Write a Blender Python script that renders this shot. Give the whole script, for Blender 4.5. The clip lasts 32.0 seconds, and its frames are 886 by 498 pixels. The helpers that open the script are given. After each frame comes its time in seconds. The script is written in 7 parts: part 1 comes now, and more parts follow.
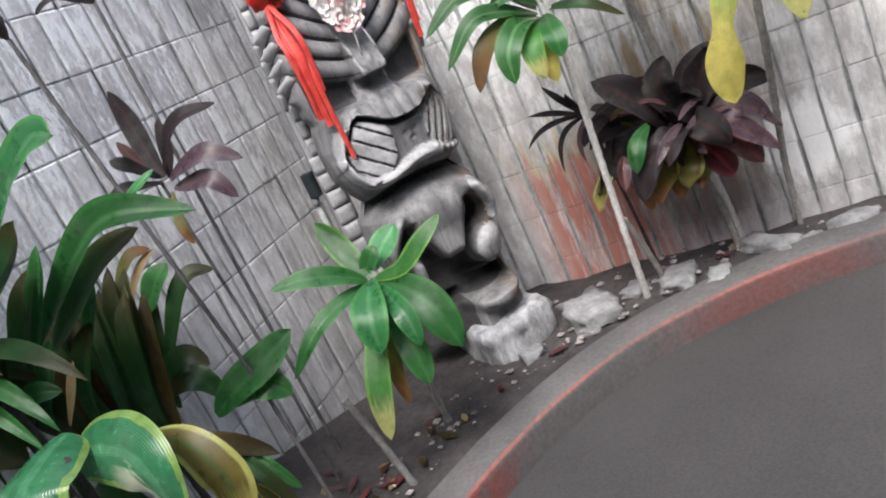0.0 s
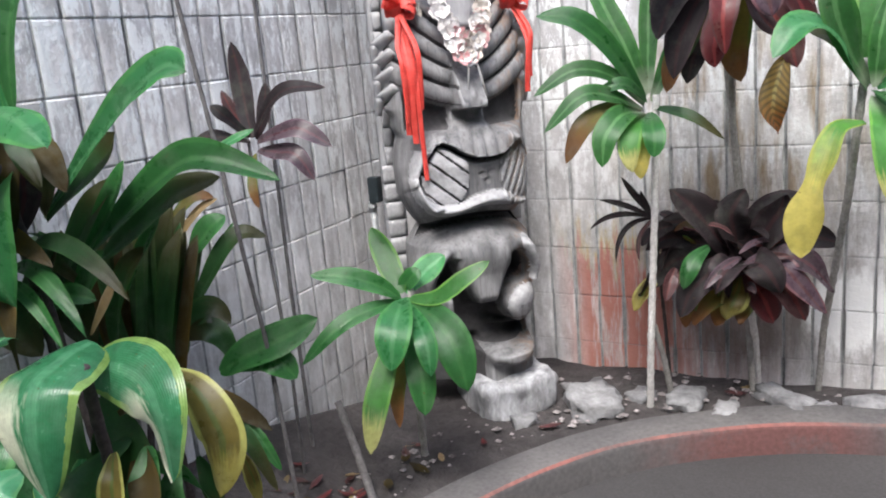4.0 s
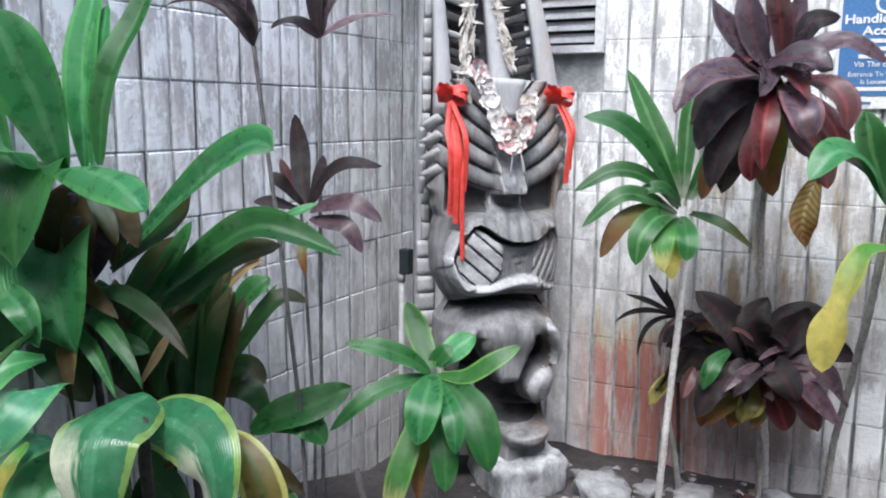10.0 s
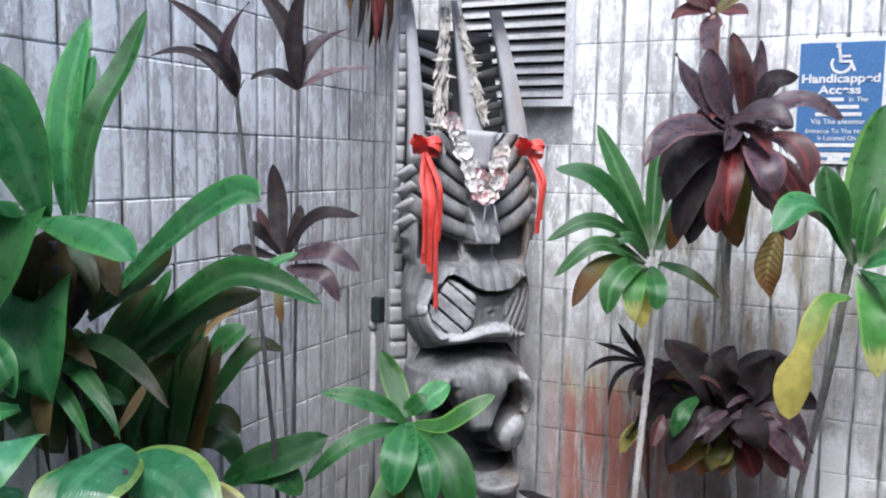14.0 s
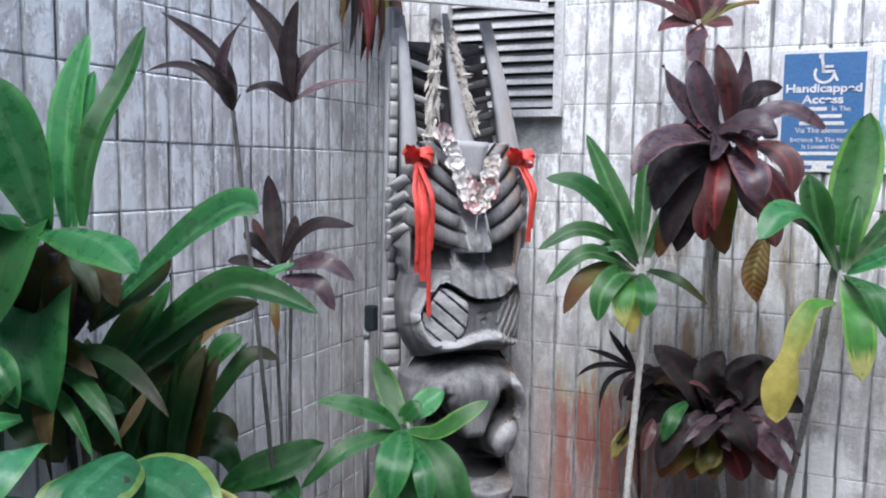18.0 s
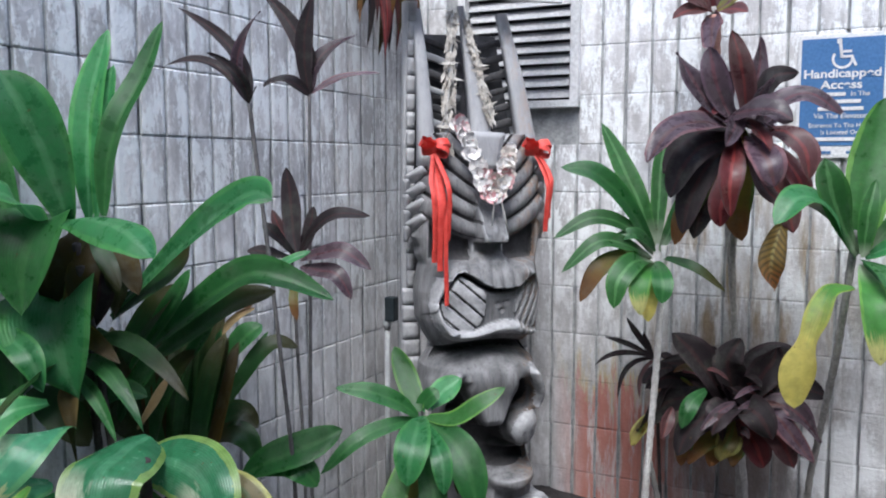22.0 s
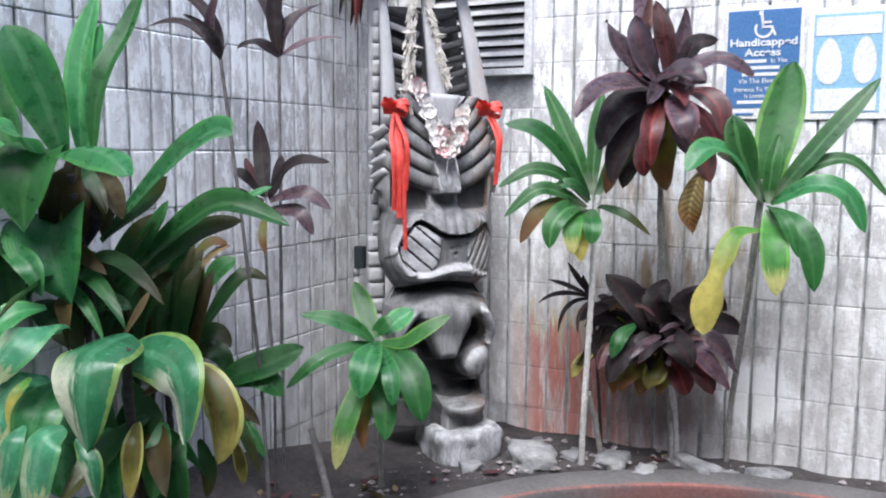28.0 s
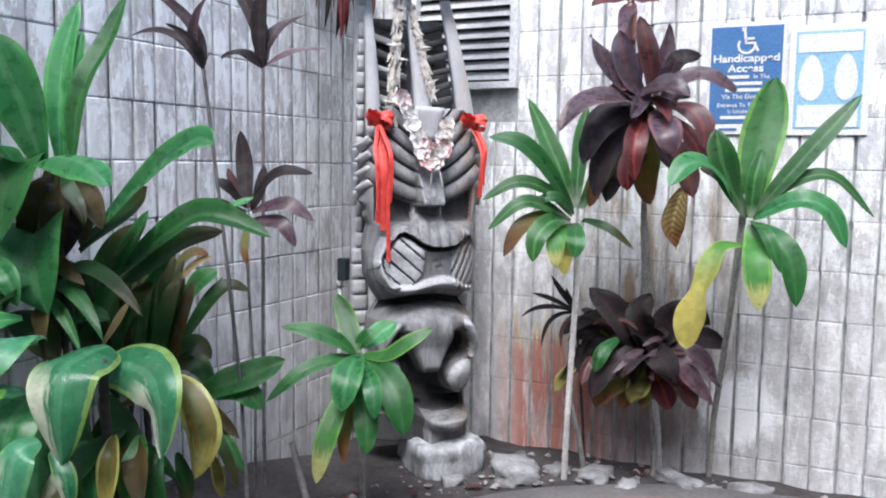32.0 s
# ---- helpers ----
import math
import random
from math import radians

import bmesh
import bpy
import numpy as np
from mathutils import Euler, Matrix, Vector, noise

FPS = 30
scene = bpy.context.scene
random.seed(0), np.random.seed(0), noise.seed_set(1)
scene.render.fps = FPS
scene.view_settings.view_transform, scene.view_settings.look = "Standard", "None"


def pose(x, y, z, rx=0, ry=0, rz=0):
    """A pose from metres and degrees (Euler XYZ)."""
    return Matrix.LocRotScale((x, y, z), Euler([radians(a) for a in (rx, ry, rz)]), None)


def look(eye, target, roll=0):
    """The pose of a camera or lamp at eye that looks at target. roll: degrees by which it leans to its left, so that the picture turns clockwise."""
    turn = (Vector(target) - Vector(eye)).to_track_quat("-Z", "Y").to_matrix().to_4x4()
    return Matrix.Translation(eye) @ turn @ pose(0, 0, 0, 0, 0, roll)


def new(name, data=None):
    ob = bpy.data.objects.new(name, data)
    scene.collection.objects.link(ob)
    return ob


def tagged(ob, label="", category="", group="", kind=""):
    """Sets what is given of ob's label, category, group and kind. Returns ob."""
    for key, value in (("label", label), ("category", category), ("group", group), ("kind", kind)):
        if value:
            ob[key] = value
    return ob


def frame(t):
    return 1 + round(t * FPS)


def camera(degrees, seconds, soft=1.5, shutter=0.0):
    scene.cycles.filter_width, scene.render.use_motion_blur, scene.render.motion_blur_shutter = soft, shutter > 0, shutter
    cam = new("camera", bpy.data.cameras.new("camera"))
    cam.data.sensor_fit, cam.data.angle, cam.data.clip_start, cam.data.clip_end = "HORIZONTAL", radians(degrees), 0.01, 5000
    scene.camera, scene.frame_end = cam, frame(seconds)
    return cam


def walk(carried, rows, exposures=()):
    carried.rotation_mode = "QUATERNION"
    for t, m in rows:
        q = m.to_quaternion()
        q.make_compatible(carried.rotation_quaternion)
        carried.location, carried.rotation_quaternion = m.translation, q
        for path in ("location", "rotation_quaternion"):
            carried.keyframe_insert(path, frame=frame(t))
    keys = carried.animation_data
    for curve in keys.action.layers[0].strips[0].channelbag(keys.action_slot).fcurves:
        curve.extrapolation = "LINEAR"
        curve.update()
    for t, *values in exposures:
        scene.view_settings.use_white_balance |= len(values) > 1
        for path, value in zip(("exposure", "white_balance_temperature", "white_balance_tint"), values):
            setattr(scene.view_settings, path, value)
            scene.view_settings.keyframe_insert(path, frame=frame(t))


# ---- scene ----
cam = camera(56.0, 32.0, soft=2.0)
PATH = [
    (0, (1.952, -3.075, 1.349), (1.051, -1.379, 0.79), -24.9),
    (0.5, (1.964, -3.085, 1.292), (1.097, -1.388, 0.687), -23.9),
    (1, (1.938, -3.089, 1.288), (1.125, -1.391, 0.611), -21.3),
    (1.5, (1.943, -3.117, 1.29), (1.11, -1.441, 0.582), -19.0),
    (2, (1.951, -3.142, 1.295), (1.1, -1.501, 0.531), -15.8),
    (2.5, (1.946, -3.148, 1.312), (1.029, -1.542, 0.551), -14.0),
    (3, (1.916, -3.127, 1.352), (0.994, -1.492, 0.662), -10.9),
    (3.5, (1.903, -3.136, 1.376), (0.993, -1.451, 0.797), -7.9),
    (4, (1.9, -3.154, 1.397), (0.976, -1.445, 0.924), -5.1),
    (4.5, (1.902, -3.18, 1.401), (0.971, -1.461, 0.979), -5.2),
    (6.5, (1.829, -3.262, 1.447), (0.926, -1.501, 1.166), -1.9),
    (7, (1.824, -3.278, 1.442), (0.902, -1.527, 1.151), -2.0),
    (7.5, (1.814, -3.285, 1.439), (0.875, -1.545, 1.143), -2.5),
    (8, (1.816, -3.291, 1.443), (0.855, -1.564, 1.137), -2.6),
    (8.5, (1.805, -3.279, 1.449), (0.844, -1.556, 1.121), -1.4),
    (9, (1.807, -3.28, 1.449), (0.862, -1.546, 1.134), -0.8),
    (9.5, (1.818, -3.279, 1.456), (0.887, -1.538, 1.137), -0.3),
    (10, (1.821, -3.277, 1.471), (0.901, -1.532, 1.144), 0.5),
    (10.5, (1.802, -3.285, 1.474), (0.893, -1.527, 1.184), 0.2),
    (11, (1.811, -3.286, 1.476), (0.894, -1.529, 1.21), -0.1),
    (11.5, (1.797, -3.295, 1.473), (0.914, -1.519, 1.217), 0.5),
    (12, (1.788, -3.303, 1.473), (0.924, -1.512, 1.254), 0.8),
    (12.5, (1.79, -3.308, 1.476), (0.92, -1.521, 1.258), 0.4),
    (13, (1.792, -3.312, 1.48), (0.923, -1.523, 1.27), 0.7),
    (13.5, (1.795, -3.319, 1.484), (0.94, -1.524, 1.267), 0.8),
    (14, (1.79, -3.325, 1.481), (0.949, -1.524, 1.267), 1.1),
    (14.5, (1.793, -3.333, 1.482), (0.972, -1.522, 1.27), 1.4),
    (16.5, (1.798, -3.344, 1.486), (0.991, -1.528, 1.263), 0.5),
    (17, (1.798, -3.35, 1.484), (0.989, -1.534, 1.266), 0.5),
    (17.5, (1.8, -3.358, 1.487), (0.987, -1.542, 1.285), 0.6),
    (18, (1.798, -3.367, 1.49), (0.978, -1.553, 1.294), 0.8),
    (18.5, (1.797, -3.37, 1.488), (0.979, -1.554, 1.3), 0.9),
    (19, (1.799, -3.379, 1.487), (0.984, -1.562, 1.307), 1.0),
    (19.5, (1.805, -3.383, 1.491), (0.99, -1.565, 1.313), 1.0),
    (20, (1.808, -3.381, 1.489), (0.994, -1.564, 1.293), 0.9),
    (20.5, (1.812, -3.378, 1.487), (0.989, -1.566, 1.285), 0.1),
    (21, (1.822, -3.375, 1.481), (0.989, -1.569, 1.271), -0.2),
    (21.5, (1.831, -3.375, 1.474), (0.991, -1.57, 1.285), -0.3),
    (22, (1.848, -3.379, 1.465), (0.966, -1.595, 1.264), 0.0),
    (22.5, (1.863, -3.383, 1.433), (0.936, -1.623, 1.227), -0.2),
    (23, (1.931, -3.399, 1.38), (0.942, -1.673, 1.174), -1.3),
    (23.5, (1.978, -3.425, 1.338), (0.982, -1.706, 1.108), -2.1),
    (24, (2.04, -3.471, 1.312), (1.047, -1.757, 1.032), -0.2),
    (24.5, (2.041, -3.498, 1.314), (1.108, -1.754, 1.017), 1.4),
    (26.5, (2.17, -3.599, 1.341), (1.21, -1.862, 1.094), 0.8),
    (27, (2.156, -3.608, 1.341), (1.225, -1.854, 1.107), 0.2),
    (27.5, (2.148, -3.606, 1.345), (1.254, -1.829, 1.139), 0.1),
    (28, (2.17, -3.617, 1.349), (1.279, -1.841, 1.119), 0.3),
    (28.5, (2.154, -3.61, 1.348), (1.306, -1.811, 1.136), 0.7),
    (29, (2.147, -3.606, 1.347), (1.309, -1.803, 1.126), 1.9),
    (29.5, (2.143, -3.602, 1.343), (1.293, -1.805, 1.122), 1.7),
    (30, (2.15, -3.602, 1.345), (1.277, -1.816, 1.126), 1.0),
    (30.5, (2.155, -3.598, 1.347), (1.279, -1.813, 1.135), 0.6),
    (31, (2.155, -3.601, 1.345), (1.284, -1.812, 1.141), 0.6),
    (31.5, (2.16, -3.597, 1.348), (1.294, -1.806, 1.142), 0.6),
    (32, (2.175, -3.603, 1.347), (1.312, -1.81, 1.148), 0.8),
]
walk(cam, [(t, look(eye, target, roll)) for t, eye, target, roll in PATH], [(0.0, 1.37, 6500, 9), (3.0, 1.50, 6500, 9), (5.0, 1.54, 6350, 9), (8.0, 1.48, 6150, 7), (12.0, 1.36, 6020, 8), (17.0, 1.11, 5980, 9), (21.0, 1.05, 5950, 8), (24.0, 1.17, 6080, 7), (27.0, 1.42, 6050, 9), (32.0, 1.42, 6050, 9)])

# ---- sky and sun ----
world = bpy.data.worlds.new("sky")
scene.world = world
world.use_nodes = True
wn, wl = world.node_tree.nodes, world.node_tree.links
sky = wn.new("ShaderNodeTexSky")
sky.sky_type, sky.sun_disc = "NISHITA", False
SUN_FROM = Vector((0.14, -0.52, 0.85)).normalized()
sky.sun_elevation = math.asin(SUN_FROM.z)
sky.sun_rotation = math.atan2(SUN_FROM.x, SUN_FROM.y)
sky.dust_density, sky.ozone_density = 3.0, 1.0
wn["Background"].inputs["Strength"].default_value = 0.15
wl.new(sky.outputs[0], wn["Background"].inputs["Color"])
sun_data = bpy.data.lights.new("sun", "SUN")
sun_data.energy, sun_data.angle, sun_data.color = 1.35, radians(25), (1.0, 0.99, 0.97)
sun = new("sun", sun_data)
sun.matrix_world = look(SUN_FROM * 10, (0, 0, 0))


# ---- materials ----
def material(name, rough=0.7, metal=0.0, spec=0.5):
    m = bpy.data.materials.new(name)
    m.use_nodes = True
    b = m.node_tree.nodes["Principled BSDF"]
    b.inputs["Roughness"].default_value = rough
    b.inputs["Metallic"].default_value = metal
    b.inputs["Specular IOR Level"].default_value = spec
    return m, m.node_tree.nodes, m.node_tree.links, b


def ramp(nodes, stops):
    r = nodes.new("ShaderNodeValToRGB")
    while len(r.color_ramp.elements) < len(stops):
        r.color_ramp.elements.new(0.5)
    for e, (at, c) in zip(r.color_ramp.elements, stops):
        e.position, e.color = at, (*c, 1)
    return r


def noise_of(nodes, links, scale, detail=4.0, coord="Object", stretch=None, rough=0.55):
    tc = nodes.new("ShaderNodeTexCoord")
    n = nodes.new("ShaderNodeTexNoise")
    n.inputs["Scale"].default_value, n.inputs["Detail"].default_value, n.inputs["Roughness"].default_value = scale, detail, rough
    if coord == "World":
        out = nodes.new("ShaderNodeNewGeometry").outputs["Position"]
    else:
        out = tc.outputs[coord]
    if stretch:
        mp = nodes.new("ShaderNodeMapping")
        mp.inputs["Scale"].default_value = stretch
        links.new(out, mp.inputs["Vector"])
        out = mp.outputs["Vector"]
    links.new(out, n.inputs["Vector"])
    return n


def mixed(nodes, links, fac, a, b, how="MIX"):
    x = nodes.new("ShaderNodeMix")
    x.data_type, x.blend_type = "RGBA", how
    for sock, v in ((x.inputs[0], fac), (x.inputs[6], a), (x.inputs[7], b)):
        if isinstance(v, (int, float)):
            sock.default_value = v
        elif isinstance(v, tuple):
            sock.default_value = (*v, 1)
        else:
            links.new(v, sock)
    return x.outputs[2]


def bumped(nodes, links, b, height, strength=0.4, distance=0.004):
    k = nodes.new("ShaderNodeBump")
    k.inputs["Strength"].default_value, k.inputs["Distance"].default_value = strength, distance
    links.new(height, k.inputs["Height"])
    links.new(k.outputs["Normal"], b.inputs["Normal"])


def mottled(name, dark, light, scale=6.0, fine=60.0, rough=0.8, bump=0.4, depth=0.004, stretch=None, coord="World", spec=0.4, metal=0.0, lo=0.3, hi=0.7):
    """Two scales of patchy colour and a fine relief."""
    m, n, l, b = material(name, rough, metal, spec)
    big = noise_of(n, l, scale, 5, coord, stretch)
    small = noise_of(n, l, fine, 4, coord, stretch)
    r = ramp(n, [(lo, dark), (hi, light)])
    l.new(big.outputs["Fac"], r.inputs["Fac"])
    g = ramp(n, [(0.25, (0.72, 0.72, 0.72)), (0.75, (1.12, 1.12, 1.12))])
    l.new(small.outputs["Fac"], g.inputs["Fac"])
    l.new(mixed(n, l, 1.0, r.outputs["Color"], g.outputs["Color"], "MULTIPLY"), b.inputs["Base Color"])
    bumped(n, l, b, small.outputs["Fac"], bump, depth)
    return m


def wall_block():
    """Grey painted split-face block: patchy, streaked, red earth splashed up from the bed."""
    m, n, l, b = material("block_grey", 0.85, 0, 0.3)
    big = noise_of(n, l, 2.6, 5, "World")
    streak = noise_of(n, l, 5.0, 4, "World", (3.0, 3.0, 0.5))
    small = noise_of(n, l, 55.0, 5, "World")
    info = n.new("ShaderNodeObjectInfo")
    r = ramp(n, [(0.3, (0.50, 0.488, 0.492)), (0.7, (0.74, 0.722, 0.728))])
    l.new(big.outputs["Fac"], r.inputs["Fac"])
    s = ramp(n, [(0.35, (0.78, 0.78, 0.78)), (0.55, (1.0, 1.0, 1.0))])
    l.new(streak.outputs["Fac"], s.inputs["Fac"])
    c = mixed(n, l, 1.0, r.outputs["Color"], s.outputs["Color"], "MULTIPLY")
    v = ramp(n, [(0.0, (0.86, 0.87, 0.88)), (1.0, (1.06, 1.06, 1.05))])
    l.new(info.outputs["Random"], v.inputs["Fac"])
    c = mixed(n, l, 1.0, c, v.outputs["Color"], "MULTIPLY")
    flake = noise_of(n, l, 16.0, 6, "World", (1.0, 1.0, 0.45), 0.7)
    fl = ramp(n, [(0.47, (0.92, 0.92, 0.92)), (0.58, (1.2, 1.21, 1.22))])
    l.new(flake.outputs["Fac"], fl.inputs["Fac"])
    c = mixed(n, l, 1.0, c, fl.outputs["Color"], "MULTIPLY")
    # ragged upright white paint patches; fading downward puts light from above into the colour
    geo = n.new("ShaderNodeNewGeometry")
    sep = n.new("ShaderNodeSeparateXYZ")
    l.new(geo.outputs["Position"], sep.inputs[0])
    top_light = ramp(n, [(0.22, (0.25, 0.25, 0.25)), (0.42, (1, 1, 1))])
    high = n.new("ShaderNodeMath")
    high.operation = "MULTIPLY"
    l.new(sep.outputs["Z"], high.inputs[0])
    high.inputs[1].default_value = 0.33
    l.new(high.outputs[0], top_light.inputs["Fac"])
    paint = noise_of(n, l, 9.0, 8, "World", (1.3, 1.3, 0.5), 0.8)
    pm = ramp(n, [(0.49, (0, 0, 0)), (0.54, (0.9, 0.9, 0.9))])
    l.new(paint.outputs["Fac"], pm.inputs["Fac"])
    c = mixed(n, l, mixed(n, l, 1.0, top_light.outputs["Color"], pm.outputs["Color"], "MULTIPLY"), c, (0.88, 0.90, 0.91))
    # red earth near the bed, with a ragged edge
    edge = noise_of(n, l, 9.0, 6, "World", (2.2, 1.0, 0.35), 0.7)
    add = n.new("ShaderNodeMath")
    add.operation = "MULTIPLY_ADD"
    l.new(edge.outputs["Fac"], add.inputs[0])
    add.inputs[1].default_value = -0.95
    l.new(sep.outputs["Z"], add.inputs[2])
    mask = ramp(n, [(0.0, (0.9, 0.9, 0.9)), (0.09, (0.72, 0.72, 0.72)), (0.17, (0.0, 0.0, 0.0))])
    l.new(add.outputs[0], mask.inputs["Fac"])
    # the splash lies in patches along the back wall
    along = ramp(n, [(0.175, (0, 0, 0)), (0.215, (1, 1, 1)), (0.29, (1, 1, 1)), (0.33, (0.4, 0.4, 0.4)), (0.42, (0, 0, 0))])
    scaled = n.new("ShaderNodeMath")
    scaled.operation = "MULTIPLY"
    l.new(sep.outputs["X"], scaled.inputs[0])
    scaled.inputs[1].default_value = 0.25
    l.new(scaled.outputs[0], along.inputs["Fac"])
    patch = noise_of(n, l, 11.0, 6, "World", (2.0, 1.0, 0.22), 0.7)
    pr = ramp(n, [(0.40, (0.28, 0.28, 0.28)), (0.50, (0.95, 0.95, 0.95))])
    l.new(patch.outputs["Fac"], pr.inputs["Fac"])
    where = mixed(n, l, 1.0, mask.outputs["Color"], along.outputs["Color"], "MULTIPLY")
    where = mixed(n, l, 1.0, where, pr.outputs["Color"], "MULTIPLY")
    fringe = ramp(n, [(0.03, (0.46, 0.15, 0.105)), (0.09, (0.48, 0.37, 0.14))])
    l.new(add.outputs[0], fringe.inputs["Fac"])
    earth = fringe.outputs["Color"]
    c = mixed(n, l, where, c, earth)
    dist = n.new("ShaderNodeVectorMath")
    dist.operation = "DISTANCE"
    l.new(geo.outputs["Position"], dist.inputs[0])
    dist.inputs[1].default_value = (1.45, 0.0, 1.0)
    near = ramp(n, [(0.25, (1, 1, 1)), (0.55, (0, 0, 0))])
    l.new(dist.outputs["Value"], near.inputs["Fac"])
    drip = noise_of(n, l, 6.0, 5, "World", (2.4, 1.0, 0.45))
    dr = ramp(n, [(0.48, (0, 0, 0)), (0.62, (0.8, 0.8, 0.8))])
    l.new(drip.outputs["Fac"], dr.inputs["Fac"])
    c = mixed(n, l, mixed(n, l, 1.0, near.outputs["Color"], dr.outputs["Color"], "MULTIPLY"), c, (0.26, 0.18, 0.085))
    # a round darker patch: the plants' shade painted in, mixed with some grime
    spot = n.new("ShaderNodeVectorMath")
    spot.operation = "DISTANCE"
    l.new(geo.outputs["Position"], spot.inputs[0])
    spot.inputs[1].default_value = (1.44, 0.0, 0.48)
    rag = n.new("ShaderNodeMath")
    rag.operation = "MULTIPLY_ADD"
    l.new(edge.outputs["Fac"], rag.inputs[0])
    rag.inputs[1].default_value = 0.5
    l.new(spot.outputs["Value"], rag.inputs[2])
    shade_grime = ramp(n, [(0.54, (0.85, 0.85, 0.85)), (0.70, (0, 0, 0))])
    l.new(rag.outputs[0], shade_grime.inputs["Fac"])
    c = mixed(n, l, shade_grime.outputs["Color"], c, mixed(n, l, 1.0, c, (0.47, 0.42, 0.385), "MULTIPLY"))
    # a near-white patch with a ragged edge low on the wall
    pale_patch = n.new("ShaderNodeVectorMath")
    pale_patch.operation = "DISTANCE"
    l.new(geo.outputs["Position"], pale_patch.inputs[0])
    pale_patch.inputs[1].default_value = (1.82, 0.0, 0.35)
    pale_edge = n.new("ShaderNodeMath")
    pale_edge.operation = "MULTIPLY_ADD"
    l.new(flake.outputs["Fac"], pale_edge.inputs[0])
    pale_edge.inputs[1].default_value = -0.23
    l.new(pale_patch.outputs["Value"], pale_edge.inputs[2])
    lr = ramp(n, [(0.0, (1.0, 1.0, 1.0)), (0.07, (0, 0, 0))])
    l.new(pale_edge.outputs[0], lr.inputs["Fac"])
    c = mixed(n, l, lr.outputs["Color"], c, (0.95, 0.96, 0.97))
    l.new(c, b.inputs["Base Color"])
    bumped(n, l, b, small.outputs["Fac"], 0.7, 0.006)
    return m


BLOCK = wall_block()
MORTAR = mottled("mortar", (0.27, 0.275, 0.28), (0.56, 0.57, 0.575), 14, 90, 0.95)
SOIL = mottled("soil", (0.034, 0.030, 0.031), (0.085, 0.076, 0.076), 7, 45, 0.95, 0.9, 0.015)
PAVING = mottled("paving", (0.044, 0.042, 0.043), (0.066, 0.063, 0.064), 1.4, 120, 0.85, 0.25, 0.002)
KERB = mottled("kerb_concrete", (0.105, 0.10, 0.103), (0.158, 0.150, 0.150), 4, 70, 0.9, 0.5, 0.004)
KERB_RED = mottled("kerb_red_edge", (0.13, 0.108, 0.105), (0.28, 0.115, 0.10), 3.2, 60, 0.9, 0.5, 0.004, lo=0.38, hi=0.56)


def kerb_face():
    """Bare concrete with old red paint left where feet and tyres do not rub."""
    m, n, l, b = material("kerb_stained_face", 0.9, 0, 0.35)
    small = noise_of(n, l, 60, 4, "World")
    big = noise_of(n, l, 5.0, 5, "World", None, 0.7)
    geo = n.new("ShaderNodeNewGeometry")
    sep = n.new("ShaderNodeSeparateXYZ")
    l.new(geo.outputs["Position"], sep.inputs[0])
    right = ramp(n, [(0.24, (0, 0, 0)), (0.29, (0.55, 0.55, 0.55)), (0.36, (0.55, 0.55, 0.55)), (0.40, (0, 0, 0))])
    sx = n.new("ShaderNodeMath")
    sx.operation = "MULTIPLY"
    l.new(sep.outputs["X"], sx.inputs[0])
    sx.inputs[1].default_value = 0.2
    l.new(sx.outputs[0], right.inputs["Fac"])
    near = ramp(n, [(0.22, (0, 0, 0)), (0.27, (1, 1, 1))])
    sy = n.new("ShaderNodeMath")
    sy.operation = "MULTIPLY"
    l.new(sep.outputs["Y"], sy.inputs[0])
    sy.inputs[1].default_value = -0.2
    l.new(sy.outputs[0], near.inputs["Fac"])
    where = mixed(n, l, 1.0, right.outputs["Color"], near.outputs["Color"], "ADD")
    worn = ramp(n, [(0.36, (0.1, 0.1, 0.1)), (0.52, (1, 1, 1))])
    l.new(big.outputs["Fac"], worn.inputs["Fac"])
    where = mixed(n, l, 1.0, where, worn.outputs["Color"], "MULTIPLY")
    g = ramp(n, [(0.25, (0.72, 0.72, 0.72)), (0.75, (1.12, 1.12, 1.12))])
    l.new(small.outputs["Fac"], g.inputs["Fac"])
    c = mixed(n, l, where, (0.105, 0.10, 0.102), (0.19, 0.05, 0.042))
    l.new(mixed(n, l, 1.0, c, g.outputs["Color"], "MULTIPLY"), b.inputs["Base Color"])
    bumped(n, l, b, small.outputs["Fac"], 0.5, 0.004)
    return m


KERB_FACE = kerb_face()


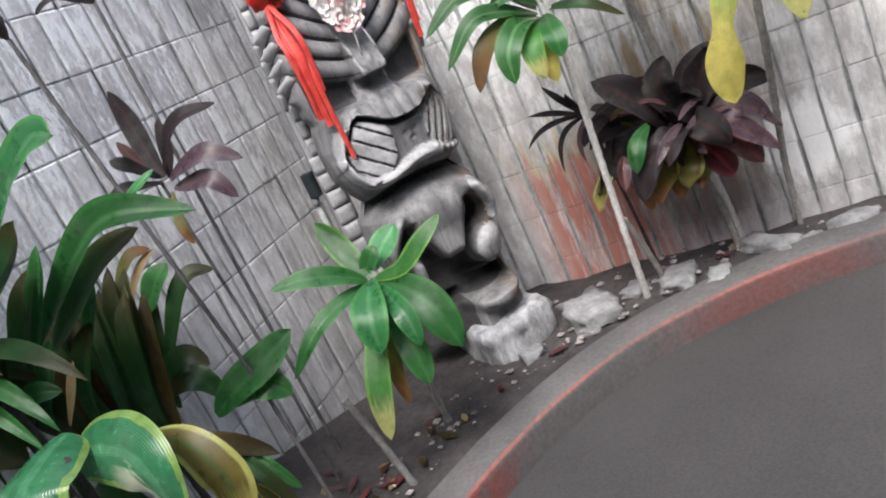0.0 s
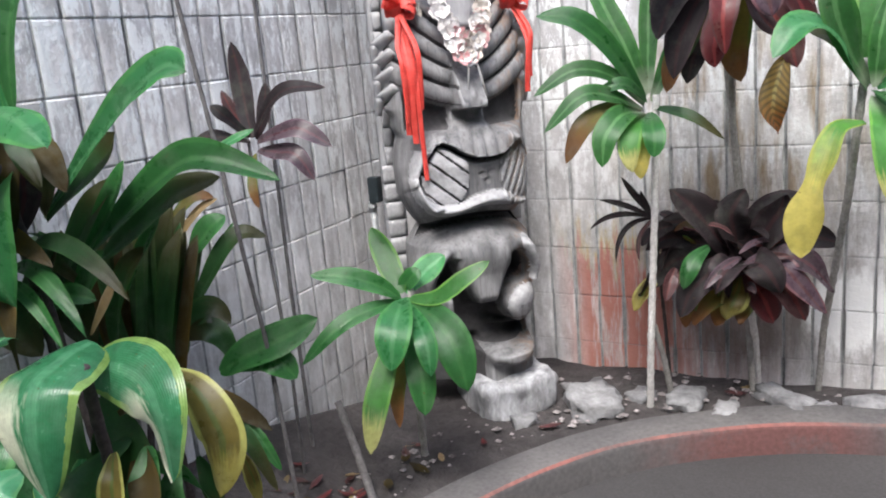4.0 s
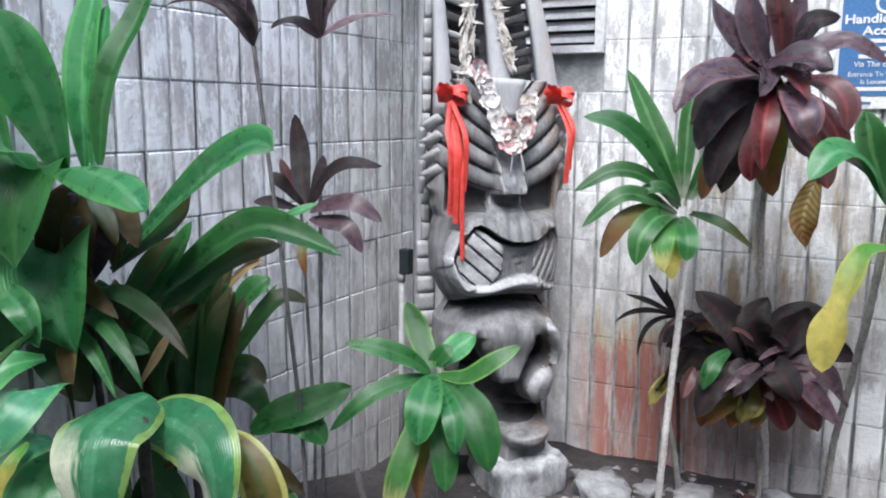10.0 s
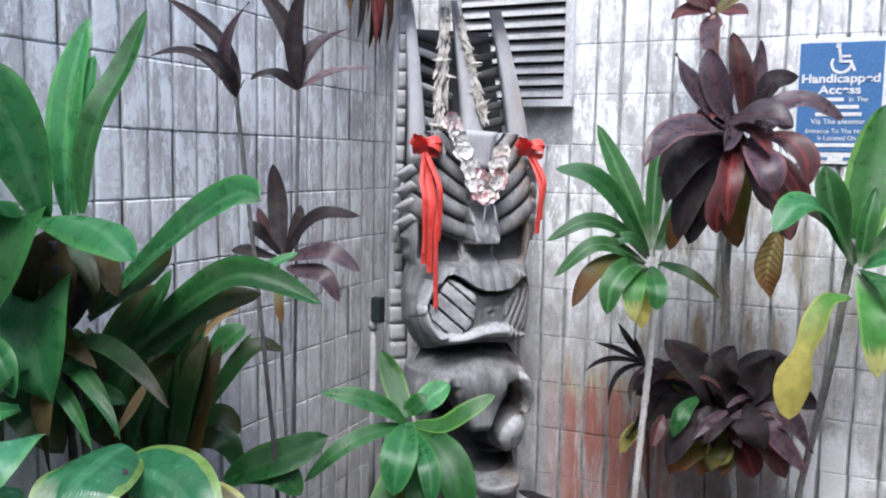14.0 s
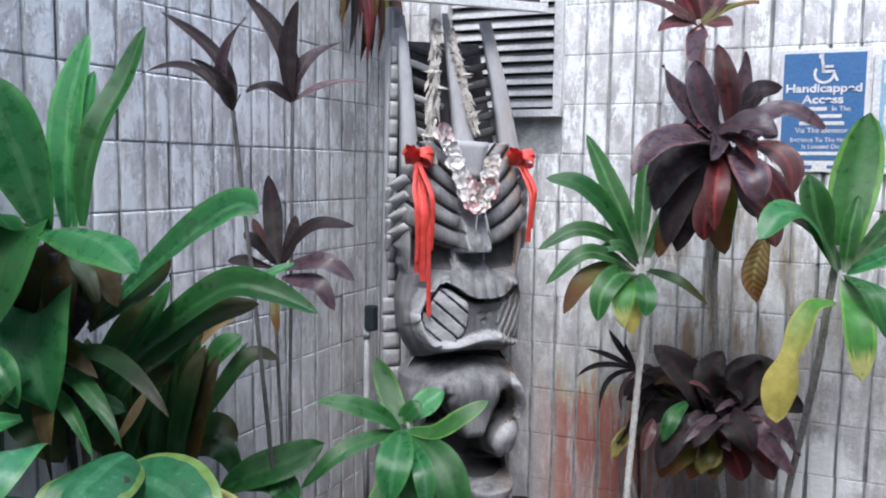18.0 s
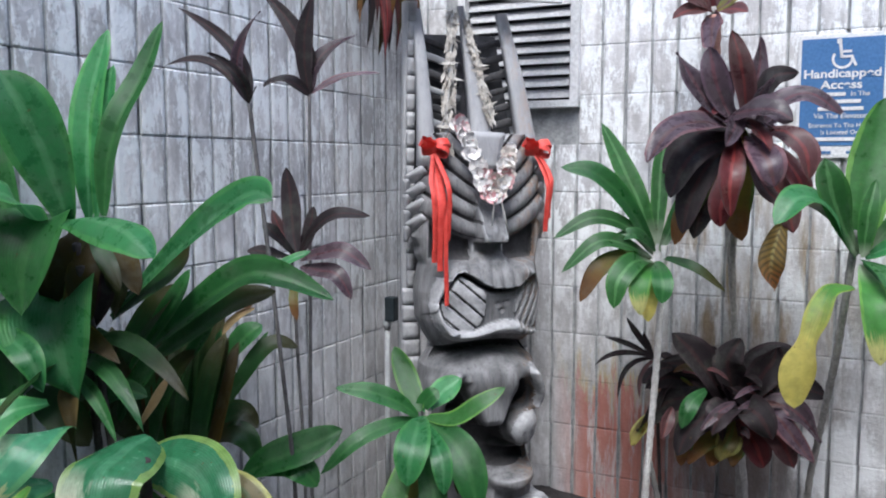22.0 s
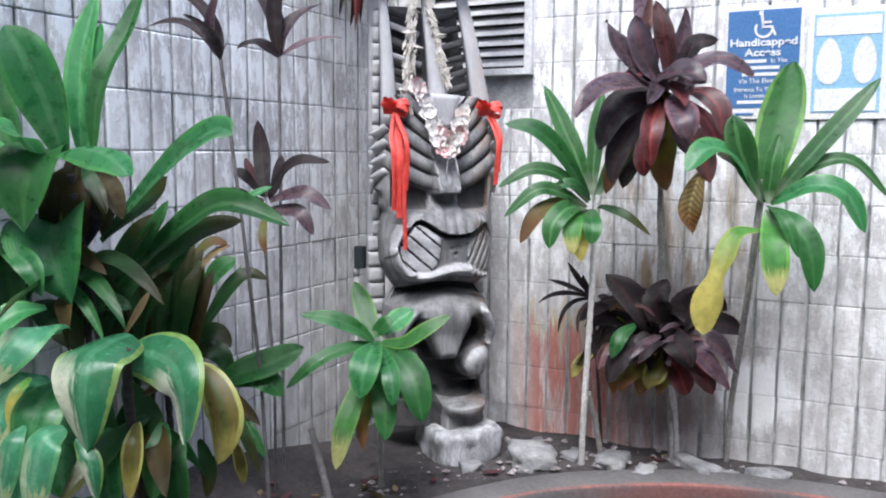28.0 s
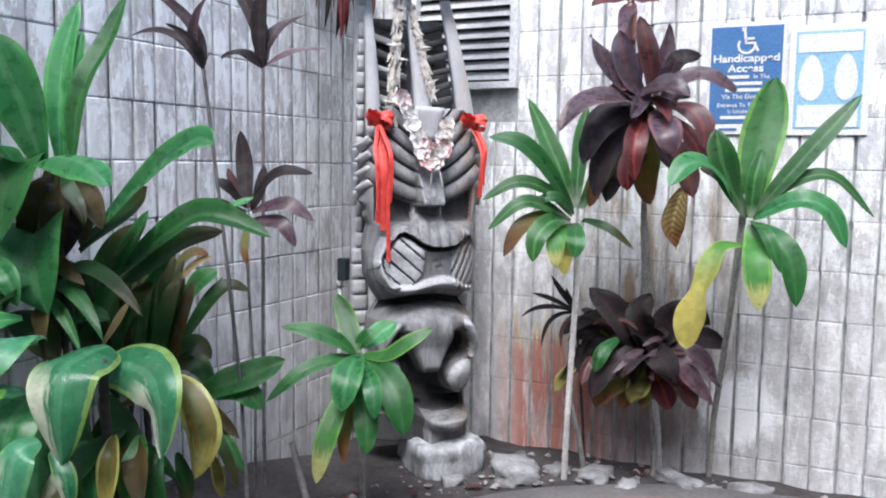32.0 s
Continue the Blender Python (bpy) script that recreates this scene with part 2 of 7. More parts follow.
def carved_wood():
    """Weathered grey timber: upright grain and cracks, crests worn paler."""
    m, n, l, b = material("weathered_carved_wood", 0.72, 0, 0.35)
    big = noise_of(n, l, 9, 5, "Object", (2.0, 2.0, 0.7))
    r = ramp(n, [(0.3, (0.095, 0.095, 0.10)), (0.7, (0.265, 0.263, 0.272))])
    l.new(big.outputs["Fac"], r.inputs["Fac"])
    grain = noise_of(n, l, 38, 6, "Object", (3.0, 3.0, 0.22), 0.65)
    g = ramp(n, [(0.32, (0.62, 0.61, 0.61)), (0.46, (1.0, 1.0, 1.0)), (0.75, (1.15, 1.15, 1.16))])
    l.new(grain.outputs["Fac"], g.inputs["Fac"])
    c = mixed(n, l, 1.0, r.outputs["Color"], g.outputs["Color"], "MULTIPLY")
    # tannin runs brown down one cheek
    tc = n.new("ShaderNodeTexCoord")
    sep = n.new("ShaderNodeSeparateXYZ")
    l.new(tc.outputs["Object"], sep.inputs[0])
    cheek = ramp(n, [(0.08, (0, 0, 0)), (0.20, (1, 1, 1))])
    l.new(sep.outputs["X"], cheek.inputs["Fac"])
    run = noise_of(n, l, 14, 5, "Object", (1.6, 1.6, 0.5), 0.7)
    rm = ramp(n, [(0.46, (0, 0, 0)), (0.58, (0.75, 0.75, 0.75))])
    l.new(run.outputs["Fac"], rm.inputs["Fac"])
    c = mixed(n, l, mixed(n, l, 1.0, cheek.outputs["Color"], rm.outputs["Color"], "MULTIPLY"), c, (0.24, 0.135, 0.07))
    geo = n.new("ShaderNodeNewGeometry")
    worn = ramp(n, [(0.515, (0, 0, 0)), (0.58, (0.7, 0.7, 0.7))])
    l.new(geo.outputs["Pointiness"], worn.inputs["Fac"])
    c = mixed(n, l, worn.outputs["Color"], c, (0.50, 0.50, 0.515))
    l.new(c, b.inputs["Base Color"])
    bumped(n, l, b, grain.outputs["Fac"], 0.6, 0.005)
    return m


CARVED = carved_wood()
# the same timber darkened: shade of the carving's hollows put into the colour
CARVED_SHADE = mottled("carved_wood_shade", (0.042, 0.041, 0.043), (0.085, 0.082, 0.086), 12, 70, 0.8, 0.5, 0.004, None, "Object")
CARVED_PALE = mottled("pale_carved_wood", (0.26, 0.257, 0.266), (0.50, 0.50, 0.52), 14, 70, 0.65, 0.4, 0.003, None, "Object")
STONE = mottled("pale_stone", (0.15, 0.148, 0.156), (0.36, 0.36, 0.372), 12, 60, 0.85, 0.7, 0.008)
PLINTH = mottled("plinth_stone", (0.20, 0.198, 0.208), (0.58, 0.59, 0.62), 16, 60, 0.85, 0.8, 0.008, (1.6, 1.6, 0.7))
PEBBLE = mottled("pebble", (0.10, 0.085, 0.085), (0.46, 0.42, 0.42), 30, 90, 0.8)
RIBBON = mottled("red_ribbon", (0.62, 0.045, 0.035), (0.80, 0.10, 0.08), 30, 200, 0.5, 0.2, 0.001)
PETAL = mottled("white_petal", (0.80, 0.76, 0.75), (0.90, 0.88, 0.86), 40, 150, 0.6, 0.2, 0.001)
PETAL_CREAM = mottled("cream_petal", (0.58, 0.50, 0.44), (0.78, 0.72, 0.66), 40, 150, 0.6, 0.2, 0.001)
PETAL_PINK = mottled("pink_petal", (0.62, 0.28, 0.30), (0.80, 0.50, 0.50), 40, 150, 0.6, 0.2, 0.001)
DRIED = mottled("dried_leaf_lei", (0.34, 0.31, 0.27), (0.62, 0.58, 0.53), 40, 160, 0.8, 0.4, 0.002)
STRING = mottled("pale_string", (0.45, 0.44, 0.42), (0.6, 0.59, 0.57), 50, 200, 0.9)
METAL = mottled("painted_louvre", (0.42, 0.42, 0.43), (0.62, 0.62, 0.63), 5, 80, 0.5, 0.15, 0.001)
VENT_BLACK = mottled("vent_dark", (0.03, 0.03, 0.032), (0.05, 0.05, 0.05), 5, 60, 0.9)
WHITE = mottled("white_enamel", (0.70, 0.70, 0.71), (0.82, 0.82, 0.82), 5, 90, 0.4, 0.05, 0.001)
SIGN_BLUE = mottled("sign_blue", (0.06, 0.16, 0.35), (0.085, 0.20, 0.42), 5, 90, 0.4, 0.05, 0.001)
SIGN_SKY = mottled("sign_pale_blue", (0.26, 0.48, 0.66), (0.34, 0.56, 0.74), 5, 90, 0.4, 0.05, 0.001)
SIGN_BROWN = mottled("sign_dark", (0.035, 0.028, 0.026), (0.07, 0.055, 0.05), 7, 90, 0.6, 0.1, 0.001)
BOX_DARK = mottled("dark_plastic", (0.012, 0.02, 0.025), (0.03, 0.04, 0.045), 20, 90, 0.5)
PIPE = mottled("grey_pipe", (0.30, 0.31, 0.32), (0.42, 0.43, 0.44), 10, 80, 0.5)
STEM_PALE = mottled("pale_stem", (0.64, 0.61, 0.59), (0.88, 0.86, 0.84), 40, 160, 0.85, 0.5, 0.002, (1, 1, 0.5))
STEM_GREY = mottled("grey_stem", (0.26, 0.25, 0.235), (0.46, 0.44, 0.42), 40, 160, 0.85, 0.5, 0.002, (1, 1, 0.5))
STEM_SLATE = mottled("slate_stem", (0.09, 0.085, 0.087), (0.19, 0.18, 0.182), 40, 160, 0.85, 0.5, 0.002, (1, 1, 0.5))
SHEATH = mottled("dry_pink_sheath", (0.34, 0.17, 0.14), (0.52, 0.30, 0.24), 30, 120, 0.8, 0.5, 0.002)
STEM_DARK = mottled("dark_stem", (0.03, 0.024, 0.024), (0.075, 0.06, 0.06), 40, 160, 0.8, 0.5, 0.002)


def leaf_material(name, middle, side, tip=None, rib=None, rough=0.32, tip_from=0.7, stalk=None, rim=0.93, half=None, bars=None):
    """A leaf blade: colour from rib to edge, a tip colour, fine veins along the blade, patchy tone."""
    m, n, l, b = material(name, rough, 0, 0.5)
    uv = n.new("ShaderNodeTexCoord")
    sep = n.new("ShaderNodeSeparateXYZ")
    l.new(uv.outputs["UV"], sep.inputs[0])
    across = n.new("ShaderNodeMath")
    across.operation = "MULTIPLY_ADD"
    l.new(sep.outputs["X"], across.inputs[0])
    across.inputs[1].default_value, across.inputs[2].default_value = 2.0, -1.0
    away = n.new("ShaderNodeMath")
    away.operation = "ABSOLUTE"
    l.new(across.outputs[0], away.inputs[0])
    wob = noise_of(n, l, 5.0, 3, "UV", (3.0, 1.2, 1.0))
    shift = n.new("ShaderNodeMath")
    shift.operation = "MULTIPLY_ADD"
    l.new(wob.outputs["Fac"], shift.inputs[0])
    shift.inputs[1].default_value = 0.35
    l.new(away.outputs[0], shift.inputs[2])
    r = ramp(n, [(0.28, rib or middle), (0.36, middle), (rim, middle), (min(1.0, rim + 0.22), side)])
    shift.use_clamp = False
    l.new(shift.outputs[0], r.inputs["Fac"])
    c = r.outputs["Color"]
    if tip:
        t = n.new("ShaderNodeMath")
        t.operation = "MULTIPLY_ADD"
        l.new(wob.outputs["Fac"], t.inputs[0])
        t.inputs[1].default_value = 0.35
        l.new(sep.outputs["Y"], t.inputs[2])
        k = ramp(n, [(tip_from - 0.02, (0, 0, 0)), (min(1.0, tip_from + 0.36), (1, 1, 1))])
        l.new(t.outputs[0], k.inputs["Fac"])
        c = mixed(n, l, k.outputs["Color"], c, tip)
    if half:
        # one side of the blade paler, from the shoulder to the tip
        hx = n.new("ShaderNodeMath")
        hx.operation = "MULTIPLY_ADD"
        l.new(wob.outputs["Fac"], hx.inputs[0])
        hx.inputs[1].default_value = 0.45
        l.new(sep.outputs["X"], hx.inputs[2])
        ha = ramp(n, [(0.84, (0, 0, 0)), (0.98, (1, 1, 1))])
        l.new(hx.outputs[0], ha.inputs["Fac"])
        hb = ramp(n, [(0.38, (0, 0, 0)), (0.62, (1, 1, 1))])
        l.new(sep.outputs["Y"], hb.inputs["Fac"])
        c = mixed(n, l, mixed(n, l, 1.0, ha.outputs["Color"], hb.outputs["Color"], "MULTIPLY"), c, half)
    if bars:
        # side ribs of a withered blade, running slantwise to its edge
        slant = n.new("ShaderNodeMath")
        slant.operation = "MULTIPLY_ADD"
        l.new(away.outputs[0], slant.inputs[0])
        slant.inputs[1].default_value = -0.14
        l.new(sep.outputs["Y"], slant.inputs[2])
        saw = n.new("ShaderNodeMath")
        saw.operation = "PINGPONG"
        l.new(slant.outputs[0], saw.inputs[0])
        saw.inputs[1].default_value = 0.045
        sr = ramp(n, [(0.012, (0.75, 0.75, 0.75)), (0.026, (0, 0, 0))])
        l.new(saw.outputs[0], sr.inputs["Fac"])
        c = mixed(n, l, sr.outputs["Color"], c, bars)
    if stalk:
        sk = ramp(n, [(0.05, (1, 1, 1)), (0.22, (0, 0, 0))])
        l.new(sep.outputs["Y"], sk.inputs["Fac"])
        c = mixed(n, l, sk.outputs["Color"], c, stalk)
    info = n.new("ShaderNodeObjectInfo")
    v = ramp(n, [(0.0, (0.7, 0.72, 0.7)), (1.0, (1.25, 1.22, 1.2))])
    l.new(info.outputs["Random"], v.inputs["Fac"])
    c = mixed(n, l, 1.0, c, v.outputs["Color"], "MULTIPLY")
    vein = n.new("ShaderNodeTexWave")
    vein.wave_type, vein.bands_direction = "BANDS", "X"
    vein.inputs["Scale"].default_value, vein.inputs["Distortion"].default_value = 9.0, 2.5
    l.new(uv.outputs["UV"], vein.inputs["Vector"])
    vt = ramp(n, [(0.0, (0.955, 0.955, 0.955)), (1.0, (1.03, 1.03, 1.03))])
    l.new(vein.outputs["Fac"], vt.inputs["Fac"])
    c = mixed(n, l, 1.0, c, vt.outputs["Color"], "MULTIPLY")
    blot = noise_of(n, l, 26.0, 4, "World", None, 0.65)
    bt = ramp(n, [(0.3, (0.74, 0.74, 0.74)), (0.7, (1.18, 1.18, 1.18))])
    l.new(blot.outputs["Fac"], bt.inputs["Fac"])
    c = mixed(n, l, 1.0, c, bt.outputs["Color"], "MULTIPLY")
    # dead specks and a dusty film in patches
    speck = noise_of(n, l, 75.0, 3, "World", None, 0.6)
    sm = ramp(n, [(0.68, (0, 0, 0)), (0.74, (0.65, 0.65, 0.65))])
    l.new(speck.outputs["Fac"], sm.inputs["Fac"])
    c = mixed(n, l, sm.outputs["Color"], c, (0.10, 0.065, 0.02))
    dust = noise_of(n, l, 11.0, 5, "World", None, 0.7)
    dm = ramp(n, [(0.50, (0, 0, 0)), (0.70, (0.16, 0.16, 0.16))])
    l.new(dust.outputs["Fac"], dm.inputs["Fac"])
    c = mixed(n, l, dm.outputs["Color"], c, (0.24, 0.27, 0.22))
    rr = ramp(n, [(0.35, (rough * 0.75,) * 3), (0.7, (min(1.0, rough * 1.5),) * 3)])
    l.new(blot.outputs["Fac"], rr.inputs["Fac"])
    l.new(rr.outputs["Color"], b.inputs["Roughness"])
    l.new(c, b.inputs["Base Color"])
    rel = n.new("ShaderNodeMath")
    rel.operation = "MULTIPLY_ADD"
    l.new(blot.outputs["Fac"], rel.inputs[0])
    rel.inputs[1].default_value = 2.5
    l.new(vein.outputs["Fac"], rel.inputs[2])
    bumped(n, l, b, rel.outputs[0], 0.17, 0.003)
    thin = n.new("ShaderNodeBsdfTranslucent")
    l.new(c, thin.inputs["Color"])
    mix = n.new("ShaderNodeMixShader")
    mix.inputs[0].default_value = 0.38
    l.new(b.outputs[0], mix.inputs[1])
    l.new(thin.outputs[0], mix.inputs[2])
    l.new(mix.outputs[0], n["Material Output"].inputs["Surface"])
    return m


LEAF_GREEN = leaf_material("leaf_green", (0.030, 0.135, 0.036), (0.045, 0.175, 0.045), None, (0.05, 0.17, 0.05), 0.33)
LEAF_DARK = leaf_material("leaf_dark_green", (0.026, 0.088, 0.026), (0.036, 0.105, 0.028), (0.06, 0.06, 0.02), None, 0.38)
LEAF_BROWN = leaf_material("leaf_withered", (0.064, 0.042, 0.006), (0.095, 0.062, 0.010), (0.040, 0.028, 0.008), None, 0.75)
LEAF_LIGHT = leaf_material("leaf_light_green", (0.048, 0.235, 0.078), (0.085, 0.31, 0.09), None, (0.10, 0.31, 0.13), 0.30)
LEAF_AQUA = leaf_material("leaf_bluish_pale_green", (0.10, 0.37, 0.20), (0.16, 0.44, 0.20), (0.46, 0.56, 0.30), (0.16, 0.42, 0.25), 0.22, 1.0, None, 0.93, (0.40, 0.56, 0.36))
LEAF_EDGED = leaf_material("leaf_lime_edged", (0.035, 0.14, 0.03), (0.13, 0.30, 0.06), None, None, 0.35)
LEAF_PALE = leaf_material("leaf_pale_striped", (0.050, 0.225, 0.105), (0.24, 0.40, 0.11), (0.60, 0.60, 0.30), (0.10, 0.32, 0.17), 0.20, 1.04, None, 1.04, (0.70, 0.74, 0.58))
LEAF_OLIVE = leaf_material("leaf_olive", (0.15, 0.12, 0.03), (0.46, 0.46, 0.14), (0.34, 0.30, 0.08), (0.10, 0.13, 0.03), 0.33, 0.85, None, 0.86)
LEAF_TIPPED = leaf_material("leaf_yellow_tipped", (0.07, 0.25, 0.05), (0.16, 0.38, 0.07), (0.52, 0.52, 0.20), None, 0.4, 0.88, (0.30, 0.40, 0.26))
LEAF_CANE = leaf_material("leaf_cane_green", (0.032, 0.125, 0.032), (0.05, 0.17, 0.04), None, (0.09, 0.23, 0.08), 0.36, 0.7, (0.34, 0.42, 0.30))
LEAF_YELLOW = leaf_material("leaf_yellowing", (0.10, 0.30, 0.05), (0.30, 0.42, 0.08), (0.50, 0.44, 0.11), None, 0.45, 0.40)
LEAF_AGED = leaf_material("leaf_aged", (0.16, 0.14, 0.03), (0.10, 0.17, 0.04), (0.20, 0.09, 0.03), None, 0.6)
LEAF_DRY = leaf_material("leaf_dry", (0.34, 0.24, 0.12), (0.42, 0.32, 0.18), None, None, 0.8)
LEAF_PURPLE = leaf_material("leaf_purple", (0.085, 0.060, 0.076), (0.13, 0.085, 0.115), None, (0.13, 0.06, 0.075), 0.28)
LEAF_WINE = leaf_material("leaf_wine", (0.105, 0.046, 0.05), (0.15, 0.07, 0.075), None, (0.19, 0.05, 0.05), 0.33)
LEAF_ROSE = leaf_material("leaf_rose", (0.13, 0.085, 0.115), (0.26, 0.13, 0.15), None, (0.16, 0.08, 0.09), 0.28)
LEAF_RED = leaf_material("leaf_red", (0.15, 0.03, 0.035), (0.13, 0.05, 0.055), None, (0.34, 0.06, 0.06), 0.35)
LEAF_ORANGE = leaf_material("leaf_orange", (0.27, 0.18, 0.05), (0.18, 0.12, 0.04), (0.33, 0.13, 0.04), (0.40, 0.33, 0.12), 0.5, bars=(0.10, 0.075, 0.03))
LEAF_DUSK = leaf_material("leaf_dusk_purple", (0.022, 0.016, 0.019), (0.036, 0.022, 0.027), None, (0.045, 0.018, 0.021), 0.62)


# ---- helpers of the build ----
def mesh_of(name, verts, faces, mats, slots=None, smooth=True):
    me = bpy.data.meshes.new(name)
    me.from_pydata([tuple(v) for v in verts], [], faces)
    for m in mats:
        me.materials.append(m)
    if slots is not None:
        me.polygons.foreach_set("material_index", slots)
    me.polygons.foreach_set("use_smooth", [smooth] * len(me.polygons))
    me.update()
    return me


def part(name, me, parent, label="", at=None):
    ob = new(name, me)
    ob.parent = parent
    if at is not None:
        ob.matrix_basis = at
    if label:
        ob["label"] = label
    return ob


def thing_at(name, m, label, category, group="", kind=""):
    ob = new(name)
    ob.empty_display_size = 0.05
    ob.matrix_basis = m
    return tagged(ob, label, category, group, kind)


def boxed(name, size, mat, bevel=0.004, centre=(0, 0, 0)):
    bm = bmesh.new()
    bmesh.ops.create_cube(bm, size=1.0)
    for v in bm.verts:
        v.co = Vector((v.co.x * size[0] + centre[0], v.co.y * size[1] + centre[1], v.co.z * size[2] + centre[2]))
    if bevel:
        bmesh.ops.bevel(bm, geom=bm.edges[:], offset=bevel, segments=2, affect="EDGES", profile=0.6)
    me = bpy.data.meshes.new(name)
    bm.to_mesh(me)
    bm.free()
    me.materials.append(mat)
    return me


def tube(name, points, radii, mat, sides=10, wobble=0.0, seed=0):
    """A round, tapering stem along points."""
    rng = random.Random(seed)
    pts = [Vector(p) for p in points]
    verts, faces = [], []
    for i, p in enumerate(pts):
        d = (pts[min(i + 1, len(pts) - 1)] - pts[max(i - 1, 0)]).normalized()
        u = d.cross(Vector((0.3, 1, 0.2))).normalized()
        w = d.cross(u)
        for k in range(sides):
            a = 2 * math.pi * k / sides
            r = radii[i] * (1 + wobble * rng.uniform(-1, 1))
            verts.append(p + r * (math.cos(a) * u + math.sin(a) * w))
    n = len(pts)
    for i in range(n - 1):
        for k in range(sides):
            faces.append((i * sides + k, i * sides + (k + 1) % sides, (i + 1) * sides + (k + 1) % sides, (i + 1) * sides + k))
    faces.append(tuple(range(sides))[::-1])
    faces.append(tuple((n - 1) * sides + k for k in range(sides)))
    return mesh_of(name, verts, faces, [mat])


def bent(a, b, c, steps):
    a, b, c = Vector(a), Vector(b), Vector(c)
    return [(1 - t) ** 2 * a + 2 * t * (1 - t) * b + t * t * c for t in (i / steps for i in range(steps + 1))]


def stem(name, points, r0, r1, mat, parent, label="", seed=1):
    """A stem through points given from its foot up, with ringed leaf scars."""
    pts = [Vector(p) for p in points]
    fine = []
    for a, b in zip(pts, pts[1:]):
        k = max(3, int((b - a).length / 0.025))
        fine += [a.lerp(b, i / k) for i in range(k)]
    fine.append(pts[-1])
    n = len(fine)
    soft = [fine[0]] + [(fine[i - 1] + 2 * fine[i] + fine[i + 1]) / 4 for i in range(1, n - 1)] + [fine[-1]]
    radii = [(r0 + (r1 - r0) * i / (n - 1)) * (1.12 if i % 2 else 0.96) for i in range(n)]
    return part(name, tube(name, soft, radii, mat, 9, 0.05, seed), parent, label)


LEAF_COUNT = [0]
FACING = Vector((0.25, -0.72, 0.65)).normalized()


def blade(plant, mat, root, reach, sag, width, name="leaf", label="", broad=False):
    """One long leaf of a plant: root and reach from the crown, sag lifts or drops its middle. Folded along the rib, waved at the edge."""
    LEAF_COUNT[0] += 1
    rng = random.Random(LEAF_COUNT[0])
    a, r, s = Vector(root), Vector(reach), Vector(sag)
    c = a + r / 2 + 2 * s
    e = a + r
    steps, cols = 16, 6
    loose = 0.65 if broad else 0.25
    hint = (FACING + Vector((rng.uniform(-loose, loose), rng.uniform(-loose, loose) * 0.6, rng.uniform(-loose, loose)))).normalized()
    verts, faces, uvs = [], [], []
    fold, wave, phase = rng.uniform(0.12, 0.5), rng.uniform(0.03, 0.10), rng.uniform(0, 6)
    side0 = None
    twist = rng.uniform(-0.7, 0.7)
    for i in range(steps + 1):
        t = i / steps
        p = (1 - t) ** 2 * a + 2 * t * (1 - t) * c + t * t * e
        d = (2 * (1 - t) * (c - a) + 2 * t * (e - c)).normalized()
        side = d.cross(hint)
        if side.length < 0.25 and side0:
            side = side0
        side.normalize()
        if side0 and side.dot(side0) < 0:
            side = -side
        side0 = side.copy()
        up = side.cross(d).normalized()
        turn = twist * t * t
        side, up = side * math.cos(turn) + up * math.sin(turn), up * math.cos(turn) - side * math.sin(turn)
        form = max(0.035, 0.16 * (1 - t) ** 3 + math.sin(math.pi * min(1, t ** 0.85)) ** 0.75 * (1 - 0.25 * (1 - t) ** 2))
        if broad:
            form = max(0.04, 0.2 * (1 - t) ** 4 + math.sin(math.pi * t ** 1.15) ** 0.62)
        if t > 0.97:
            form *= 0.35
        h = width / 2 * form
        for j in range(cols + 1):
            q = 2 * j / cols - 1
            lift = fold * h * abs(q) + wave * width * math.sin(phase + 9 * t + 2.0 * q) * abs(q)
            verts.append(p + side * (h * q) + up * lift)
            uvs.append((j / cols, t))
    w = cols + 1
    for i in range(steps):
        for j in range(cols):
            faces.append((i * w + j, i * w + j + 1, (i + 1) * w + j + 1, (i + 1) * w + j))
    me = mesh_of(name, verts, faces, [mat])
    layer = me.uv_layers.new(name="blade")
    for loop in me.loops:
        layer.data[loop.index].uv = uvs[loop.vertex_index]
    return part(name, me, plant, label)


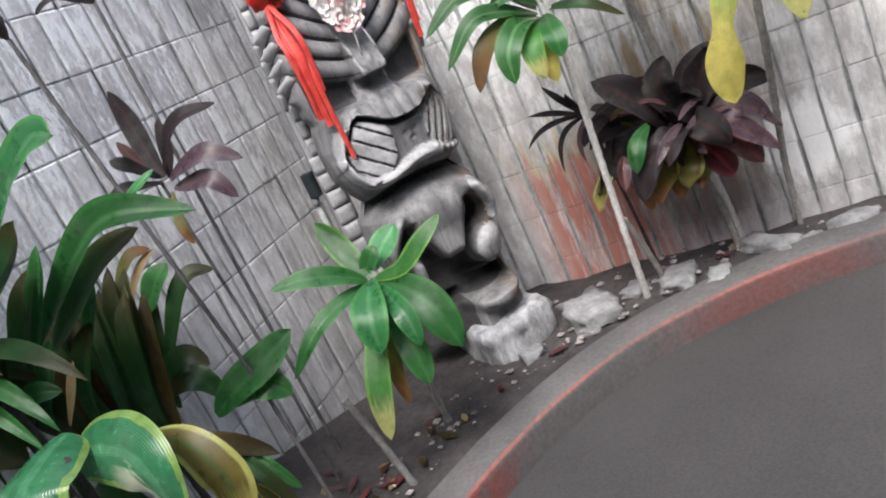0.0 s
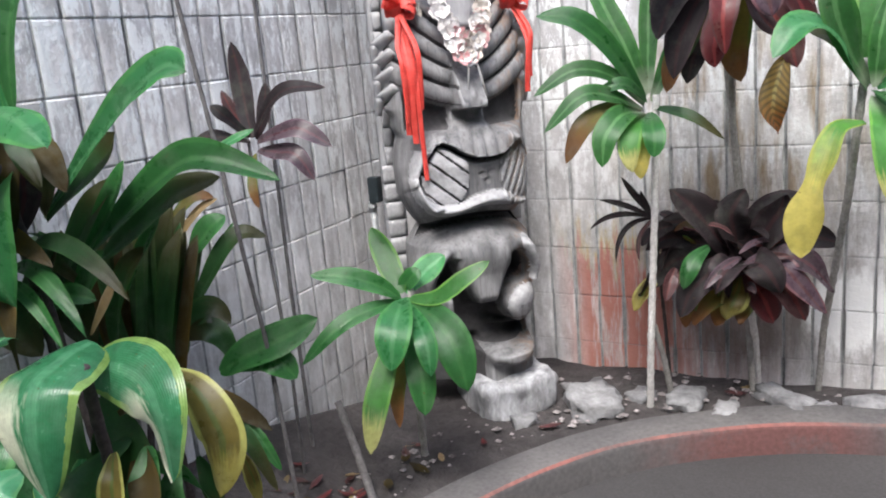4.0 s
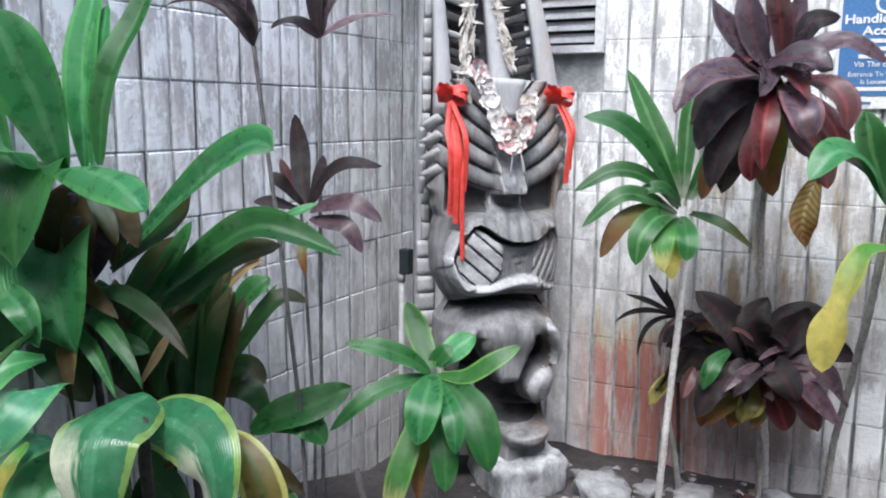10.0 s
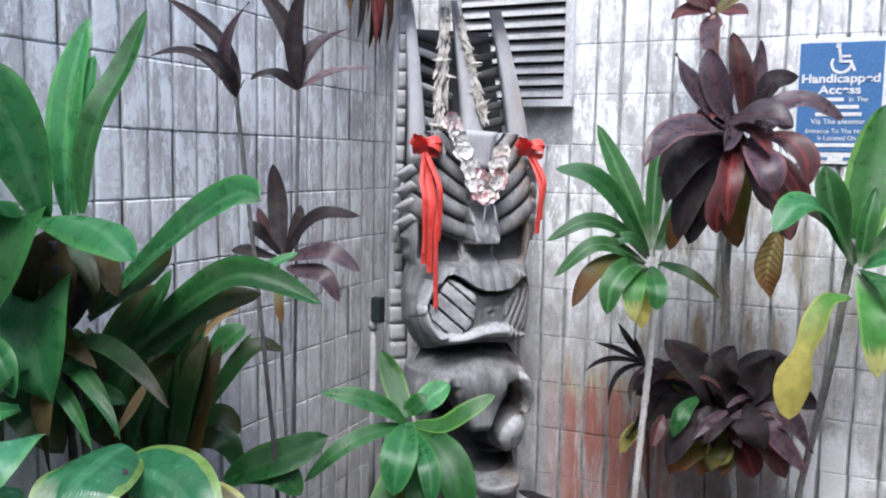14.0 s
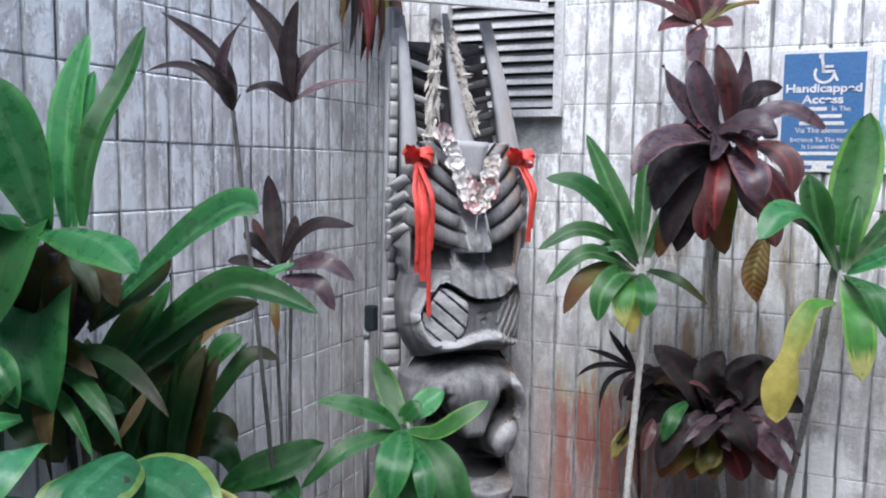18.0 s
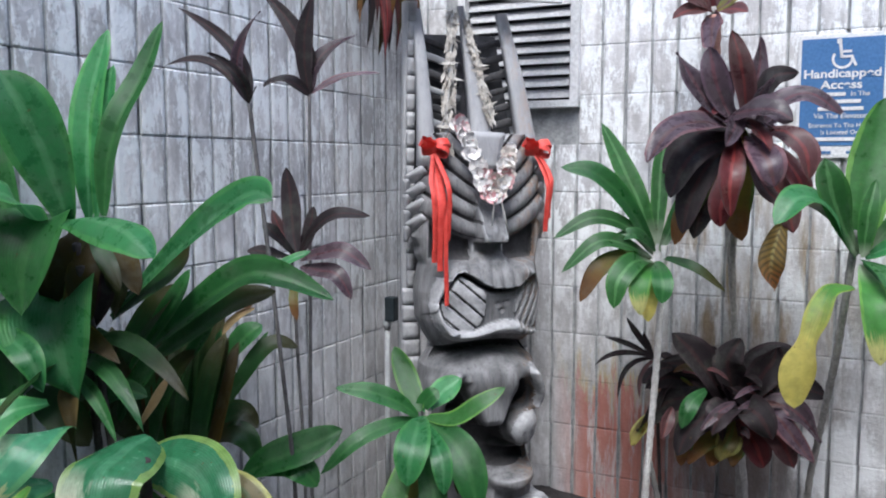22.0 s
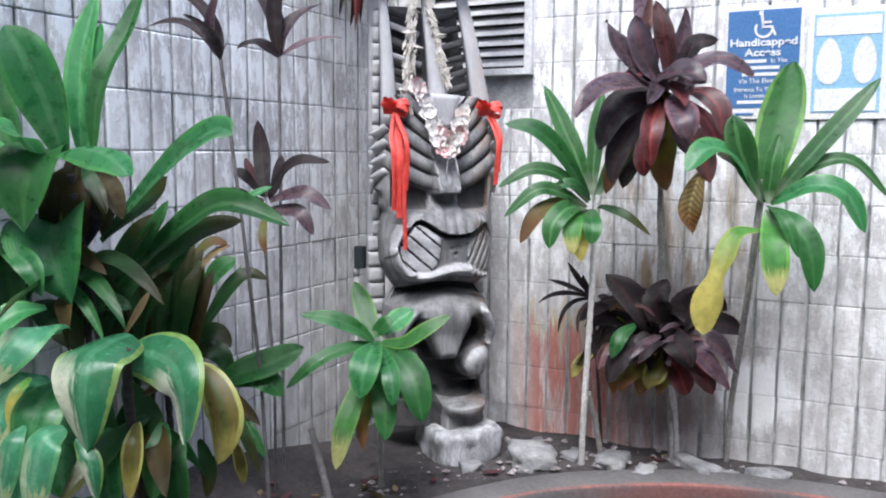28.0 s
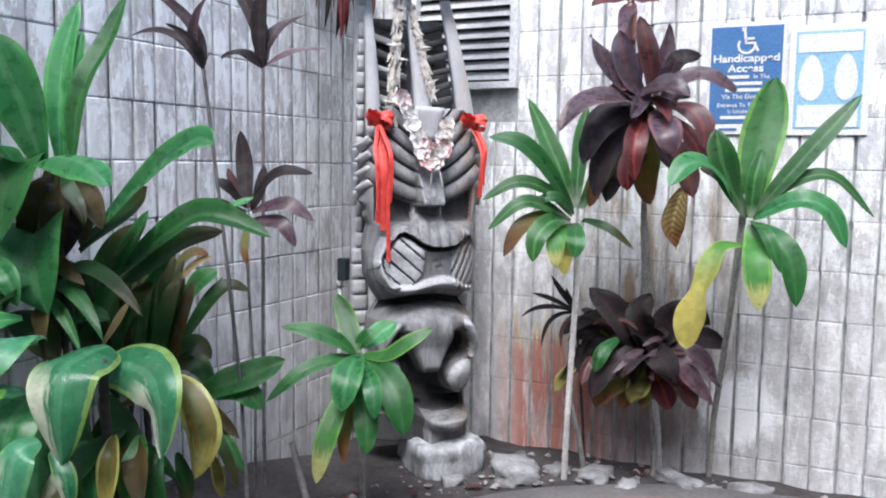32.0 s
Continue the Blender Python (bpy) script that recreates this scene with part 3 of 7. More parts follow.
def droop_leaf(plant, mat, knots, width, face=(0.25, -0.72, 0.65), fold=0.2, curl=0.0, peak=1.2, waist=0.0, blunt=0.6, wild=0.0, name="leaf", label=""):
    """A broad leaf whose rib runs through knots given from the crown, arching over and hanging."""
    LEAF_COUNT[0] += 1
    rng = random.Random(LEAF_COUNT[0])
    k = [Vector(p) for p in knots]
    k = [2 * k[0] - k[1]] + k + [2 * k[-1] - k[-2]]
    rib, per = [], 6
    for i in range(1, len(k) - 2):
        for j in range(per):
            t = j / per
            rib.append(0.5 * (2 * k[i] + (k[i + 1] - k[i - 1]) * t + (2 * k[i - 1] - 5 * k[i] + 4 * k[i + 1] - k[i + 2]) * t * t + (3 * k[i] - k[i - 1] - 3 * k[i + 1] + k[i + 2]) * t ** 3))
    rib.append(k[-2])
    n, cols = len(rib) - 1, 8
    hint, phase, wave = Vector(face).normalized(), rng.uniform(0, 6), rng.uniform(0.02, 0.05) * (1 + 2 * wild)
    twist = wild * rng.uniform(-1, 1)
    verts, faces, uvs, last = [], [], [], None
    for i, p in enumerate(rib):
        t = i / n
        d = (rib[min(i + 1, n)] - rib[max(i - 1, 0)]).normalized()
        side = d.cross(hint)
        if last is not None and side.length < 0.3:
            side = last - d * last.dot(d)
        side.normalize()
        if last is not None and side.dot(last) < 0:
            side = -side
        last = side.copy()
        up = side.cross(d).normalized()
        turn = twist * t * t
        side, up = side * math.cos(turn) + up * math.sin(turn), up * math.cos(turn) - side * math.sin(turn)
        form = max(0.05, 0.22 * (1 - t) ** 4 + math.sin(math.pi * t ** peak) ** blunt)
        h = width / 2 * form * (0.4 if i == n else 1) * (1 - waist * math.exp(-(((t - 0.55) / 0.12) ** 2)))
        for j in range(cols + 1):
            q = 2 * j / cols - 1
            lift = fold * h * abs(q) - curl * h * q * q + wave * width * math.sin(phase + 8 * t + 2.5 * q) * abs(q)
            verts.append(p + side * (h * q) + up * lift)
            uvs.append((j / cols, t))
    w = cols + 1
    for i in range(n):
        for j in range(cols):
            faces.append((i * w + j, i * w + j + 1, (i + 1) * w + j + 1, (i + 1) * w + j))
    me = mesh_of(name, verts, faces, [mat])
    layer = me.uv_layers.new(name="blade")
    for loop in me.loops:
        layer.data[loop.index].uv = uvs[loop.vertex_index]
    return part(name, me, plant, label)


def whorl(plant, count, mats, length, width, tilt, seed, lift=0.0, at=(0, 0), broad=True):
    """More leaves all round a crown, between the two tilts above or below level; those towards the wall stay short."""
    rng = random.Random(seed)
    for k in range(count):
        az, el = rng.uniform(0, 2 * math.pi), radians(rng.uniform(*tilt))
        ln = rng.uniform(*length)
        d = Vector((math.cos(az) * math.cos(el), math.sin(az) * math.cos(el), math.sin(el)))
        if d.x < 0 and plant.matrix_basis.translation.x < 0.6:
            d.x *= 0.3
        root = Vector((at[0] + rng.uniform(-0.05, 0.05), at[1] + rng.uniform(-0.05, 0.05), rng.uniform(-0.14, 0.06) + lift))
        blade(plant, mats[k % len(mats)], root, d * ln, (0, 0, ln * rng.uniform(0.05, 0.2)), rng.uniform(*width), broad=broad)


# ---- ground ----
BED, KERB_TOP, PAVE = 0.06, 0.08, -0.03
KX, KY, KR, KW = 2.20, -1.83, 1.52, 0.16


def kerb_line(r):
    """The kerb's plan line at radius r: in from the right, round the bow, and off towards the viewer."""
    pts = [(4.6, KY + r), (3.4, KY + r)]
    for i in range(41):
        a = radians(88 + i * (182 - 88) / 40)
        u = min(1.0, max(0.0, (a - radians(125)) / radians(35)))
        q = r - 0.05 * u * u * (3 - 2 * u)
        pts.append((KX + q * math.cos(a), KY + q * math.sin(a)))
    return pts + [(KX - q, -2.6), (KX - q, -3.6), (KX - q, -5.0)]


def ground_sheet():
    verts, faces = [], []
    xs = [-60, -20, -6, -2] + [i * 0.25 for i in range(-4, 21)] + [7, 20, 60]
    ys = [-60, -20, -8] + [-6 + i * 0.25 for i in range(0, 25)] + [2, 6, 20, 60]
    for y in ys:
        for x in xs:
            verts.append((x, y, PAVE + 0.003 * noise.noise((x * 1.3, y * 1.3, 0))))
    w = len(xs)
    for j in range(len(ys) - 1):
        for i in range(w - 1):
            faces.append((j * w + i, j * w + i + 1, (j + 1) * w + i + 1, (j + 1) * w + i))
    return mesh_of("pavement", verts, faces, [PAVING])


tagged(new("pavement", ground_sheet()), "smooth grey concrete pavement curving along the planting bed", "pavement", kind="structure")


def heap(x, y):
    """The earth is banked up along the west wall."""
    return 0.13 * min(1.0, max(0.0, (-0.55 - y) / 0.7)) * min(1.0, max(0.0, 1 - x / 0.42))


def soil_bed():
    """Lumpy earth between the kerb and the two walls."""
    inner = kerb_line(KR + KW - 0.01)
    verts, faces, rows = [], [], 26
    for x, y in inner:
        tx, ty = (x, 0.02) if x > 1.0 else (-0.02, y) if y < -1.1 else (-0.02 + max(0, x - 0.45) * 1.0, 0.02)
        if 0.45 < x <= 1.0 and y >= -1.1:
            tx, ty = max(-0.02, (x - 0.45) * 1.85 - 0.02), 0.02
        for k in range(rows + 1):
            f = k / rows
            px, py = x + (tx - x) * f, y + (ty - y) * f
            lump = 0.022 * noise.noise((px * 5, py * 5, 0.3)) + 0.012 * noise.noise((px * 17, py * 17, 2.0))
            verts.append((px, py, BED - 0.012 + lump + heap(px, py) + 0.02 * math.sin(math.pi * f)))
    w = rows + 1
    for i in range(len(inner) - 1):
        for k in range(rows):
            faces.append((i * w + k, (i + 1) * w + k, (i + 1) * w + k + 1, i * w + k + 1))
    return mesh_of("soil", verts, faces, [SOIL])


tagged(new("soil_bed", soil_bed()), "dark damp earth of a planting bed with litter", "soil", kind="structure")


def kerb():
    """A cast kerb: flat top with a worn round nose and a face down to the pavement."""
    prof = [(0.0, PAVE - 0.05), (0.0, KERB_TOP - 0.022), (0.004, KERB_TOP - 0.010), (0.013, KERB_TOP - 0.002), (0.024, KERB_TOP), (KW - 0.02, KERB_TOP + 0.002), (KW, KERB_TOP - 0.012), (KW, PAVE - 0.05)]
    verts, faces, slots = [], [], []
    lines = [kerb_line(KR + off) for off, _ in prof]
    n = len(lines[0])
    for i in range(n):
        for j, (off, z) in enumerate(prof):
            x, y = lines[j][i]
            verts.append((x, y, z + 0.004 * noise.noise((x * 4, y * 4, z * 9))))
    w = len(prof)
    for i in range(n - 1):
        for j in range(w - 1):
            faces.append((i * w + j, (i + 1) * w + j, (i + 1) * w + j + 1, i * w + j + 1))
            slots.append(2 if j == 2 else 1 if j < 2 else 0)
    return mesh_of("kerb", verts, faces, [KERB, KERB_FACE, KERB_RED], slots)


tagged(new("kerb", kerb()), "curved grey concrete kerb with a red-stained face round the bed", "kerb", kind="structure")

# ---- walls ----
WALL_TOP = 3.0
VENT = (0.28, 0.79, 1.73, 2.33)


def slab(name, x0, x1, y0, y1, z0, z1, label, mat=MORTAR):
    me = boxed(name, (x1 - x0, y1 - y0, z1 - z0), mat, 0, ((x0 + x1) / 2, (y0 + y1) / 2, (z0 + z1) / 2))
    return tagged(new(name, me), label, "wall", kind="structure")


wall_west = slab("wall_west", -0.21, -0.019, -5.05, 0.21, -0.1, WALL_TOP, "grey fluted concrete block wall beside the bed")
wall_north = thing_at("wall_north", Matrix(), "grey fluted concrete block wall with a louvred vent", "wall", kind="structure")
for nx0, nx1, nz0, nz1 in ((-0.01, VENT[0], -0.1, WALL_TOP), (VENT[1], 4.4, -0.1, WALL_TOP), (VENT[0], VENT[1], -0.1, VENT[2]), (VENT[0], VENT[1], VENT[3], WALL_TOP)):
    part("core", boxed("core", (nx1 - nx0, 0.198, nz1 - nz0), MORTAR, 0, ((nx0 + nx1) / 2, 0.118, (nz0 + nz1) / 2)), wall_north)

# unseen slab and two walls, added round the camera to hold back sky light
tagged(new("ceiling", boxed("ceiling", (12.0, 3.2, 0.2), WHITE, 0, (2.0, -6.6, 3.55))), "unseen plain white slab added overhead to hold back sky light", "ceiling", kind="structure")
slab("sky_block_south", -4.0, 8.0, -8.1, -7.9, -0.1, 3.6, "unseen plain wall added behind the camera to block low sky light", KERB)
slab("sky_block_east", 4.41, 4.61, -8.0, 0.2, -0.1, 3.9, "unseen plain wall added on the right to dim sky light on the west wall", KERB)

# ---- the carved statue ----
STATUE = Matrix.Translation((0.56, -0.49, 0)) @ Matrix.Rotation(radians(45), 4, "Z")


def smooth_step(a, b, x):
    t = np.clip((x - a) / (b - a), 0, 1)
    return t * t * (3 - 2 * t)


def along(X, *knots):
    """A line across the carving, smooth through (across, value) knots."""
    xs, vs = zip(*knots)
    return np.interp(X, xs, vs)


def relief(X, Z):
    """How far the carving stands out of the body, and which parts are pale or dark."""
    A = np.abs(X)
    h = np.zeros_like(X)
    pale = np.zeros_like(X)
    # dark paints the shade of grooves, sockets, throat and lap into the wood
    dark = np.zeros_like(X)
    # chevron brow ridges
    z0 = (Z + 3.2 * A - 1.6 * A * A) / (1 + 2.7 * A)
    brow = smooth_step(1.185, 1.20, z0) * (1 - smooth_step(1.47, 1.50, z0)) * smooth_step(0.03, 0.06, A)
    ph = (z0 - 1.19) / 0.055
    ridge = np.abs(np.sin(np.pi * ph)) ** 0.42
    h += brow * (0.036 * ridge - 0.012)
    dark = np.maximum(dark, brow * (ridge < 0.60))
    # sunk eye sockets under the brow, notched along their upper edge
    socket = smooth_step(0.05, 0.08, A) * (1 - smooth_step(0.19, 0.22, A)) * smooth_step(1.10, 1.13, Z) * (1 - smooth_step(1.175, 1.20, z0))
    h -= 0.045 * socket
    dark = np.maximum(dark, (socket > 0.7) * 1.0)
    # nose: a wedge with two wings and a shadowed underside
    nose = (1 - smooth_step(0.042, 0.056, A)) * smooth_step(1.180, 1.190, Z) * (1 - smooth_step(1.27, 1.36, Z))
    h += nose * (0.088 - 0.34 * np.clip(Z - 1.19, 0, 1))
    wing = np.exp(-(((A - 0.032) / 0.016) ** 2 + ((Z - 1.205) / 0.02) ** 2))
    h += 0.016 * wing
    bead = np.exp(-((X / 0.016) ** 2 + ((Z - 1.235) / 0.024) ** 2))
    h += 0.014 * bead
    under = (1 - smooth_step(0.048, 0.060, A)) * smooth_step(1.140, 1.150, Z) * (1 - smooth_step(1.178, 1.186, Z))
    h -= 0.014 * under
    # the muzzle swells out as one mass
    muzzle = smooth_step(0.80, 0.86, Z) * (1 - smooth_step(1.06, 1.15, Z)) * (1 - smooth_step(0.17, 0.245, A))
    h += 0.035 * muzzle
    # upper lip: a fluted moustache whose lower edge rises over each corner
    top = along(X, (-0.24, 0.95), (-0.20, 1.03), (-0.165, 1.09), (-0.12, 1.128), (-0.05, 1.146), (0.05, 1.148), (0.12, 1.125), (0.17, 1.09), (0.21, 1.04))
    edge = along(X, (-0.24, 0.90), (-0.195, 0.985), (-0.166, 1.034), (-0.135, 1.072), (-0.116, 1.080), (-0.085, 1.066), (-0.05, 1.040), (-0.01, 1.022), (0.04, 1.018), (0.09, 1.024), (0.13, 1.046), (0.16, 1.068), (0.21, 1.02))
    lip = smooth_step(-0.004, 0.006, Z - edge) * (1 - smooth_step(-0.03, 0.0, Z - top)) * (1 - smooth_step(0.17, 0.20, X))
    flute = np.abs(np.sin(np.pi * (X + 0.012) / 0.043)) ** 0.35
    h += lip * (0.022 + 0.016 * flute * (A < 0.13))
    knob = np.exp(-((((X - 0.150) / 0.030) ** 2 + ((Z - 1.086) / 0.028) ** 2) ** 1.5))
    h += 0.030 * knob
    # mouth opening, its floor, and the lower lip that rolls up round the corner
    floor = along(X, (-0.205, 0.97), (-0.19, 0.915), (-0.165, 0.885), (-0.13, 0.868), (-0.08, 0.870), (-0.03, 0.888), (0.03, 0.905), (0.09, 0.898), (0.15, 0.862), (0.20, 0.852), (0.235, 0.90))
    outer = along(X, (-0.235, 0.95), (-0.215, 0.885), (-0.18, 0.842), (-0.15, 0.826), (-0.10, 0.826), (-0.05, 0.842), (0.0, 0.853), (0.06, 0.850), (0.12, 0.836), (0.19, 0.822), (0.24, 0.86))
    corner = np.sqrt(((X + 0.112) / 0.085) ** 2 + ((Z - 0.968) / 0.112) ** 2)
    held = (X > -0.112) | (corner < 1.0)
    inside = (Z < edge) & (Z > floor) & held & (X < 0.222)
    t = np.clip((Z - outer) / np.maximum(floor - outer, 0.01), 0, 1)
    roll = np.sin(np.pi * t) ** 0.6 * (Z < floor) * (1 - 0.55 * smooth_step(0.06, 0.12, X)) * (1 - smooth_step(0.21, 0.24, A))
    h += 0.046 * roll
    rim = np.exp(-(((corner - 1.20) / 0.19) ** 2)) * (X < -0.112) * (Z > 0.86) * (Z < 1.06)
    h += 0.036 * rim
    gape = np.where(inside, 1 - smooth_step(0.005, 0.024, edge - Z), 0) * (X > -0.19) * (X < 0.13)
    h -= 0.035 * gape + np.where(inside, 0.008, 0)
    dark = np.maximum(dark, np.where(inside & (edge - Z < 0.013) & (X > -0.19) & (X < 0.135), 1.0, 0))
    # broad slanting teeth in one corner, a row of narrow ones in the other
    run = (0.66 * (X + 0.19) + 0.75 * (Z - 0.86)) / 0.046
    cut = np.abs(run - np.round(run))
    broad = inside & (corner < 0.95) & (X < -0.035) & (edge - Z > 0.016)
    h += np.where(broad, 0.016, 0) - np.where(broad & (cut < 0.06), 0.016, 0)
    dark = np.maximum(dark, np.where(broad & (cut < 0.038) & (run > 0.6), 1.0, 0))
    pale = np.maximum(pale, np.where(broad & (cut >= 0.06), 1.0, 0))
    fan = (0.92 * (X - 0.10) - 0.40 * (Z - 0.94)) / 0.026
    slit = np.abs(fan - np.round(fan))
    narrow = (X > 0.085) & (X < 0.222) & (Z < edge - 0.03) & (Z > outer + 0.006)
    h += np.where(narrow, 0.010, 0) - np.where(narrow & (slit < 0.12), 0.014, 0)
    pale = np.maximum(pale, np.where(narrow & (slit > 0.2) & (Z < 0.99) & (Z > 0.87), 1.0, 0))
    pale = np.maximum(pale, np.where((rim > 0.6) | ((roll > 0.4) & (X < 0.02)), 1.0, 0))
    for mx, mz in ((0.018, 0.962), (0.052, 0.968), (0.034, 0.938)):
        h -= 0.012 * np.exp(-(((X - mx) / 0.009) ** 2 + ((Z - mz) / 0.007) ** 2))
    # throat, arched over the shoulders
    arch = Z + 1.1 * A * A
    throat = smooth_step(0.782, 0.794, arch) * (1 - smooth_step(0.812, 0.832, arch))
    h -= 0.055 * throat
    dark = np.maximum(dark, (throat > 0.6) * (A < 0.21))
    # shoulders bow over the belly and run down into the arms
    bow = Z + 2.2 * A * A
    yoke = smooth_step(0.61, 0.72, bow) * (1 - smooth_step(0.765, 0.79, bow))
    h += 0.040 * yoke
    reach = 0.150 + 0.055 * smooth_step(0.74, 0.60, Z)
    arm = np.exp(-(((A - reach) / 0.036) ** 2)) * smooth_step(0.535, 0.56, Z) * (1 - smooth_step(0.70, 0.76, Z))
    h += 0.072 * arm
    girth = 0.135 - 0.085 * smooth_step(0.68, 0.49, Z)
    belly = (1 - smooth_step(0.45, 1.12, A / np.maximum(girth, 0.02))) * smooth_step(0.465, 0.54, Z) * (1 - smooth_step(0.62, 0.80, Z))
    h += 0.062 * belly
    lap = smooth_step(0.30, 0.33, Z) * (1 - smooth_step(0.66, 0.69, Z)) * (1 - np.clip(belly * 1.6, 0, 1)) * (1 - np.clip(arm * 1.5, 0, 1)) * (1 - smooth_step(0.17, 0.20, A))
    knee = smooth_step(-0.1, 0.0, X) * np.exp(-((((X - 0.150) / 0.088) ** 2 + ((Z - 0.478) / 0.078) ** 2) ** 2.2))
    shin = np.exp(-(((X + 0.135) / 0.03) ** 2)) * smooth_step(0.33, 0.38, Z) * (1 - smooth_step(0.52, 0.56, Z))
    lap = lap * (1 - np.clip(knee * 1.5, 0, 1)) * (1 - np.clip(shin * 1.4, 0, 1))
    h -= 0.115 * lap
    h += 0.080 * knee + 0.03 * shin
    for kx in (0.118, 0.150, 0.182):
        h -= 0.010 * np.exp(-(((X - kx + 0.2 * (Z - 0.48)) / 0.006) ** 2)) * (knee > 0.5) * (Z < 0.48)
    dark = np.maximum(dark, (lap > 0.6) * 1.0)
    toe = np.exp(-((((X - 0.135) / 0.085) ** 2 + ((Z - 0.388) / 0.016) ** 2) ** 2))
    h += 0.055 * toe
    foot = np.exp(-((((X - 0.10) / 0.10) ** 2 + ((Z - 0.292) / 0.040) ** 2) ** 2))
    h += 0.075 * foot
    back = (1 - smooth_step(-0.035, 0.015, X)) * (1 - smooth_step(0.33, 0.36, Z))
    h -= 0.10 * back
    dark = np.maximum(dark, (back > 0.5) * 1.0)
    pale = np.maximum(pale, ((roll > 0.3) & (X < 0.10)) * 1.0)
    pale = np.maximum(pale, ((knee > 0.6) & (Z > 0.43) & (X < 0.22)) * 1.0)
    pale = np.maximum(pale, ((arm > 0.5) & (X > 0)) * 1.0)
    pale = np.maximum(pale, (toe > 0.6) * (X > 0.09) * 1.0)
    return h, pale, dark


def carved_statue():
    nu, nz = 190, 330
    zs = np.linspace(0.19, 1.58, nz)
    kz = np.array([0.19, 0.30, 0.42, 0.50, 0.62, 0.72, 0.785, 0.83, 0.90, 1.00, 1.10, 1.20, 1.30, 1.42, 1.50, 1.58])
    ka = np.array([0.215, 0.21, 0.19, 0.205, 0.225, 0.22, 0.175, 0.205, 0.235, 0.24, 0.225, 0.25, 0.25, 0.235, 0.215, 0.20])
    kb = np.array([0.16, 0.15, 0.13, 0.15, 0.15, 0.15, 0.115, 0.14, 0.15, 0.155, 0.13, 0.12, 0.11, 0.095, 0.08, 0.06])
    th = np.linspace(-math.pi, math.pi, nu, endpoint=False)
    # more columns on the carved front
    th = th - 0.55 * np.sin(th)
    T, Z = np.meshgrid(th, zs)
    a, b = np.interp(Z, kz, ka), np.interp(Z, kz, kb)
    sx, cx = np.sin(T), np.cos(T)
    X = a * np.sign(sx) * np.abs(sx) ** 0.85
    D = b * np.sign(cx) * np.abs(cx) ** 0.7
    h, pale, dark = relief(X, Z)
    front = smooth_step(0.0, 0.35, cx)
    D = D + h * front
    # ridges wrap the flanks too
    flank = (1 - front) * smooth_step(1.0, 1.2, Z) * smooth_step(-0.6, 0.0, cx)
    X = X * (1 + 0.03 * flank * np.sin(Z * 90))
    verts = [(float(X[j, i]), float(-D[j, i]), float(Z[j, i])) for j in range(nz) for i in range(nu)]
    faces, slots = [], []
    for j in range(nz - 1):
        for i in range(nu):
            k = (i + 1) % nu
            faces.append((j * nu + i, j * nu + k, (j + 1) * nu + k, (j + 1) * nu + i))
            f = front[j, i] > 0.2
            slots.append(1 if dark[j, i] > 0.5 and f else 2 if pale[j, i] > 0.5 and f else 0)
    faces.append(tuple((nz - 1) * nu + i for i in range(nu)))
    slots.append(0)
    faces.append(tuple(range(nu))[::-1])
    slots.append(0)

    def bar(p, q, w0, w1, d0, d1, slot, steps=10, bow=0.0):
        """A tapering squared bar from p to q, in statue axes (across, out, up)."""
        base = len(verts)
        for i in range(steps + 1):
            t = i / steps
            x, d, z = (p[n] + (q[n] - p[n]) * t for n in range(3))
            d += bow * math.sin(math.pi * t)
            w, g = w0 + (w1 - w0) * t, d0 + (d1 - d0) * t
            along = Vector((q[0] - p[0], 0, q[2] - p[2])).normalized()
            nx, nzv = along.z, -along.x
            for sw, sd in ((-1, 0.6), (-0.6, 1), (0.6, 1), (1, 0.6), (1, -1), (-1, -1)):
                verts.append((x + sw * w * nx, -(d + sd * g), z + sw * w * nzv))
        for i in range(steps):
            for k in range(6):
                faces.append((base + i * 6 + k, base + i * 6 + (k + 1) % 6, base + (i + 1) * 6 + (k + 1) % 6, base + (i + 1) * 6 + k))
                slots.append(slot)
        faces.append(tuple(base + k for k in range(6))[::-1])
        faces.append(tuple(base + steps * 6 + k for k in range(6)))
        slots.extend((slot, slot))

    # crest: three prongs leaning back, chevron bars between them, a board behind; dark ones carry shade as colour
    for sgn in (-1, 1):
        bar((sgn * 0.205, 0.03, 1.46), (sgn * 0.172 - 0.027, -0.12, 2.05), 0.032 if sgn < 0 else 0.038, 0.015 if sgn < 0 else 0.021, 0.030, 0.012, 0, 14, 0.02)
        for k in range(6):
            z = 1.60 + 0.064 * k
            d = -0.04 - 0.25 * (z - 1.5)
            bar((sgn * 0.19 - 0.01, d, z + 0.035), (sgn * 0.02 - 0.01, d - 0.01, z - 0.01 - 0.006 * (k % 2)), 0.018 - 0.003 * (k % 3), 0.011, 0.012, 0.010, 1 if sgn > 0 or k % 2 else 0, 3)
        # notched mane down each flank
        for k in range(24 if sgn < 0 else 11):
            z = 0.46 + 0.067 * k
            x = 0.222 + 0.01 * math.sin(math.pi * k / 22)
            w = 0.034 if z < 0.95 else 0.015
            bar((sgn * x, -0.098, z), (sgn * x, -0.098, z + 0.0635), w, w, 0.010, 0.010, 2 if sgn < 0 and z < 0.96 else 0, 3)
        # the brow ridges end in curled fins on the flank
        for k in range(4):
            z = 1.20 + 0.058 * k
            bar((sgn * 0.225, 0.055, z + 0.075), (sgn * 0.268, 0.0, z + 0.035), 0.017, 0.019, 0.022, 0.020, 0, 5, 0.008)
            bar((sgn * 0.268, 0.0, z + 0.040), (sgn * 0.272, -0.02, z - 0.022), 0.015, 0.007, 0.020, 0.010, 0, 4)
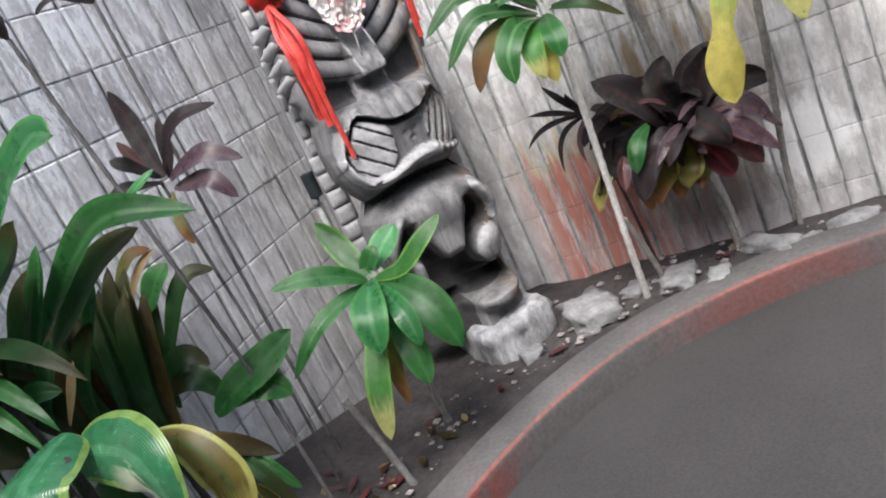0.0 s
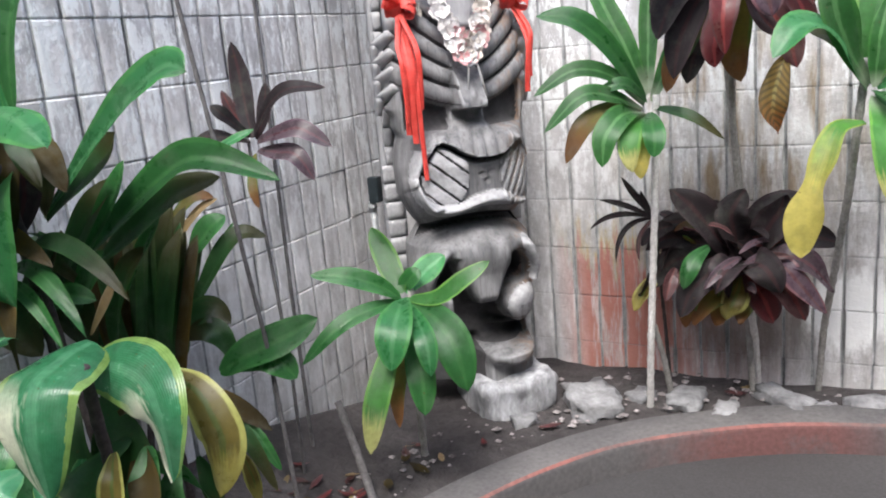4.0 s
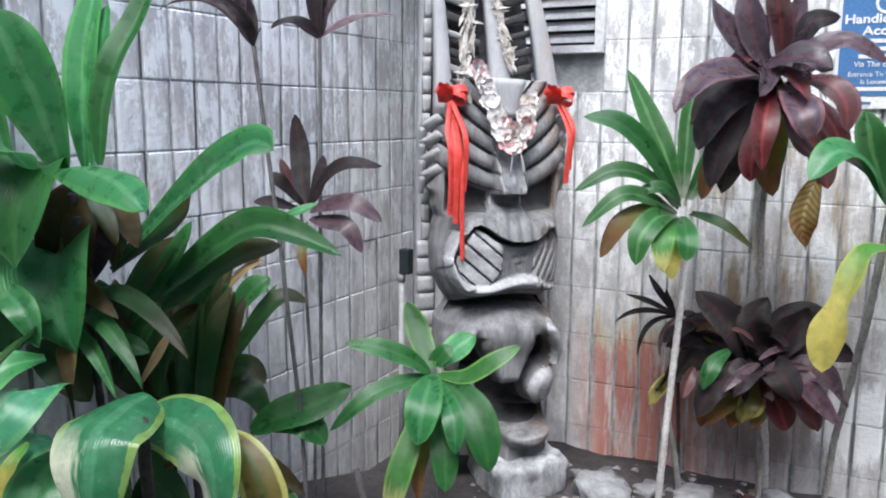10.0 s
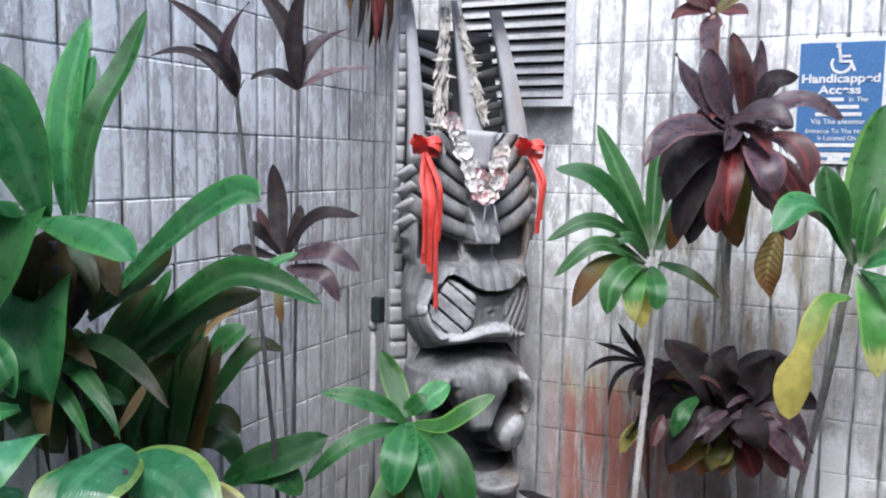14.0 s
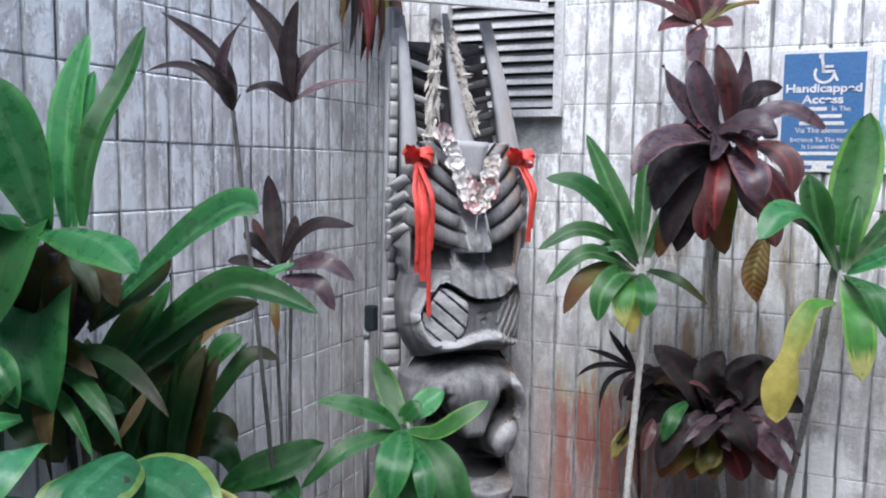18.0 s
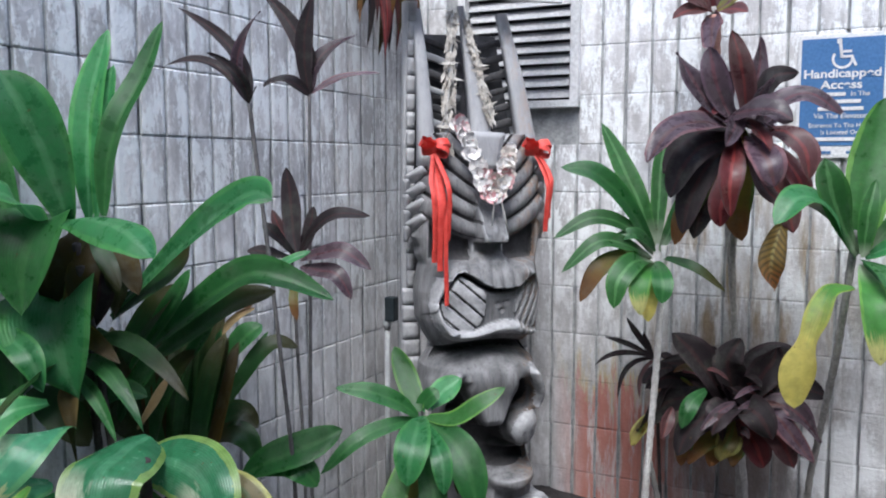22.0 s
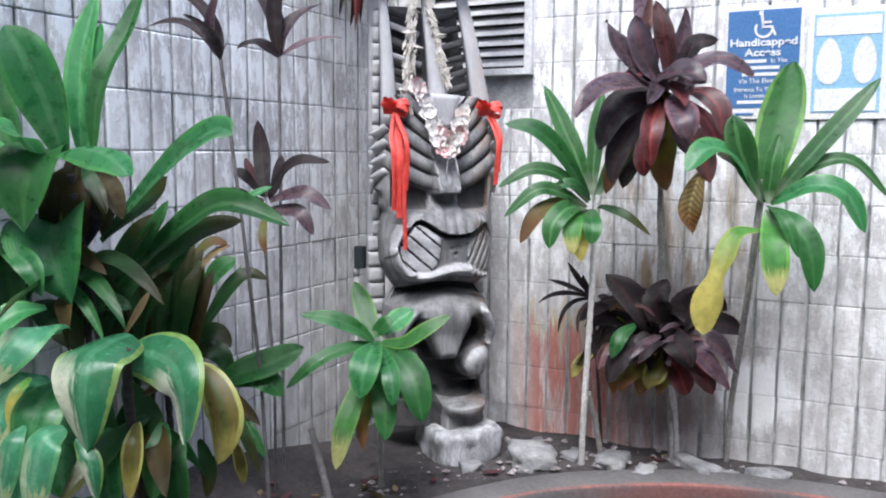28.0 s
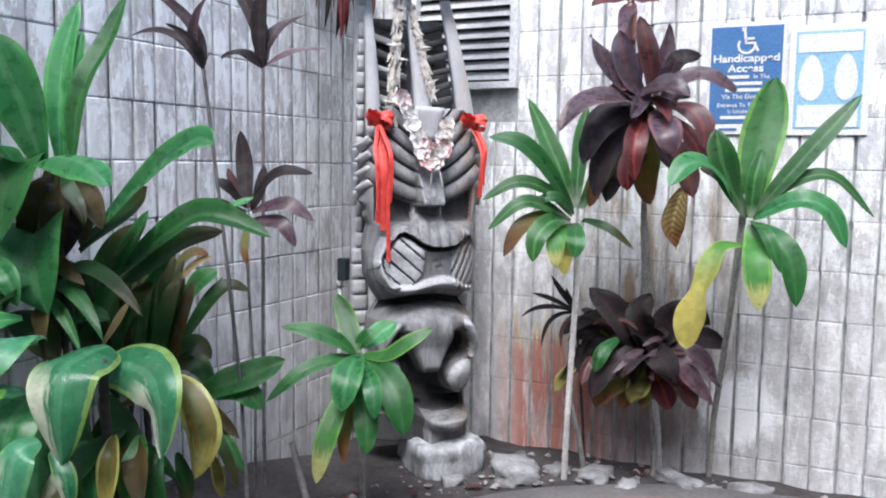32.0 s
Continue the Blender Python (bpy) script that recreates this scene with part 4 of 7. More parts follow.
        bar((sgn * 0.225, -0.135, 0.19), (sgn * 0.215, -0.15, 2.08 if sgn < 0 else 1.48), 0.042, 0.026, 0.028, 0.02, 0, 6)
    bar((0, 0.07, 1.50), (-0.022, -0.12, 2.07), 0.040, 0.010, 0.035, 0.010, 0, 14, 0.01)
    bar((-0.01, -0.10, 1.45), (-0.02, -0.20, 1.97), 0.21, 0.17, 0.02, 0.015, 1, 4)
    # brow cap under the crest
    bar((0, 0.075, 1.45), (0.005, 0.06, 1.585), 0.045, 0.078, 0.04, 0.03, 0, 6)
    return mesh_of("tiki_statue", verts, faces, [CARVED, CARVED_SHADE, CARVED_PALE], slots)


statue = new("tiki_statue", carved_statue())
statue.matrix_basis = STATUE
tagged(statue, "tall weathered grey carved wooden tiki statue with crest and toothed mouth", "statue")


def rough_block(name, size, mat, amount, seed, cuts=7):
    bm = bmesh.new()
    bmesh.ops.create_cube(bm, size=1.0)
    bmesh.ops.subdivide_edges(bm, edges=bm.edges[:], cuts=cuts, use_grid_fill=True)
    for v in bm.verts:
        p = v.co.copy()
        r = (abs(p.x) ** 6 + abs(p.y) ** 6 + abs(p.z) ** 6) ** (1 / 6) * 2
        q = p / max(r, 1e-6) * (0.9 + 0.1 * r)
        f = 1 + amount * noise.noise(p * 3 + Vector((seed, seed * 2, 0))) + 0.5 * amount * noise.noise(p * 9 + Vector((seed, 0, 1)))
        v.co = Vector((q.x * size[0] * f, q.y * size[1] * f, q.z * size[2] * f))
    me = bpy.data.meshes.new(name)
    bm.to_mesh(me)
    bm.free()
    me.materials.append(mat)
    me.polygons.foreach_set("use_smooth", [True] * len(me.polygons))
    return me


plinth = new("stone_plinth", rough_block("stone_plinth", (0.30, 0.33, 0.19), PLINTH, 0.13, 3.0))
plinth.matrix_basis = STATUE @ pose(0.095, -0.045, 0.112)
tagged(plinth, "rough pale grey stone plinth under the statue", "plinth")


# ---- offerings on the statue ----
def strip(name, points, width, mat, ripple, seed):
    """A hanging cloth ribbon with soft ripples and a little thickness."""
    rng = random.Random(seed)
    verts, faces = [], []
    n = len(points)
    ph = rng.uniform(0, 6)
    for i, p in enumerate(points):
        t = i / (n - 1)
        w = width * (1 - 0.25 * t)
        for s, o in ((-0.5, 0.0), (-0.17, ripple), (0.17, -ripple * 0.4), (0.5, ripple * 0.5)):
            y = p[1] - o * math.sin(ph + 7 * t)
            verts.append((p[0] + s * w, -y, p[2]))
        for s, o in ((0.5, ripple * 0.5), (0.17, -ripple * 0.4), (-0.17, ripple), (-0.5, 0.0)):
            y = p[1] - o * math.sin(ph + 7 * t) - 0.0015
            verts.append((p[0] + s * w, -y, p[2]))
    for i in range(n - 1):
        for k in range(8):
            faces.append((i * 8 + k, i * 8 + (k + 1) % 8, (i + 1) * 8 + (k + 1) % 8, (i + 1) * 8 + k))
    return mesh_of(name, verts, faces, [mat])


def bow_loop(name, size, mat, seed):
    rng = random.Random(seed)
    verts, faces = [], []
    n = 14
    for i in range(n):
        a = 2 * math.pi * i / n
        for s in (-0.5, 0.5):
            verts.append((size * (0.5 + 0.5 * math.cos(a)), s * size * 0.55 + 0.004 * rng.uniform(-1, 1), size * 0.32 * math.sin(a)))
    for i in range(n):
        k = (i + 1) % n
        faces.append((2 * i, 2 * k, 2 * k + 1, 2 * i + 1))
    return mesh_of(name, verts, faces, [mat])


def ribbon(side, tails, label):
    th = thing_at("red_ribbon", STATUE, label, "ribbon", "ribbons on the statue")
    x0, z0 = side * 0.200, 1.525
    for k, (dx, low, w) in enumerate(tails):
        pts = []
        for i in range(19):
            t = i / 18
            z = z0 + (low - z0) * t
            d = 0.085 + 0.10 * min(1, t * 2.2) - 0.035 * max(0, t - 0.6)
            pts.append((x0 + dx * min(1, 3 * t) + 0.004 * math.sin(5 * t + k), d + 0.004 * k, z))
        part("tail", strip("tail", pts, w, RIBBON, 0.006, k + 3), th)
    knot = boxed("knot", (0.035, 0.03, 0.035), RIBBON, 0.009)
    knot_at = pose(x0, -0.10, z0)
    knot = part("knot", knot, th, at=knot_at)
    for k, turn in enumerate((10, 165, -35, 200)):
        part("loop", bow_loop("loop", 0.058, RIBBON, k), knot, at=knot_at.inverted() @ pose(x0, -0.105 - 0.006 * k, z0 + 0.008, 50, -turn, 0))
    return th


ribbon(-1, ((-0.018, 1.12, 0.026), (0.0, 1.09, 0.030), (0.018, 0.965, 0.020), (-0.030, 1.16, 0.018), (0.022, 1.20, 0.020)), "red cloth ribbon bow with long tails tied on the statue")
ribbon(1, ((0.012, 1.22, 0.026), (0.022, 1.27, 0.018)), "red cloth ribbon bow with a short tail tied on the statue")


def petal_cluster(name, mat, seed):
    """A curled five-petalled flower seen from any side."""
    rng = random.Random(seed)
    verts, faces = [], []
    for k in range(5):
        a = 2 * math.pi * k / 5 + rng.uniform(-0.2, 0.2)
        base = len(verts)
        for i in range(4):
            t = i / 3
            r = 0.003 + 0.014 * t
            w = 0.0085 * math.sin(math.pi * (0.2 + 0.7 * t))
            lift = 0.006 * t * t
            for s in (-1, 1):
                verts.append((r * math.cos(a) - s * w * math.sin(a), r * math.sin(a) + s * w * math.cos(a), lift))
        for i in range(3):
            faces.append((base + 2 * i, base + 2 * i + 1, base + 2 * i + 3, base + 2 * i + 2))
    return mesh_of(name, verts, faces, [mat])


lei = thing_at("flower_lei", STATUE, "white flower lei with pink blossoms draped over the statue's brow", "lei")
FLOWERS = [petal_cluster("flower", PETAL, 1), petal_cluster("flower", PETAL, 2), petal_cluster("flower", PETAL_PINK, 3), petal_cluster("flower", PETAL_CREAM, 4)]
lei_rng = random.Random(5)
LEI_LINE = bent((-0.115, 0.105, 1.62), (-0.060, 0.15, 1.45), (-0.010, 0.185, 1.36), 20) + bent((-0.010, 0.185, 1.36), (0.045, 0.17, 1.43), (0.075, 0.125, 1.51), 14)
part("string", tube("string", [(p.x, -p.y, p.z) for p in LEI_LINE], [0.003] * len(LEI_LINE), STRING, 6), lei)
for k, p in enumerate(LEI_LINE):
    full = 1.0 + 0.9 * max(0.0, 1 - abs(p.z - 1.41) / 0.07) * (1 if p.x > -0.06 else 0.4)
    for r in range(4):
        q = pose(p.x + full * lei_rng.uniform(-0.014, 0.016), -p.y - 0.010 + lei_rng.uniform(-0.012, 0.006), p.z + full * lei_rng.uniform(-0.014, 0.014), 90 + lei_rng.uniform(-25, 15), lei_rng.uniform(-60, 60), lei_rng.uniform(-25, 25)) @ Matrix.Scale(1.35, 4)
        low = p.z < 1.42
        part("flower", FLOWERS[2] if lei_rng.random() < (0.24 if low else 0.10) else FLOWERS[3] if k > 21 and lei_rng.random() < 0.6 else FLOWERS[k % 2], lei, at=q)
for tx0, tx1, tz in ((-0.005, -0.020, 1.25), (0.015, 0.045, 1.22)):
    part("loose_end", tube("loose_end", [(tx0, -0.195, 1.36), ((tx0 + tx1) / 2, -0.205, (1.36 + tz) / 2), (tx1, -0.21, tz)], [0.0035, 0.003, 0.0025], STRING, 6), lei, "hanging pale string end")


def dried_lei(a, b, thick, seed, label):
    th = thing_at("dried_lei", STATUE, label, "lei", "dried leis on the crest")
    rng = random.Random(seed)
    a, b = Vector(a), Vector(b)
    verts, faces = [], []
    for k in range(170):
        t = rng.random()
        p = a.lerp(b, t)
        ang = rng.uniform(0, 2 * math.pi)
        off = Vector((math.cos(ang), math.sin(ang), 0)) * thick * (0.5 + 0.6 * t) * rng.uniform(0.2, 1)
        d = ((b - a).normalized() + Vector((rng.gauss(0, 0.28), rng.gauss(0, 0.28), rng.gauss(0, 0.2)))).normalized()
        if rng.random() < 0.10:
            d = Vector((rng.choice((-1, 1)), rng.uniform(0, 0.6), rng.uniform(-0.6, 0.1))).normalized()
        ln, w = rng.uniform(0.035, 0.085), rng.uniform(0.004, 0.009)
        sd = d.cross(Vector((rng.uniform(-1, 1), 1, rng.uniform(-1, 1)))).normalized()
        base = len(verts)
        c = p + off
        for q in (c - d * ln / 2, c + sd * w, c + d * ln / 2, c - sd * w, c + d.cross(sd) * 0.004):
            verts.append((q.x, -q.y, q.z))
        faces += [(base, base + 1, base + 4), (base + 1, base + 2, base + 4), (base + 2, base + 3, base + 4), (base + 3, base, base + 4), (base, base + 3, base + 2, base + 1)]
    part("dry_leaves", mesh_of("dry_leaves", verts, faces, [DRIED], None, False), th)
    part("cord", tube("cord", [(p.x, -p.y, p.z) for p in (a, a.lerp(b, 0.5), b)], [0.004] * 3, STRING, 6), th)
    return th


dried_lei((-0.075, -0.06, 2.03), (-0.150, 0.08, 1.50), 0.032, 11, "dry bleached leaf lei hanging down the statue's crest")
dried_lei((-0.018, -0.06, 2.00), (0.028, 0.08, 1.62), 0.016, 12, "short dry bleached leaf lei hanging beside the crest's prong")

# ---- hanging board over the statue ----
board = thing_at("hanging_sign", STATUE @ pose(-0.087, 0.0, 2.08), "dark sign board with a white frame above the statue", "sign")
BW, BH = 0.87, 0.36
panel = part("panel", boxed("panel", (BW - 0.06, 0.018, BH - 0.06), SIGN_BROWN, 0.002, (0, 0, BH / 2)), board)
for nm, sx, sz, px, pz in (("frame_rail", BW, 0.034, 0, 0.017), ("frame_rail", BW, 0.034, 0, BH - 0.017), ("frame_stile", 0.034, BH - 0.07, -BW / 2 + 0.017, BH / 2), ("frame_stile", 0.034, BH - 0.07, BW / 2 - 0.017, BH / 2)):
    part(nm, boxed(nm, (sx, 0.03, sz), WHITE, 0.003, (px, 0, pz)), board, "white painted frame")
for px, w in ((0.22, 0.05), (0.29, 0.03), (0.345, 0.045), (-0.2, 0.22), (0.04, 0.16)):
    part("lettering_bar", boxed("lettering_bar", (w, 0.004, 0.03), WHITE, 0, (px, -0.011, 0.066)), panel, "white lettering")
for px, ln in ((-0.36, 0.42), (0.36, 0.46)):
    part("bracket", boxed("bracket", (0.02, ln, 0.02), METAL, 0.002, (px, ln / 2 + 0.012, BH - 0.05)), board, "metal bracket to the wall")

# ---- vent ----
vent = thing_at("wall_vent", pose((VENT[0] + VENT[1]) / 2, 0, VENT[2]), "grey metal louvred wall vent with a white frame", "vent")
VW, VH = VENT[1] - VENT[0], VENT[3] - VENT[2]
part("backing", boxed("backing", (VW, 0.01, VH), VENT_BLACK, 0, (0, 0.16, VH / 2)), vent)
for nm, sx, sz, px, pz in (("frame", VW + 0.03, 0.03, 0, -0.012), ("frame", VW + 0.03, 0.03, 0, VH + 0.012), ("frame", 0.036, VH, VW / 2 + 0.0, VH / 2), ("frame", 0.036, VH, -VW / 2, VH / 2)):
    part(nm, boxed(nm, (sx, 0.05, sz), WHITE, 0.003, (px, -0.004, pz)), vent, "white painted frame")
slat = boxed("slat", (VW - 0.036, 0.046, 0.004), METAL, 0.001)
for k in range(12):
    part("slat", slat, vent, at=pose(0, 0.022, 0.035 + k * 0.0475, 56, 0, 0))


# ---- signs on the wall ----
def lettering(body, size, x, z, parent, mat, wide=1.0):
    cu = bpy.data.curves.new("lettering", "FONT")
    cu.body, cu.size, cu.align_x, cu.align_y, cu.extrude = body, size, "CENTER", "CENTER", 0.0006
    cu.offset = size * (0.026 if size > 0.03 else 0.008)
    cu.materials.append(mat)
    ob = new("lettering", cu)
    ob.parent = parent
    ob.matrix_basis = pose(x, -0.0075, z, 90, 0, 0) @ Matrix.Diagonal((wide, 1, 1, 1))
    return ob


def flat_ring(r0, r1, a0, a1, n=30):
    verts, faces = [], []
    for i in range(n + 1):
        a = radians(a0 + (a1 - a0) * i / n)
        for r in (r0, r1):
            verts += [(r * math.cos(a), 0.0, r * math.sin(a)), (r * math.cos(a), 0.002, r * math.sin(a))]
    for i in range(n):
        k = 4 * i
        faces += [(k, k + 2, k + 6, k + 4), (k, k + 4, k + 5, k + 1), (k + 2, k + 3, k + 7, k + 6)]
    return mesh_of("symbol", verts, faces, [WHITE], None, False)


sign_a = thing_at("access_sign", pose(1.785, -0.006, 1.49), "blue and white handicapped access sign on the block wall", "sign", "signs on the wall")
part("plate", boxed("plate", (0.295, 0.008, 0.445), WHITE, 0.003, (0, 0, 0.2225)), sign_a, "white enamel plate")
field = part("field", boxed("field", (0.272, 0.003, 0.385), SIGN_BLUE, 0.001, (0, -0.0045, 0.2365)), sign_a, "blue field")
part("symbol", flat_ring(0.027, 0.036, -215, 20), field, "white wheelchair symbol", pose(0, -0.0078, 0.355))
for sx, sz, px, pz, tilt in ((0.010, 0.05, -0.006, 0.388, -8), (0.034, 0.009, 0.012, 0.380, 0), (0.040, 0.009, 0.012, 0.362, 0), (0.009, 0.036, 0.037, 0.345, -25), (0.016, 0.016, -0.012, 0.418, 0)):
    part("symbol", boxed("symbol", (sx, 0.002, sz), WHITE, 0), field, "", pose(px, -0.0078, pz, 0, tilt, 0))
lettering("Handicapped", 0.042, 0, 0.302, field, WHITE, 1.16)
lettering("Access", 0.042, 0, 0.262, field, WHITE, 1.16)
lettering("In The", 0.024, 0.062, 0.229, field, WHITE)
lettering("Via The Elevator", 0.026, 0, 0.151, field, WHITE)
lettering("Entrance To The Hotel", 0.022, 0, 0.117, field, WHITE)
lettering("Is Located On", 0.022, 0, 0.092, field, WHITE)
for x, z, w in ((-0.035, 0.229, 0.10), (0.0, 0.203, 0.13), (0.0, 0.177, 0.15), (0.0, 0.068, 0.18)):
    part("lettering_bar", boxed("lettering_bar", (w, 0.0015, 0.013), WHITE, 0, (x, -0.0075, z)), field, "white line of lettering")
for mx in (-0.06, 0.06):
    part("maker_bar", boxed("maker_bar", (0.07, 0.0015, 0.010), SIGN_BLUE, 0, (mx, -0.0055, 0.020)), sign_a)

sign_b = thing_at("restroom_sign", pose(2.09, -0.006, 1.485), "pale blue and white restroom sign on the block wall", "sign", "signs on the wall")
part("plate", boxed("plate", (0.290, 0.008, 0.425), WHITE, 0.003, (0, 0, 0.2125)), sign_b, "white enamel plate")
field = part("field", boxed("field", (0.240, 0.003, 0.375), SIGN_SKY, 0.001, (0, -0.0045, 0.2135)), sign_b, "pale blue field")
part("lettering_bar", boxed("lettering_bar", (0.225, 0.0015, 0.070), WHITE, 0, (0, -0.007, 0.355)), field, "white lettering panel")
part("lettering_bar", boxed("lettering_bar", (0.215, 0.0015, 0.085), WHITE, 0, (0, -0.007, 0.075)), field, "white lettering panel")
for px, flare in ((-0.062, 1.3), (0.062, 0.8)):
    fig = bmesh.new()
    ring = [((0.034 + 0.008 * flare * (1 - math.sin(q))) * math.cos(q), 0.222 + 0.088 * math.sin(q)) for q in (2 * math.pi * j / 24 for j in range(24))]
    top = [fig.verts.new((x, -0.008, z)) for x, z in ring]
    fig.faces.new(top)
    fm = bpy.data.meshes.new("pictogram")
    fig.to_mesh(fm)
    fig.free()
    fm.materials.append(WHITE)
    part("pictogram", fm, field, "plain white shape", pose(px, 0, 0))

# ---- pipe with a dark box by the corner ----
riser = thing_at("pipe_riser", pose(0.17, -0.46, BED), "grey upright pipe with a small dark box on top", "pipe")
part("pipe", tube("pipe", [(-0.02, 0, -0.02), (-0.02, 0, 0.3), (-0.02, 0, 0.78)], [0.012] * 3, PIPE, 12), riser)
part("box", boxed("box", (0.045, 0.04, 0.10), BOX_DARK, 0.006, (0, 0, 0.82)), riser, "dark plastic box")
part("collar", tube("collar", [(-0.02, 0, 0.735), (-0.02, 0, 0.775)], [0.016, 0.016], PIPE, 12), riser)

# ---- plants ----
thing = thing_at("leafy_bush", pose(*(0.264, -2.062, 1.282)), "large broad-leaved green foliage plant growing by the wall", "plant", "bushes by the wall")
droop_leaf(thing, LEAF_LIGHT, ((-0.022, 0.062, 0.059), (-0.032, 0.075, 0.212), (-0.037, 0.101, 0.360), (-0.028, 0.145, 0.503)), 0.084, fold=0.35)
droop_leaf(thing, LEAF_LIGHT, ((0.011, 0.057, 0.062), (0.003, 0.083, 0.227), (0.003, 0.108, 0.343), (0.004, 0.128, 0.417)), 0.056, fold=0.45)
droop_leaf(thing, LEAF_GREEN, ((0.041, 0.050, 0.066), (0.042, 0.065, 0.187), (0.055, 0.094, 0.287), (0.075, 0.150, 0.394), (0.094, 0.197, 0.521)), 0.067, fold=0.5)
droop_leaf(thing, LEAF_LIGHT, ((-0.015, -0.002, 0.050), (-0.026, -0.038, 0.184), (-0.053, -0.071, 0.298), (-0.097, -0.095, 0.388)), 0.141, fold=0.3, peak=1.3)
droop_leaf(thing, LEAF_LIGHT, ((-0.048, -0.042, 0.044), (-0.032, -0.117, 0.104), (-0.054, -0.170, 0.129), (-0.090, -0.215, 0.098)), 0.095, face=(0.1, -0.5, 0.85))
droop_leaf(thing, LEAF_LIGHT, ((-0.016, -0.025, 0.056), (0.190, -0.122, 0.073), (0.337, -0.162, 0.054), (0.415, -0.174, 0.009)), 0.084, curl=0.5, fold=0.05, face=(0.1, -0.5, 0.85), wild=0.3)
droop_leaf(thing, LEAF_GREEN, ((-0.058, 0.023, 0.066), (-0.033, -0.056, 0.056), (-0.029, -0.107, -0.013), (-0.028, -0.121, -0.143)), 0.183, fold=0.35, blunt=0.9)
droop_leaf(thing, LEAF_LIGHT, ((-0.101, 0.049, -0.107), (-0.046, -0.020, -0.162), (-0.013, -0.037, -0.256), (0.008, -0.015, -0.352)), 0.214, peak=0.62, fold=0.5, blunt=1.0)
droop_leaf(thing, LEAF_LIGHT, ((-0.186, -0.093, -0.186), (-0.079, -0.109, -0.206), (-0.014, -0.114, -0.243), (0.013, -0.109, -0.311)), 0.065, wild=0.3)
droop_leaf(thing, LEAF_BROWN, ((-0.058, 0.088, 0.043), (-0.023, 0.041, -0.026), (-0.005, 0.016, -0.085), (0.012, 0.018, -0.190)), 0.085, wild=0.9, blunt=0.7, curl=0.3)
droop_leaf(thing, LEAF_BROWN, ((-0.067, 0.071, 0.037), (-0.058, 0.018, -0.018), (-0.077, -0.001, -0.086), (-0.102, 0.006, -0.176)), 0.078, wild=0.9, blunt=0.7, curl=0.2)
droop_leaf(thing, LEAF_BROWN, ((-0.049, 0.103, 0.040), (0.001, 0.098, 0.005), (0.049, 0.098, -0.042), (0.084, 0.103, -0.122)), 0.066, wild=0.9, blunt=0.6, curl=0.2)
droop_leaf(thing, LEAF_DARK, ((-0.035, 0.077, 0.043), (0.028, 0.040, 0.003), (0.070, 0.033, -0.047), (0.105, 0.029, -0.101)), 0.042, wild=0.5, curl=0.2)
droop_leaf(thing, LEAF_BROWN, ((-0.103, 0.088, 0.043), (-0.081, 0.050, -0.035), (-0.085, 0.040, -0.111), (-0.131, 0.031, -0.213)), 0.080, wild=0.9, blunt=0.7, curl=0.3)
droop_leaf(thing, LEAF_AGED, ((-0.045, 0.070, 0.030), (-0.030, 0.020, -0.060), (-0.034, 0.008, -0.130), (-0.050, 0.012, -0.215)), 0.036, wild=0.9, curl=0.4)
droop_leaf(thing, LEAF_DARK, ((-0.050, 0.113, 0.033), (0.009, 0.105, -0.014), (0.024, 0.100, -0.088), (0.014, 0.093, -0.178)), 0.070, wild=0.6)
droop_leaf(thing, LEAF_DUSK, ((-0.069, 0.099, -0.005), (-0.028, 0.088, -0.082), (-0.023, 0.072, -0.144), (-0.056, 0.058, -0.223)), 0.079, wild=0.6)
droop_leaf(thing, LEAF_LIGHT, ((-0.024, 0.125, -0.171), (0.117, 0.118, -0.067), (0.249, 0.104, 0.018), (0.349, 0.105, 0.086), (0.425, 0.108, 0.122), (0.482, 0.100, 0.112)), 0.092, fold=0.35, peak=1.7, blunt=0.6, wild=0.35)
droop_leaf(thing, LEAF_DARK, ((-0.042, 0.136, -0.195), (0.071, 0.146, -0.114), (0.153, 0.161, -0.050), (0.186, 0.171, -0.003)), 0.082, fold=0.4)
droop_leaf(thing, LEAF_GREEN, ((-0.033, 0.218, -0.298), (0.069, 0.245, -0.213), (0.172, 0.273, -0.132), (0.266, 0.292, -0.085), (0.357, 0.314, -0.096), (0.465, 0.352, -0.142)), 0.088, fold=0.5, peak=1.1)
droop_leaf(thing, LEAF_DARK, ((-0.014, 0.238, -0.311), (0.082, 0.272, -0.239), (0.190, 0.312, -0.162), (0.289, 0.354, -0.133)), 0.083, fold=0.3)
droop_leaf(thing, LEAF_LIGHT, ((0.257, 0.367, -0.076), (0.290, 0.386, -0.063), (0.322, 0.403, -0.049), (0.345, 0.428, -0.035)), 0.025)
droop_leaf(thing, LEAF_GREEN, ((-0.058, 0.201, -0.340), (0.025, 0.209, -0.235), (0.083, 0.226, -0.152), (0.108, 0.248, -0.074)), 0.056, fold=0.5)
droop_leaf(thing, LEAF_DARK, ((-0.129, 0.182, -0.393), (-0.051, 0.188, -0.287), (0.019, 0.212, -0.186), (0.074, 0.249, -0.114)), 0.076, fold=0.4)
droop_leaf(thing, LEAF_GREEN, ((-0.063, 0.162, -0.462), (-0.016, 0.160, -0.390), (0.024, 0.176, -0.323), (0.051, 0.195, -0.275)), 0.062, fold=0.3)
droop_leaf(thing, LEAF_DRY, ((0.026, 0.139, -0.465), (0.058, 0.149, -0.414), (0.078, 0.164, -0.373), (0.090, 0.186, -0.333)), 0.027)
